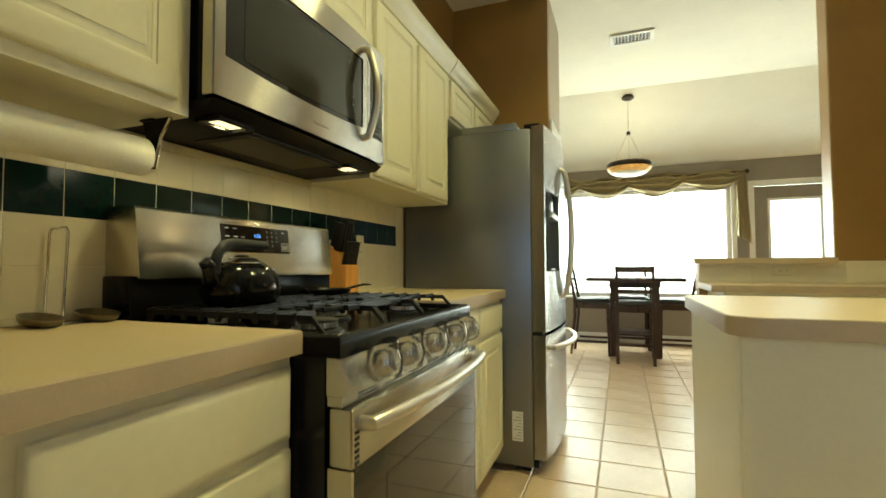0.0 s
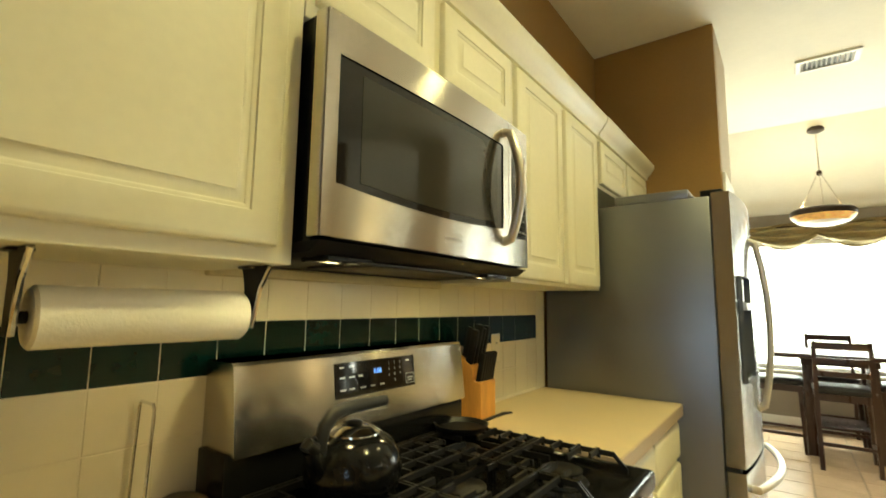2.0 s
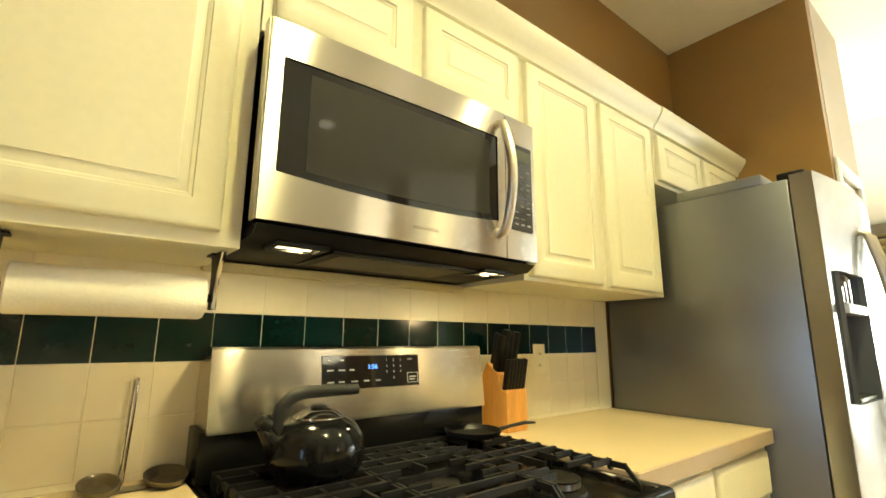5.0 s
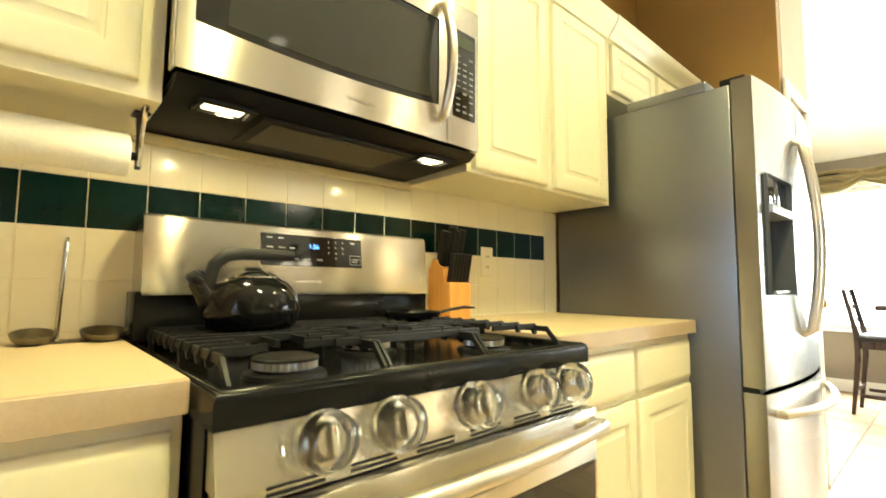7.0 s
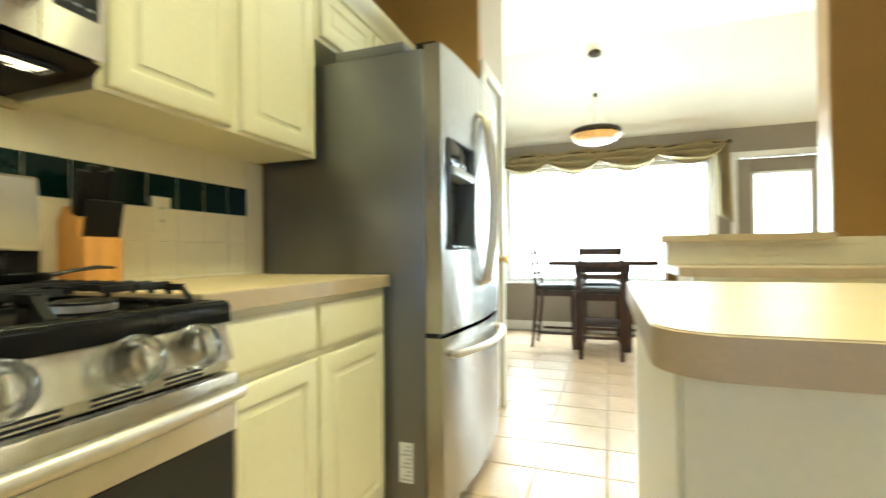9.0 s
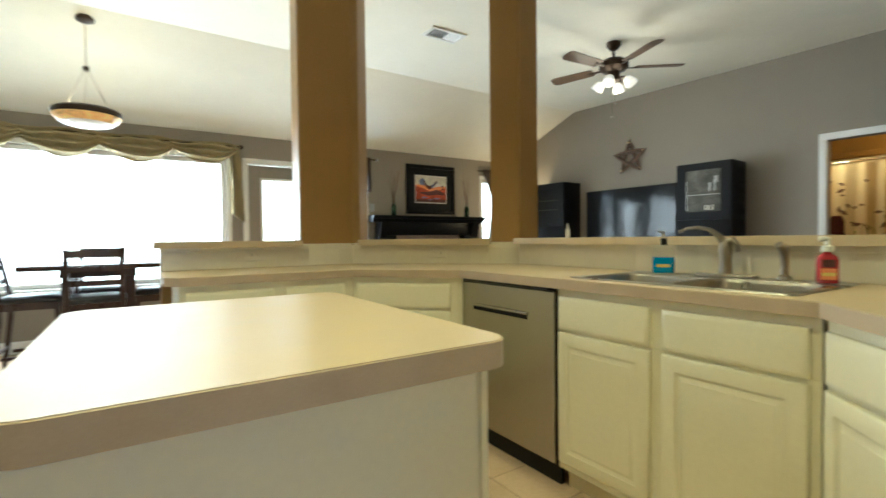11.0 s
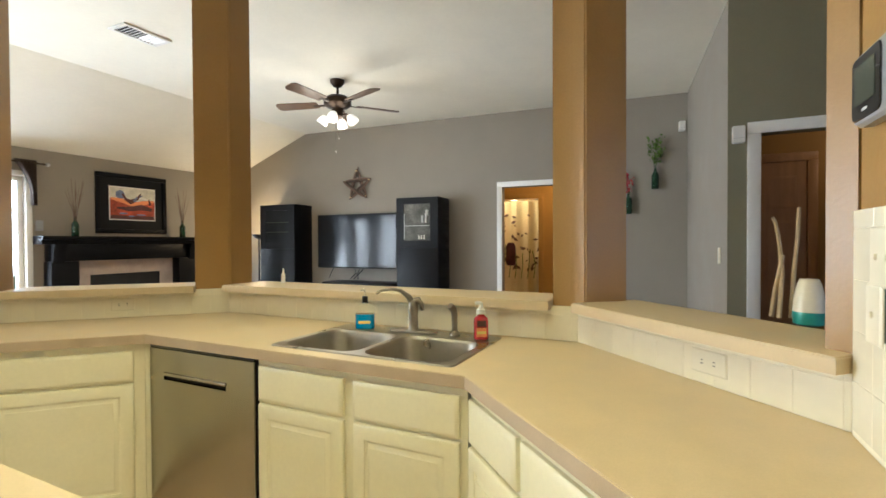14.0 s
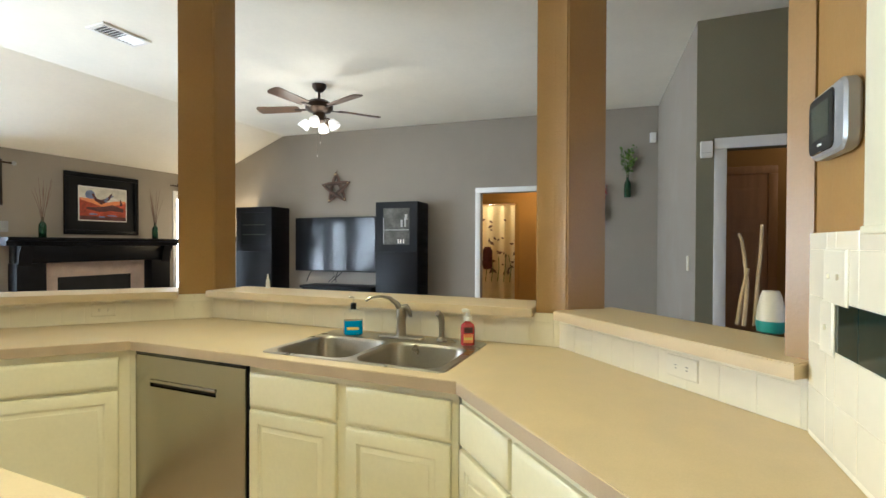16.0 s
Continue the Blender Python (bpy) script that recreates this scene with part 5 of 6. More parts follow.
outlet("wall_outlet", pose(do.x, do.y, 0.982, 0, 0, -135), IVL)
# switches on the tiled stub wall
SY = 0.4035
for nm, cx, cz, w, h in (("light_switch", 1.535, 1.30, 0.115, 0.115), ("light_switch", 1.575, 1.19, 0.07, 0.115)):
    root = thing(nm, pose(cx, SY, cz, 0, 0, 180), "ivory light switch plate on the tiled wall", "switch")
    part("plate", panel(bmesh.new(), -w / 2, w / 2, -h / 2, h / 2, [(0, 0.002), (0.004, 0.006)]), M_IVORY, root)
    for s in ((-0.023, 0.023) if w > 0.1 else (0.0,)):
        part("toggle", boxm(s - 0.0025, s + 0.0025, -0.011, -0.006, -0.006, 0.006, 0.001, 1), M_IVORY, root)
th = thing("thermostat", pose(1.56, 0.388, 1.625, 0, 0, 180), "silver thermostat with a dark display", "thermostat")
part("case", loft(bmesh.new(), [[Vector((p.x, y, p.y)) for p in round_rect(0, 0, 0.19 - i, 0.145 - i, 0.03 - i / 2, 0)] for i, y in ((0.012, 0), (0, -0.006), (0, -0.024), (0.012, -0.03))]), M_SILVER, th)
part("bezel", loft(bmesh.new(), [[Vector((p.x - 0.022, y, p.y + 0.002)) for p in round_rect(0, 0, 0.138 - i, 0.124 - i, 0.016, 0)] for i, y in ((0, -0.0301), (0.004, -0.033))]), M_GLASSB, th)
part("display", boxm(-0.072, 0.024, -0.0338, -0.0325, -0.03, 0.045), M_LCD, th)
part("maker_mark", boxm(-0.035, -0.01, -0.0338, -0.0325, -0.046, -0.041), M_PRINT, th)
wc = thing("wall_cabinet_end", pose(0.9, 0.39, 0, 0, 0, 0), "white shallow wall cabinet beside the thermostat", "cabinet")
part("side_panel", boxm(0.0, 0.481, 0.0, 0.028, 1.392, 2.2, 0.003), M_CAB, wc)
part("bottom_rail", boxm(0.0, 0.484, 0.0, 0.032, 1.385, 1.399, 0.003), M_CAB, wc)


# ---- recessed kitchen lights (two added as fill), ceiling vents ----
for kx, ky, kp, fan_out in KITCHEN_AND_FILL_LAMPS:
    rl = thing("recessed_light", pose(kx, ky, ZC), "white recessed ceiling light, two of three added as fill", "ceiling light", "kitchen recessed lights")
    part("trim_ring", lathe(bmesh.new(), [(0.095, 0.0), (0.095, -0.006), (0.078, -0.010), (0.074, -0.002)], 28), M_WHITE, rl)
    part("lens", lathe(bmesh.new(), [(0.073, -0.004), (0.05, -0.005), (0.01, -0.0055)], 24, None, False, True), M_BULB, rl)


def vent(x, y, w, d):
    v = thing("ceiling_vent", pose(x, y, ZC), "white louvred ceiling air vent", "vent", "ceiling vents")
    bm = bmesh.new()
    for a, b, c, e in ((-w / 2, w / 2, -d / 2, -d / 2 + 0.03), (-w / 2, w / 2, d / 2 - 0.03, d / 2), (-w / 2, -w / 2 + 0.03, -d / 2 + 0.03, d / 2 - 0.03), (w / 2 - 0.03, w / 2, -d / 2 + 0.03, d / 2 - 0.03)):
        box(bm, a, b, c, e, -0.014, 0.0, 0.003, 1)
    part("frame", bm, M_WHITE, v)
    part("backing", boxm(-w / 2 + 0.03, w / 2 - 0.03, -d / 2 + 0.03, d / 2 - 0.03, -0.003, -0.001), M_DARKSLOT, v)
    n = 11
    for i in range(n):
        x0 = -w / 2 + 0.04 + (w - 0.08) * i / (n - 1)
        part("slat", boxm(-0.001, 0.001, -d / 2 + 0.03, d / 2 - 0.03, -0.010, 0.008, m=pose(x0, 0, -0.006, 0, 35 if i < n / 2 else -35)), M_WHITE, v)
    return v


vent(0.0, 4.275, 0.34, 0.2)
vent(2.665, 4.395, 0.36, 0.21)

# ---- dining corner ----
pl = thing("pendant_lamp", pose(-0.015, 5.6, 0), "bronze pendant lamp with an amber glass bowl", "pendant lamp")
zc = ZC - (5.6 - FOLD) * (ZC - ZB) / (YB - FOLD)
part("canopy", lathe(bmesh.new(), [(0.066, zc + 0.02), (0.064, zc - 0.012), (0.03, zc - 0.03), (0.01, zc - 0.034)], 24), M_BRONZE, pl)
part("rod", lathe(bmesh.new(), [(0.006, zc - 0.03), (0.006, 2.50)], 10), M_BRASSY, pl)
part("hub", lathe(bmesh.new(), [(0.006, 2.515), (0.02, 2.505), (0.022, 2.48), (0.008, 2.465)], 16), M_BRONZE, pl)
for k in range(3):
    a = radians(30 + 120 * k)
    part("chain", tube(bmesh.new(), [(0.015 * math.cos(a), 0.015 * math.sin(a), 2.48), (0.19 * math.cos(a), 0.19 * math.sin(a), 2.15)], 0.004, 6), M_BRASSY, pl)
part("band", lathe(bmesh.new(), [(0.19, 2.165), (0.215, 2.162), (0.234, 2.145), (0.237, 2.118), (0.205, 2.105), (0.19, 2.12), (0.19, 2.165)], 40, None, False, False), M_BRONZE, pl)
# frosted lower glass; its white also holds the window's backlight
part("rim_glass", lathe(bmesh.new(), [(0.185, 2.0495), (0.157, 2.0365), (0.12, 2.026), (0.07, 2.017), (0.02, 2.014)], 40, None, False, True), M_FROST, pl, "frosted glass rim whitened by painted window backlight")
part("bowl", lathe(bmesh.new(), [(0.232, 2.104), (0.229, 2.098), (0.216, 2.0785), (0.1852, 2.0497)], 40, None, False, False), M_AMBER, pl, "amber marbled glass bowl")
part("bowl_rim", lathe(bmesh.new(), [(0.204, 2.106), (0.235, 2.1175), (0.2325, 2.1045)], 40, None, False, False), M_BRONZE, pl)

tb = thing("dining_table", pose(0.02, 6.1, 0), "dark cherry counter-height dining table with shelf", "table")
part("tabletop", boxm(-0.51, 0.51, -0.48, 0.48, 0.862, 0.902, 0.006), M_DARKW, tb)
part("apron", box(box(box(boxm(-0.27, 0.27, -0.27, -0.25, 0.79, 0.861), -0.27, 0.27, 0.25, 0.27, 0.79, 0.861), -0.27, -0.25, -0.249, 0.249, 0.79, 0.861), 0.25, 0.27, -0.249, 0.249, 0.79, 0.861), M_DARKW, tb)
for x in (-0.22, 0.22):
    for y in (-0.22, 0.22):
        part("leg", boxm(x - 0.04, x + 0.04, y - 0.04, y + 0.04, 0.0, 0.789, 0.004), M_DARKW, tb)
part("shelf", boxm(-0.179, 0.179, -0.25, 0.25, 0.24, 0.265, 0.003), M_DARKW, tb)


def dining_chair(m):
    c = thing("dining_chair", m, "dark cherry ladder-back counter chair with black seat", "chair", "chairs round the table")
    W, Dp = 0.39, 0.40
    part("seat", loft(bmesh.new(), [round_rect(0, 0, W + k, Dp + k, 0.04, z) for k, z in ((-0.01, 0.60), (0.01, 0.61), (0.01, 0.632), (-0.03, 0.65), (-0.1, 0.656))]), M_CUSH, c, "black padded seat")
    bm = bmesh.new()
    box(bm, -W / 2 + 0.02, W / 2 - 0.02, Dp / 2 - 0.03, Dp / 2 - 0.008, 0.54, 0.599)
    box(bm, -W / 2 + 0.02, W / 2 - 0.02, -Dp / 2 + 0.008, -Dp / 2 + 0.03, 0.54, 0.599)
    for s in (-1, 1):
        x = s * (W / 2 - 0.018)
        box(bm, x - 0.010, x + 0.010, -Dp / 2 + 0.03, Dp / 2 - 0.03, 0.54, 0.599)
    part("apron", bm, M_DARKW, c)
    for s in (-1, 1):
        x = s * (W / 2 - 0.018)
        part("leg", loft(bmesh.new(), [[Vector((x + dx * w + s * o, Dp / 2 - 0.02 + dy * w + o, z)) for dx, dy in ((-1, -1), (1, -1), (1, 1), (-1, 1))] for w, z, o in ((0.013, 0.0, 0.012), (0.019, 0.598, 0.0))]), M_DARKW, c)
        part("back_post", loft(bmesh.new(), [[Vector((x + dx * 0.016, y + dy * w, z)) for dx, dy in ((-1, -1), (1, -1), (1, 1), (-1, 1))] for w, y, z in
                                             ((0.013, -Dp / 2 - 0.035, 0.0), (0.019, -Dp / 2 + 0.015, 0.45), (0.019, -Dp / 2 + 0.015, 0.65), (0.014, -Dp / 2 - 0.055, 1.03))]), M_DARKW, c)
    for zz, h, ofs in ((0.995, 0.058, -0.052), (0.875, 0.042, -0.03), (0.765, 0.042, -0.01)):
        part("back_slat", loft(bmesh.new(), [[Vector((x, -Dp / 2 + ofs - 0.025 * (1 - (2 * x / W) ** 2) + dy, z)) for dy, z in ((-0.008, zz - h / 2), (0.008, zz - h / 2), (0.008, zz + h / 2), (-0.008, zz + h / 2))] for x in [-W / 2 + 0.02 + (W - 0.04) * i / 8 for i in range(9)]]), M_DARKW, c)
    for z, y in ((0.22, Dp / 2 - 0.012), (0.20, -Dp / 2 - 0.008)):
        part("stretcher", boxm(-W / 2 + 0.03, W / 2 - 0.03, y - 0.009, y + 0.009, z - 0.014, z + 0.014, 0.003, 1), M_DARKW, c)
    for s in (-1, 1):
        x = s * (W / 2 - 0.014)
        part("stretcher", boxm(x - 0.009, x + 0.009, -Dp / 2 + 0.02, Dp / 2 - 0.03, 0.145, 0.172, 0.003, 1), M_DARKW, c)
    return c


ch = dining_chair(pose(0.015, 5.66, 0))
copy_thing(ch, pose(-0.44, 6.03, 0, 0, 0, -92))
copy_thing(ch, pose(0.47, 6.08, 0, 0, 0, 91))
copy_thing(ch, pose(0.0, 6.56, 0, 0, 0, 180))

# valance: swags over a bronze rod, with a tail
va = thing("curtain_valance", pose(0, YB - 0.02, 0), "olive gold swag valance draped over a rod", "curtain")
part("rod", tube(bmesh.new(), [(-1.24, -0.075, 2.205), (1.33, -0.075, 2.205)], 0.011, 10), M_BRONZE, va)
part("finial", lathe(bmesh.new(), [(0.012, 0.0), (0.026, 0.012), (0.03, 0.03), (0.018, 0.05), (0.004, 0.056)], 14, pose(1.33, -0.075, 2.205, 0, 90)), M_BRONZE, va)
part("bracket", boxm(1.24, 1.26, -0.075, 0.018, 2.195, 2.215, 0.002, 1), M_BRONZE, va)
swags = [(-1.24, -0.62, 0.21), (-0.66, 0.02, 0.235), (-0.06, 0.66, 0.235), (0.60, 1.30, 0.19)]
for s0, s1, drop in swags:
    bm = bmesh.new()
    nu, nv = 34, 30
    front, back = [], []
    for j in range(nv + 1):
        v = j / nv
        rf, rb = [], []
        for i in range(nu + 1):
            u = i / nu
            c = 1 - (2 * u - 1) ** 2
            z = 2.226 - v * (0.075 + drop * c ** 0.9 * 0.86) - 0.012 * math.sin(7 * u + 3 * v)
            y = -0.082 - 0.034 * c - 0.030 * math.sin(v * 21 + 3.4 * c + s0) * (0.3 + c) - 0.010 * math.sin(u * 18 + v * 5)
            x = s0 + (s1 - s0) * (u + 0.03 * math.sin(v * 6 + u * 9))
            rf.append(bm.verts.new((x, y, z)))
            rb.append(bm.verts.new((x, y + 0.008, z)))
        front.append(rf)
        back.append(rb)
    for j in range(nv):
        for i in range(nu):
            bm.faces.new((front[j][i], front[j][i + 1], front[j + 1][i + 1], front[j + 1][i]))
            bm.faces.new((back[j][i], back[j + 1][i], back[j + 1][i + 1], back[j][i + 1]))
    for i in range(nu):
        bm.faces.new((front[nv][i], front[nv][i + 1], back[nv][i + 1], back[nv][i]))
    part("swag", bm, M_CURTAIN, va)
bm = bmesh.new()
loops = []
for j in range(14):
    v = j / 13
    z = 2.225 - 0.82 * v
    w = 0.055 + 0.02 * v
    loops.append([Vector((1.285 + w * (2 * i / 20 - 1) + 0.03 * v, -0.085 + 0.018 * math.sin(i * 1.5 + v), z - 0.10 * (i / 20) * v)) for i in range(21)] +
                 [Vector((1.285 + w * (2 * i / 20 - 1) + 0.03 * v, -0.070 + 0.018 * math.sin(i * 1.5 + v), z - 0.10 * (i / 20) * v)) for i in range(20, -1, -1)])
part("tail", loft(bm, loops), M_CURTAIN, va)


def drape(x0, x1, z0, z1, pull):
    d = thing("curtain", pose(0, YB - 0.015, 0), "dark brown curtain hanging from a rod", "curtain", "living room curtains")
    part("rod", tube(bmesh.new(), [(min(x0, x1) - 0.12, -0.07, z1 + 0.02), (max(x0, x1) + 0.08, -0.07, z1 + 0.02)], 0.010, 8), M_BRONZE, d)
    part("finial", lathe(bmesh.new(), [(0.01, 0), (0.022, 0.012), (0.022, 0.03), (0.006, 0.04)], 12, pose(max(x0, x1) + 0.08, -0.07, z1 + 0.02, 0, 90)), M_SILVER, d)
    loops = []
    for j in range(15):
        v = j / 14
        g = 1 - pull * math.sin(min(1.0, v * 1.3) * math.pi / 2)
        loops.append([Vector((x1 + (x0 - x1) * g * i / 24, -0.07 + 0.022 * math.sin(i * 1.4) + dy, z1 + 0.05 - (z1 - z0) * v)) for i in range(25) for dy in (0,)] +
                     [Vector((x1 + (x0 - x1) * g * i / 24, -0.058 + 0.022 * math.sin(i * 1.4), z1 + 0.05 - (z1 - z0) * v)) for i in range(24, -1, -1)])
    part("cloth", loft(bmesh.new(), loops), M_BCURT, d)


drape(2.86, 3.05, 1.70, 2.18, 0.75)
drape(5.06, 5.60, 0.3, 2.16, 0.72)

# ---- living room ----
fp = thing("fireplace", pose(4.0, YB, 0), "black painted fireplace mantel with beige stone surround", "fireplace")
bm = bmesh.new()
prof = [(0.0, 1.33), (-0.17, 1.33), (-0.185, 1.345), (-0.20, 1.375), (-0.235, 1.385), (-0.245, 1.40), (-0.245, 1.422), (0.0, 1.422)]
loft(bm, [[Vector((x * (0.985 if y > -0.19 else 1.0), y, z)) for y, z in prof] for x in (-0.975, 0.975)])
part("mantel_shelf", bm, M_BLKW, fp)
part("frieze", boxm(-0.86, 0.86, -0.155, 0.0, 1.14, 1.33, 0.004), M_BLKW, fp)
for s in (-1, 1):
    part("pilaster", boxm(s * 0.735 - 0.135, s * 0.735 + 0.135, -0.165, 0.0, 0.0, 1.139, 0.006), M_BLKW, fp)
    part("bracket", loft(bmesh.new(), [[Vector((s * 0.80 + dx, y, z)) for y, z in ((-0.16, 1.1), (-0.185, 1.16), (-0.19, 1.24), (-0.23, 1.33), (-0.1, 1.33), (-0.1, 1.1))] for dx in (-0.06, 0.06)]), M_BLKW, fp)
part("surround", box(box(boxm(-0.60, 0.60, -0.02, 0.0, 0.965, 1.139), -0.60, -0.42, -0.02, 0.0, 0.0, 0.964), 0.42, 0.60, -0.02, 0.0, 0.0, 0.964), M_MARBLE, fp, "beige stone surround")
part("firebox", boxm(-0.419, 0.419, -0.012, 0.0, 0.0, 0.963), M_SOOT, fp)

pc = thing("framed_picture", pose(4.085, YB, 1.836), "black framed colourful print with wide dark mat", "picture")
bm = bmesh.new()
for a, b, c, d in ((-0.435, 0.435, 0.32, 0.372), (-0.435, 0.435, -0.372, -0.32), (-0.435, -0.383, -0.32, 0.32), (0.383, 0.435, -0.32, 0.32)):
    box(bm, a, b, -0.03, 0.0, c, d, 0.005)
part("frame", bm, M_BLKW, pc)
part("mat_board", boxm(-0.383, 0.383, -0.012, -0.002, -0.32, 0.32), M_MAT, pc)
px0, px1, pz0, pz1 = -0.285, 0.285, -0.205, 0.215
part("print_border", boxm(px0, px1, -0.0145, -0.0125, pz0, pz1), M_PICW, pc)
part("print_sky", boxm(px0 + 0.012, px1 - 0.012, -0.0165, -0.0148, 0.0, pz1 - 0.012), M_PICSKY, pc)
bm = prism(bmesh.new(), [(px0 + 0.012, pz0 + 0.012), (px1 - 0.012, pz0 + 0.012), (px1 - 0.012, 0.05), (0.15, 0.03), (0.05, -0.005), (-0.05, 0.01), (-0.14, 0.045), (px0 + 0.012, 0.07)], 0.0168, 0.0182, pose(0, 0, 0, 90))
part("print_field", bm, M_PICRED, pc)
part("print_shape", lathe(bmesh.new(), [(0.055, 0.0185), (0.05, 0.0195)], 20, pose(-0.155, 0, 0.115, 90)), M_PICBLUE, pc)
part("print_shape", tube(bmesh.new(), [(-0.11, -0.0195, 0.085), (-0.05, -0.0195, 0.045), (0.02, -0.0195, 0.05), (0.07, -0.0195, 0.10), (0.12, -0.0195, 0.12)], [0.006, 0.010, 0.026, 0.014, 0.006], 10, 0.06, (0, 1, 0)), M_PICBLUE, pc)
part("print_shape", boxm(px0 + 0.012, px1 - 0.012, -0.0195, -0.0184, pz0 + 0.012, pz0 + 0.06), M_PICDARK, pc)
part("print_horizon", tube(bmesh.new(), [(px0 + 0.02, -0.0192, 0.06), (-0.15, -0.0192, 0.045), (0.0, -0.0192, 0.0), (0.15, -0.0192, 0.03), (px1 - 0.02, -0.0192, 0.05)], [0.012, 0.026, 0.03, 0.026, 0.014], 8, 0.03, (0, 1, 0)), M_OLABEL, pc)
for qx, qz, qw, qh in ((0.12, 0.075, 0.05, 0.018), (0.05, 0.05, 0.035, 0.014), (-0.12, -0.12, 0.05, 0.012), (0.10, -0.13, 0.06, 0.010), (-0.02, -0.15, 0.04, 0.010)):
    part("print_splash", lathe(bmesh.new(), [(1.0, 0.0), (0.9, 0.0008)], 14, pose(qx, -0.0196, qz, 90) @ Matrix.Diagonal((qw, qh, 1, 1))), M_PICW if qz > 0 else M_PICBLUE, pc)
part("print_plume", tube(bmesh.new(), [(-0.13, -0.02, 0.13), (-0.09, -0.02, 0.06), (-0.03, -0.02, 0.03), (0.05, -0.02, 0.07), (0.10, -0.02, 0.15)], [0.012, 0.018, 0.03, 0.02, 0.006], 8, 0.03, (0, 1, 0)), M_PICDARK, pc)
part("print_shape", tube(bmesh.new(), [(-0.2, -0.0195, -0.05), (-0.05, -0.0195, -0.06), (0.1, -0.0195, -0.03), (0.24, -0.0195, -0.06)], [0.01, 0.03, 0.04, 0.02], 8, 0.03, (0, 1, 0)), M_PICDARK, pc)
part("print_shape", tube(bmesh.new(), [(0.215, -0.0195, 0.0), (0.21, -0.0195, 0.03), (0.2, -0.0195, 0.075)], [0.02, 0.016, 0.008], 8, 0.04, (0, 1, 0)), M_PICDARK, pc)


def twig_vase(x):
    v = thing("twig_vase", pose(x, YB - 0.13, 1.4225), "green glass bottle vase holding dry twigs", "vase", "mantel vases")
    part("bottle", lathe(bmesh.new(), [(0.032, 0), (0.036, 0.006), (0.036, 0.13), (0.03, 0.15), (0.014, 0.172), (0.013, 0.215), (0.016, 0.22)], 20), M_BOTTLE, v)
    random.seed(int(x * 100))
    for k in range(11):
        a, r = random.uniform(0, 6.28), random.uniform(0.05, 0.16)
        h = random.uniform(0.45, 0.72)
        part("twig", tube(bmesh.new(), [(0, 0, 0.1), (0.2 * r * math.cos(a), 0.2 * r * math.sin(a), 0.26), (0.6 * r * math.cos(a), 0.4 * r * math.sin(a), 0.26 + (h - 0.26) * 0.55), (r * math.cos(a), 0.6 * r * math.sin(a), h)], [0.003, 0.0028, 0.0024, 0.0012], 5), M_TWIG, v)


twig_vase(3.38)
twig_vase(4.675)


def tower(y0, w, glass, label):
    t = thing("media_tower", far_place(5.74, y0, top=1.925), label, "cabinet", "media towers")
    part("body", boxm(0, w, 0.018, 0.388, 0.0, 1.925, 0.003), M_BLKW, t)
    part("lower_door", boxm(0.003, w - 0.003, -0.002, 0.017, 0.05, 1.28, 0.002), M_BLKW, t)
    bm = bmesh.new()
    for a, b, c, d in ((0.003, w - 0.003, 1.285, 1.375), (0.003, w - 0.003, 1.84, 1.92), (0.003, 0.11, 1.375, 1.84), (w - 0.11, w - 0.003, 1.375, 1.84)):
        box(bm, a, b, -0.002, 0.017, c, d)
    d = part("upper_door", bm, M_BLKW, t)
    part("glass", boxm(0.11, w - 0.11, 0.004, 0.009, 1.375, 1.84), M_TGLASSL if glass else M_TGLASS, d)
    for z in (1.52, 1.66) if not glass else (1.56,):
        part("shelf_edge", boxm(0.12, w - 0.12, 0.001, 0.004, z, z + (0.007 if glass else 0.010)), M_PRINT if glass else M_LCD, d)
    if glass:
        part("frame_edge", boxm(0.112, 0.120, 0.0, 0.004, 1.39, 1.72), M_PRINT, d)
        for x, z, r, h in ((0.33, 1.39, 0.010, 0.055), (0.365, 1.39, 0.011, 0.05), (0.405, 1.39, 0.010, 0.055), (0.38, 1.60, 0.016, 0.09), (0.43, 1.60, 0.014, 0.12), (0.445, 1.69, 0.02, 0.07)):
            part("glassware", lathe(bmesh.new(), [(r * 0.7, 0), (r, 0.004), (r * 0.85, h * 0.5), (r, h)], 12, pose(x, 0.0, z)), M_FROST if z < 1.5 else M_PRINT, d)


tower(6.47, 0.66, False, "tall black-brown media tower with glass door")
tower(3.99, 0.60, True, "tall black-brown display cabinet with glassware")
tv = thing("television", far_place(6.03, 5.575, -93.0), "large black flat screen television on the wall", "television")
part("case", boxm(0, 1.40, 0.0, 0.045, 0.955, 1.758, 0.006), M_PLAST, tv)
part("screen", boxm(0.012, 1.388, -0.002, 0.0005, 0.975, 1.745), M_TV, tv)
part("wall_mount", boxm(0.45, 0.95, 0.045, 0.098, 1.2, 1.5), M_PLAST, tv)
for pts in ([(0.62, 0.07, 0.96), (0.66, 0.06, 0.88), (0.56, 0.05, 0.79)], [(0.72, 0.07, 0.96), (0.68, 0.06, 0.86), (0.70, 0.05, 0.79)], [(0.25, 0.07, 0.96), (0.2, 0.06, 0.88), (0.17, 0.05, 0.79)], [(0.8, 0.07, 0.96), (0.72, 0.06, 0.88), (0.62, 0.05, 0.79)]):
    part("cable", tube(bmesh.new(), pts, 0.006, 6), M_PLAST, tv)
cs = thing("tv_console", far_place(5.75, 5.5, top=0.765), "low black-brown console below the television", "console")
part("body", boxm(0.25, 1.35, 0.02, 0.37, 0.0, 0.73, 0.003), M_BLKW, cs)
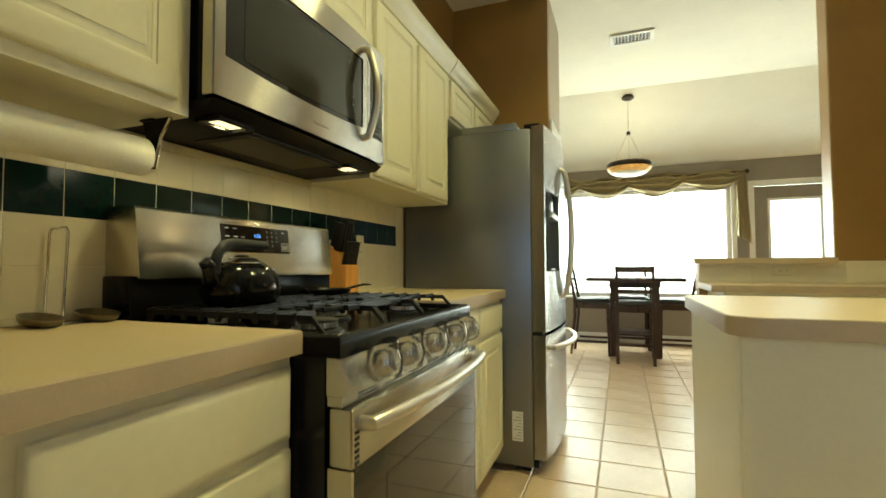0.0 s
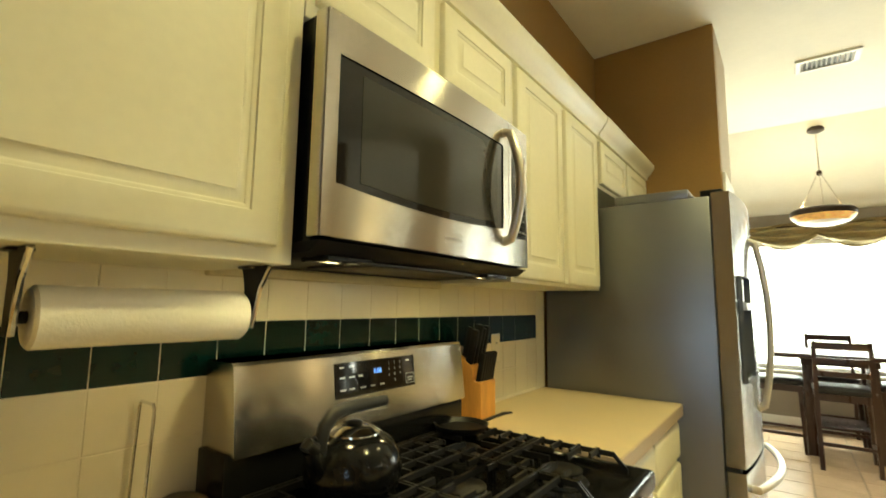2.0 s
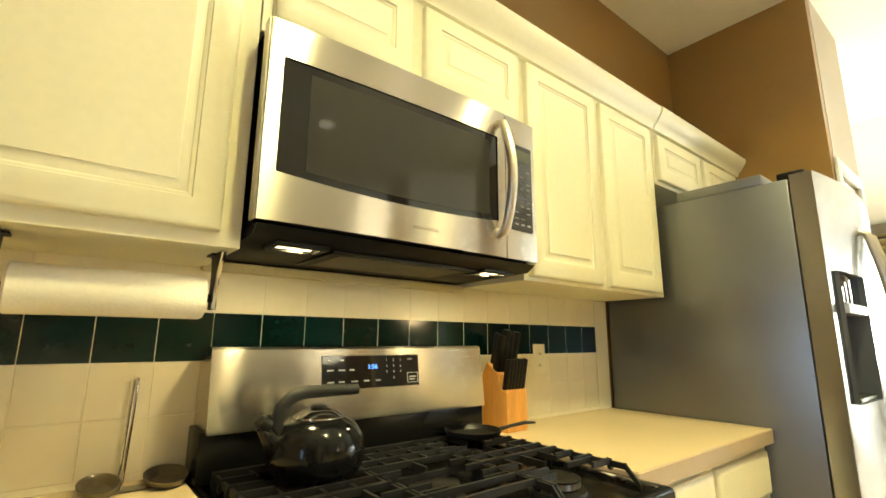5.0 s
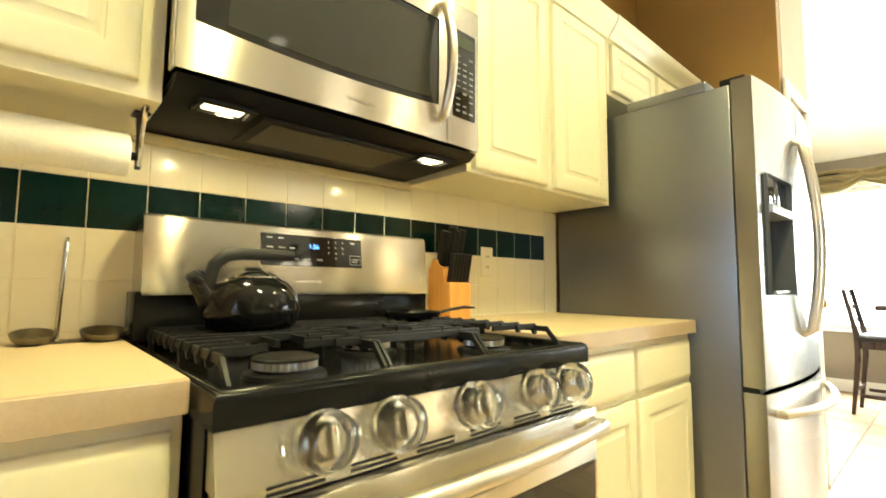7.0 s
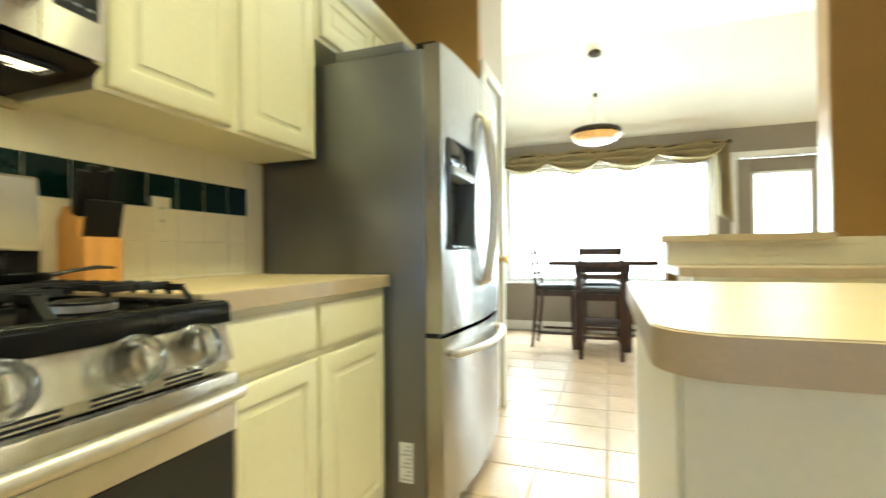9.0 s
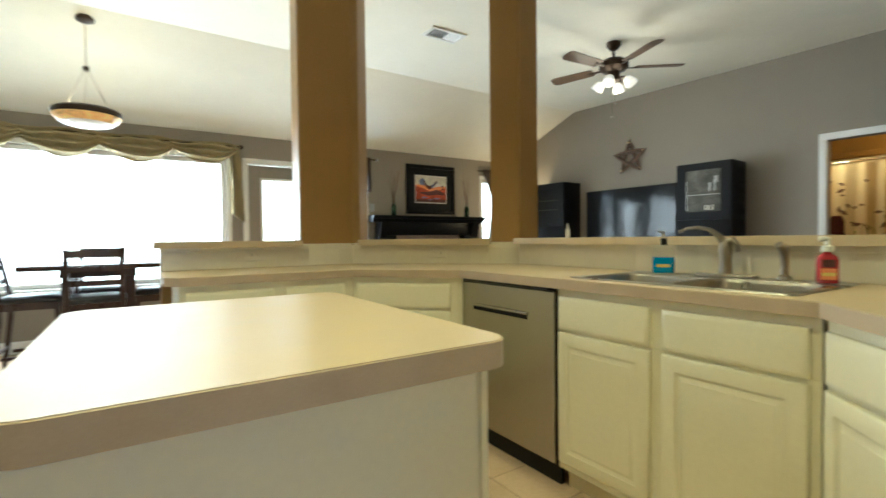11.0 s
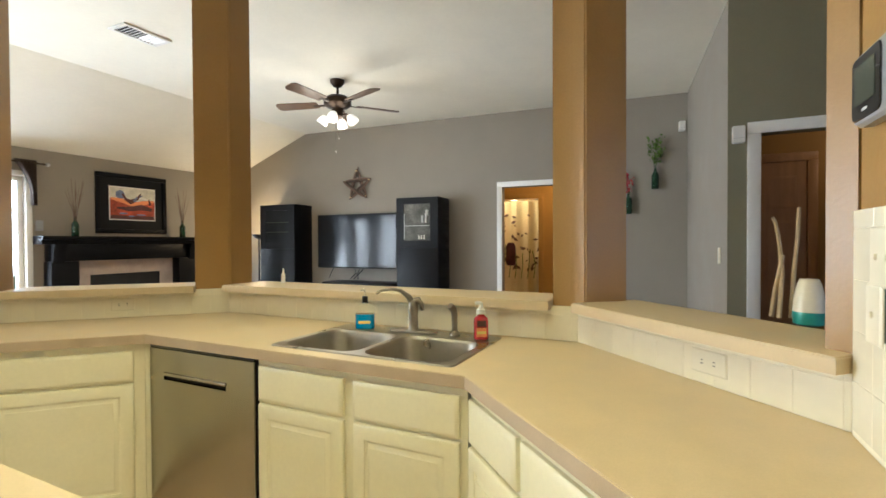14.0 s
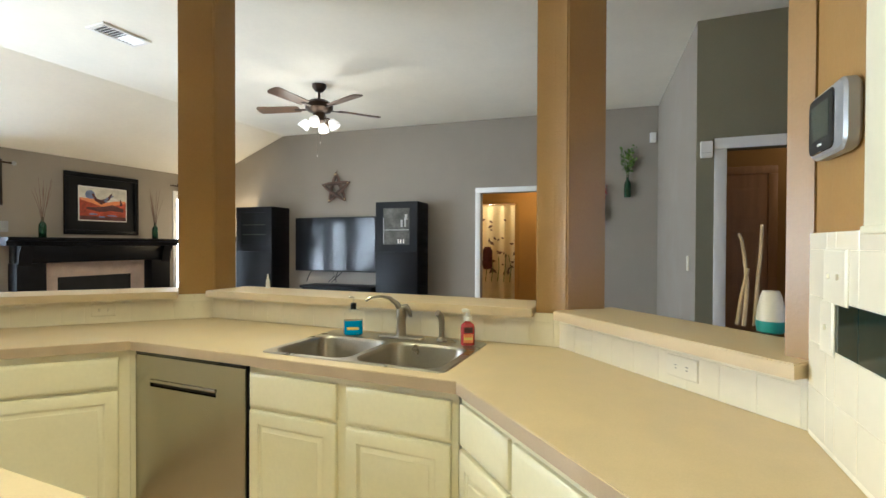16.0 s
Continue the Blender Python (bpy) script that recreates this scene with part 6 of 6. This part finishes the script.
part("top", boxm(0.22, 1.38, 0.0, 0.375, 0.731, 0.765, 0.004), M_BLKW, cs)

st = thing("twig_star", far_place(XF - 0.005, 4.875, z=2.185), "rustic brown stick star tied at its tips", "wall decoration")
random.seed(12)
tips = [Vector((0.245 * math.sin(radians(72 * k - 3)), 0, 0.245 * math.cos(radians(72 * k - 3)))) for k in range(5)]
for k in range(5):
    a, b = tips[k], tips[(k + 2) % 5]
    side = Vector((b.z - a.z, 0, a.x - b.x)).normalized()
    for o, r, m in ((0.014, 0.015, M_RUST), (-0.014, 0.013, M_TWIG)):
        y = -0.02 - 0.012 * (k % 3)
        mid = a.lerp(b, 0.5) + side * (o + random.uniform(-0.008, 0.008)) + Vector((0, y - 0.012, 0))
        part("stick", tube(bmesh.new(), [a + Vector((0, y, 0)), a.lerp(b, 0.2) + side * o * 0.8 + Vector((0, y, 0)), mid, a.lerp(b, 0.8) + side * o * 0.8 + Vector((0, y, 0)), b + Vector((0, y, 0))], [r * 0.6, r, r * 1.05, r, r * 0.55], 7), m, st)
    part("binding", tube(bmesh.new(), [a * 0.86 + Vector((-0.014, -0.035, 0)), a * 0.86 + Vector((0.014, -0.035, 0))], 0.012, 6), M_STICK, st)
part("hanger", tube(bmesh.new(), [(0, -0.02, 0.235), (0, -0.004, 0.275)], 0.004, 6), M_TWIG, st)

fan = thing("ceiling_fan", pose(4.145, 3.69, 0), "bronze five-blade ceiling fan with four lit shades", "ceiling fan")
part("canopy", lathe(bmesh.new(), [(0.07, ZC), (0.068, ZC - 0.03), (0.04, ZC - 0.065), (0.014, ZC - 0.075)], 24), M_BRONZE, fan)
part("downrod", lathe(bmesh.new(), [(0.012, ZC - 0.07), (0.012, 2.77)], 12), M_BRONZE, fan)
part("motor", lathe(bmesh.new(), [(0.03, 2.79), (0.10, 2.775), (0.135, 2.745), (0.135, 2.70), (0.11, 2.675), (0.06, 2.66), (0.05, 2.60), (0.06, 2.58), (0.03, 2.56)], 30), M_BRONZE, fan)
for k in range(5):
    m = pose(0, 0, 2.705, 0, 0, -38 + 72 * k) @ pose(0, 0, 0, 11, 0, 0)
    bm = bmesh.new()
    out = rounded([(0.20, -0.055), (0.64, -0.07), (0.64, 0.07), (0.20, 0.055)], [0.02, 0.045, 0.045, 0.02])
    prism(bm, out, -0.004, 0.004, m)
    bl = part("blade", bm, M_FANBL, fan)
    part("blade_iron", box(bmesh.new(), 0.10, 0.25, -0.016, 0.016, -0.011, -0.0045, 0.002, 1, m), M_BRONZE, bl)
for k in range(4):
    a = radians(20 + 90 * k)
    e = Vector((math.cos(a), math.sin(a), 0))
    part("arm", tube(bmesh.new(), [e * 0.03 + Vector((0, 0, 2.60)), e * 0.09 + Vector((0, 0, 2.605)), e * 0.12 + Vector((0, 0, 2.585))], 0.008, 8), M_BRONZE, fan)
    q = Vector((0, 0, -1)).lerp(e, 0.42).normalized().to_track_quat("Z", "Y").to_matrix().to_4x4()
    part("shade", lathe(bmesh.new(), [(0.018, 0.0), (0.032, 0.012), (0.05, 0.055), (0.054, 0.09), (0.03, 0.092)], 20, Matrix.Translation(e * 0.115 + Vector((0, 0, 2.59))) @ q), M_SHADE, fan, "frosted glass shade, lit")
for x, z in ((0.02, 2.38), (-0.03, 2.24)):
    pchain = part("pull_chain", tube(bmesh.new(), [(x, 0, 2.57), (x, 0, z)], 0.001, 5), M_BRONZE, fan)
    part("pull_knob", lathe(bmesh.new(), [(0.003, z), (0.006, z - 0.008), (0.003, z - 0.016)], 10, Matrix.Translation((x, 0, 0))), M_BRASSY, pchain)


def wall_bottle(y, z, red, s=1.0):
    v = thing("wall_bottle", far_place(XF - 0.045, y, 0.0, z), "green glass bottle with leafy stems on the wall" if not red else "dark bottle with red blossoms on the wall", "wall vase")
    part("bottle", lathe(bmesh.new(), [(0.034, 0), (0.038, 0.008), (0.038, 0.15), (0.03, 0.175), (0.014, 0.20), (0.013, 0.25), (0.016, 0.256)], 18), M_BOTTLE, v)
    part("hanger", lathe(bmesh.new(), [(0.018, 0.235), (0.020, 0.245)], 14), M_CHROME, v)
    random.seed(int(z * 100))
    bm, lf = bmesh.new(), bmesh.new()
    for k in range(6):
        yy, h = random.uniform(-0.1, 0.1), random.uniform(0.42, 0.62)
        tube(bm, [(0, 0, 0.2), (-0.01, yy * 0.3, 0.32), (-0.015, yy, h)], 0.003, 5)
        for j in range(14):
            c = Vector((-0.012 + random.uniform(-0.03, 0.02), yy * (0.3 + 0.05 * j) + random.uniform(-0.05, 0.05), 0.30 + (h - 0.28) * j / 13))
            mm = Matrix.Translation(c) @ Euler([random.uniform(0, 6) for _ in range(3)]).to_matrix().to_4x4()
            w = random.uniform(0.012, 0.02)
            q = [lf.verts.new(mm @ Vector(p)) for p in ((0, -w * 1.6, 0), (w, 0, 0.004), (0, w * 1.6, 0), (-w, 0, 0.004))]
            lf.faces.new(q)
    for q in (bm, lf):
        bmesh.ops.scale(q, vec=(s, s, 1.0 if not red else 0.82), verts=q.verts[:])
    part("stem", bm, M_LEAF if not red else M_TWIG, v)
    lo = part("leaves", lf, M_LEAF if not red else M_REDSOAP, v)
    lo["kind"] = "stuff"


wall_bottle(0.86, 1.908, False, 0.8)
wall_bottle(1.135, 1.64, True, 0.6)


def small_box(name, m, w, h, d, label, cat, mat=M_WHITE):
    r = thing(name, m, label, cat)
    part("case", loft(bmesh.new(), [[Vector((p.x, y, p.y)) for p in round_rect(0, 0, w - i, h - i, min(w, h) * 0.15, 0)] for i, y in ((0, 0), (0, -d * 0.8), (0.008, -d))]), mat, r)
    part("seam", boxm(-w * 0.4, w * 0.4, -d - 0.0006, -d + 0.001, -h * 0.22, -h * 0.2), M_PRINT, r)
    return r


small_box("motion_sensor", pose(XF - 0.001, 0.60, 2.578, 0, 0, -78), 0.06, 0.11, 0.045, "small white alarm sensor high on the wall", "sensor")
small_box("door_chime", pose(4.057, 0.325, 2.03, 0, 0, -90), 0.075, 0.115, 0.03, "white door chime box beside the opening", "door chime")
small_box("light_switch", pose(4.30, 0.4055, 1.225, 0, 0, 184.6), 0.07, 0.115, 0.008, "ivory light switch on the taupe wall", "switch", M_IVORY)
small_box("light_switch", pose(3.10, YB - 0.001, 1.535, 0, 0, 0), 0.07, 0.115, 0.008, "grey switch plate beside the mantel", "switch", M_SILVER)

# ledge decorations
vs_ = thing("ceramic_vase", pose(2.105, 0.385, LEDGE), "cream and teal ceramic vase on the ledge", "vase")
part("lower_glaze", lathe(bmesh.new(), [(0.030, 0.0), (0.038, 0.005), (0.041, 0.025), (0.040, 0.040)], 30), M_TEAL, vs_, "teal glazed foot")
part("upper_glaze", lathe(bmesh.new(), [(0.040, 0.0402), (0.037, 0.08), (0.029, 0.118), (0.023, 0.134), (0.018, 0.134), (0.016, 0.12)], 30), M_CREAM, vs_)
ds = thing("decor_sticks", pose(2.225, 0.405, LEDGE), "pale bare decorative branches on the ledge", "branches")
for k, pts in enumerate(([(0, 0.03, 0), (0.01, 0.02, 0.14), (0.0, 0.03, 0.24), (0.0, 0.04, 0.30), (0.0, 0.048, 0.32)], [(0.02, -0.005, 0), (0.01, -0.01, 0.15), (0.012, -0.02, 0.26), (0.01, -0.022, 0.35)], [(0.03, 0.045, 0), (0.02, 0.035, 0.1), (0.0, 0.02, 0.2)])):
    part("branch", tube(bmesh.new(), pts, [0.0068 - 0.0006 * i for i in range(len(pts))], 9), M_STICK, ds)
wb = thing("small_white_bottle", pose(2.60, 2.90, LEDGE), "small white plastic bottle on the ledge", "bottle")
part("bottle", lathe(bmesh.new(), [(0.012, 0), (0.013, 0.004), (0.012, 0.05), (0.006, 0.062)], 16), M_WHITE, wb)
part("nozzle", lathe(bmesh.new(), [(0.006, 0.0622), (0.004, 0.09)], 12), M_WHITE, wb)

# floor lamp glowing in the corner
fl = thing("torchiere_lamp", pose(5.44, 6.18, 0), "black floor lamp glowing warm in the corner", "floor lamp")
part("base", lathe(bmesh.new(), [(0.13, 0.0), (0.13, 0.015), (0.02, 0.03)], 24), M_PLAST, fl)
part("pole", lathe(bmesh.new(), [(0.012, 0.03), (0.012, 1.40)], 12), M_PLAST, fl)
part("bowl", lathe(bmesh.new(), [(0.02, 1.39), (0.06, 1.41), (0.10, 1.46), (0.095, 1.46), (0.05, 1.42)], 24), M_PLAST, fl)

# entry hall door, bathroom curtain, hall chair
ed = thing("door_3", pose(5.248, 0.04, 0, 0, 0, -90), "stained six-panel wooden door in the entry hall", "door", kind="structure")
part("casing", casing(bmesh.new(), 0.02, 0.35, 2.0, 0.07), M_DOORW, ed)
bm = boxm(-0.40, 0.348, -0.006, -0.001, 0.0, 1.995)
for x0, x1 in ((-0.32, -0.02), (0.06, 0.28)):
    for z0, z1 in ((0.2, 0.85), (0.98, 1.5), (1.6, 1.88)):
        panel(bm, x0, x1, z0, z1, [(0, 0.0065), (0.012, 0.010), (0.022, 0.010), (0.036, 0.0075)], -0.006)
part("door_leaf", bm, M_DOORW, ed)
sc = thing("shower_curtain", pose(8.3, 3.4, 0, 0, 0, -90), "cream shower curtain with dark leaf print", "curtain")
part("rod", tube(bmesh.new(), [(-0.9, 0, 2.06), (1.2, 0, 2.06)], 0.012, 10), M_CHROME, sc)
loops = []
for z in (2.03, 1.2, 0.25):
    loops.append([Vector((-0.9 + 2.1 * i / 70, 0.03 * math.sin(i * 0.9), z)) for i in range(71)] + [Vector((-0.9 + 2.1 * i / 70, 0.03 * math.sin(i * 0.9) + 0.006, z)) for i in range(70, -1, -1)])
part("cloth", loft(bmesh.new(), loops), M_SHOWER, sc)
random.seed(8)
for k in range(60):
    x, z = random.uniform(-0.1, 0.9), 0.85 + 1.0 * random.random() ** 1.5
    mm = Matrix.Translation((x, -0.036, z)) @ pose(0, 0, 0, 90, 0, 0) @ pose(0, 0, 0, 0, 0, random.uniform(0, 180))
    w = random.uniform(0.016, 0.042)
    part("leaf_print", prism(bmesh.new(), [(-w * 1.5, 0), (0, -w * 0.7), (w * 1.5, 0), (0, w * 0.7)], 0, 0.002, mm), M_TWIG, sc)
for k in range(9):
    x = -0.05 + 0.11 * k
    part("stem_print", tube(bmesh.new(), [(x, -0.037, 0.7), (x + 0.03, -0.037, 0.95), (x + random.uniform(-0.04, 0.08), -0.037, random.uniform(1.1, 1.4))], 0.006, 5), M_LEAF, sc)
hc = thing("robe_hook_towel", pose(7.70, 3.02, 0), "dark red towel hanging by the bathroom", "towel")
part("towel", loft(bmesh.new(), [round_rect(0, 0, 0.05, 0.16 * k, 0.02, z) for k, z in ((0.8, 0.95), (1, 1.0), (1, 1.25), (0.6, 1.32))]), M_PICDARK, hc)


# ---- tiles ----
def tile_mesh(name, w, h, t, mat, bev=0.0009):
    """A flat tile with eased edges: width along local x, height along local z, face towards local -y."""
    bm = panel(bmesh.new(), 0, w, 0, h, [(0, t - bev), (bev, t)])
    bmesh.ops.recalc_face_normals(bm, faces=bm.faces[:])
    me = bpy.data.meshes.new(name)
    bm.to_mesh(me)
    bm.free()
    me.materials.append(mat)
    return me


P = 0.1068
G = 0.0018
TILES = {}


def lay(parent, origin, rz, u0, u1, z0, z1, green=False, t=0.008, uoff=0.0, row0=None):
    """Tiles on a wall: u runs along local x from origin; a whole-tile grid, cut at the ends."""
    m = pose(origin[0], origin[1], 0, 0, 0, rz)
    rows = row0
    for (za, zb, isg) in rows:
        a, b = max(za, z0), min(zb, z1)
        if b - a < 0.012:
            continue
        k = math.floor((u0 - uoff) / P)
        while uoff + k * P < u1:
            ua, ub = max(u0, uoff + k * P), min(u1, uoff + (k + 1) * P)
            k += 1
            if ub - ua < 0.012:
                continue
            key = (round(ub - ua, 3), round(b - a, 3), isg, t)
            if key not in TILES:
                TILES[key] = tile_mesh("tile", ub - ua - G, b - a - G, t, M_GREEN if isg else M_TILE)
            ob = new("tile", TILES[key])
            ob.parent = parent
            ob.matrix_local = m @ Matrix.Translation((ua + G / 2, 0, a + G / 2))


# stove backsplash: two white rows, one green, one white, and white behind the microwave
GZ0 = 1.142
ROWS_B = [(GZ0 - 2 * P, GZ0 - P, False), (GZ0 - P, GZ0, False), (GZ0, GZ0 + P, True), (GZ0 + P, GZ0 + 2 * P, False), (GZ0 + 2 * P, GZ0 + 3 * P, False)]
bs = structure("backsplash", boxm(XW - 0.006, XW + 0.0048, -0.55, 2.398, 0.9158, 1.40), M_GROUT, "white tiled backsplash with a dark green band", "backsplash")
lay(bs, (XW - 0.002, 0), 90, -0.45, 2.398, 0.9165, 1.395, uoff=0.594 - 12 * P, row0=ROWS_B)
structure("backsplash_end", boxm(XW - 0.001, XW + 0.0055, 2.400, 2.488, 0.916, 1.357), M_IVORY, "plain cream strip ending the backsplash", "backsplash")
# bar backsplash in four legs
ROWS_L = [(0.916, 0.916 + P, False), (0.916 + P, 1.062, False)]
LEGS = [((0.41, 3.97), 0, CA.x - 0.41), ((CA.x, CA.y), -45, (CB - CA).length), ((CB.x, CB.y), -90, CB.y - CC.y), ((CC.x, CC.y), -135, 0.985)]
bl = new("bar_backsplash")
tagged(bl, "low white tiled backsplash along the bar", "backsplash", kind="structure")
for (ox, oy), rz, ln in LEGS:
    cap = 1.0455
    g = link_mesh("grout", boxm(0.003, ln - 0.003, -0.0088, -0.0005, 0.9158, cap), M_GROUT, bl)
    g.matrix_local = pose(ox, oy, 0, 0, 0, rz)
    nx = Vector((math.sin(radians(rz)), -math.cos(radians(rz)))) * 0.002
    lay(bl, (ox + nx.x, oy + nx.y), rz, 0.008, ln - 0.008, 0.9165, 1.062, row0=ROWS_L)
# stub wall tiles with a green band
su = structure("stub_backsplash", boxm(0.95, 1.6965, 0.388, 0.402, 0.9165, 1.393), M_GROUT, "white tiled stub wall with a green band", "backsplash")
ROWS_S = [(GZ0 - 2 * P, GZ0 - P, False), (GZ0 - P, GZ0, False), (GZ0, GZ0 + P, True), (GZ0 + P, GZ0 + 2 * P, False), (GZ0 + 2 * P, 1.394, False)]
lay(su, (1.697, 0.3925), 180, 0.0, 0.155, 0.9165, 1.394, t=0.011, row0=[(a, b, False) for a, b, g in ROWS_S])
lay(su, (1.697, 0.3925), 180, 0.155, 0.72, 0.9165, 1.394, t=0.011, uoff=0.155, row0=ROWS_S)

# floor tiles
FP = 0.3095
fl_w = structure("floor_tiles_bed", boxm(XW, 2.6, YS, YB, -0.0055, -0.004), M_FGROUT, "brown grout bed of the tiled floor", "floor")
bm = bmesh.new()
prism(bm, [(0, 0), (FP - 0.007, 0), (FP - 0.007, FP - 0.007), (0, FP - 0.007)], -0.004, 0.0)
bmesh.ops.bevel(bm, geom=[e for e in bm.edges if all(v.co.z > -0.001 for v in e.verts)], offset=0.003, segments=1, affect="EDGES")
me = bpy.data.meshes.new("floor_tile")
bmesh.ops.recalc_face_normals(bm, faces=bm.faces[:])
rest = bmesh.new()
bm.to_mesh(me)
me.materials.append(M_FTILE)
for i in range(-4, 10):
    for j in range(-13, 15):
        x, y = -0.235 + i * FP, 2.49 + j * FP
        if x < XW or y < YS or y + FP > YB + 0.02 or x > 2.3:
            continue
        if 1.2 < y and x < 1.7:
            ob = new("floor_tile", me)
            ob.parent = fl_w
            ob.matrix_local = pose(x, y, 0)
        else:
            rest.from_mesh(me)
            bmesh.ops.translate(rest, verts=[v for v in rest.verts if not v.tag], vec=(x, y, 0))
            for v in rest.verts:
                v.tag = True
bm.free()
ob = part("floor_tile_rest", rest, M_FTILE, fl_w)
ob["kind"] = "stuff"
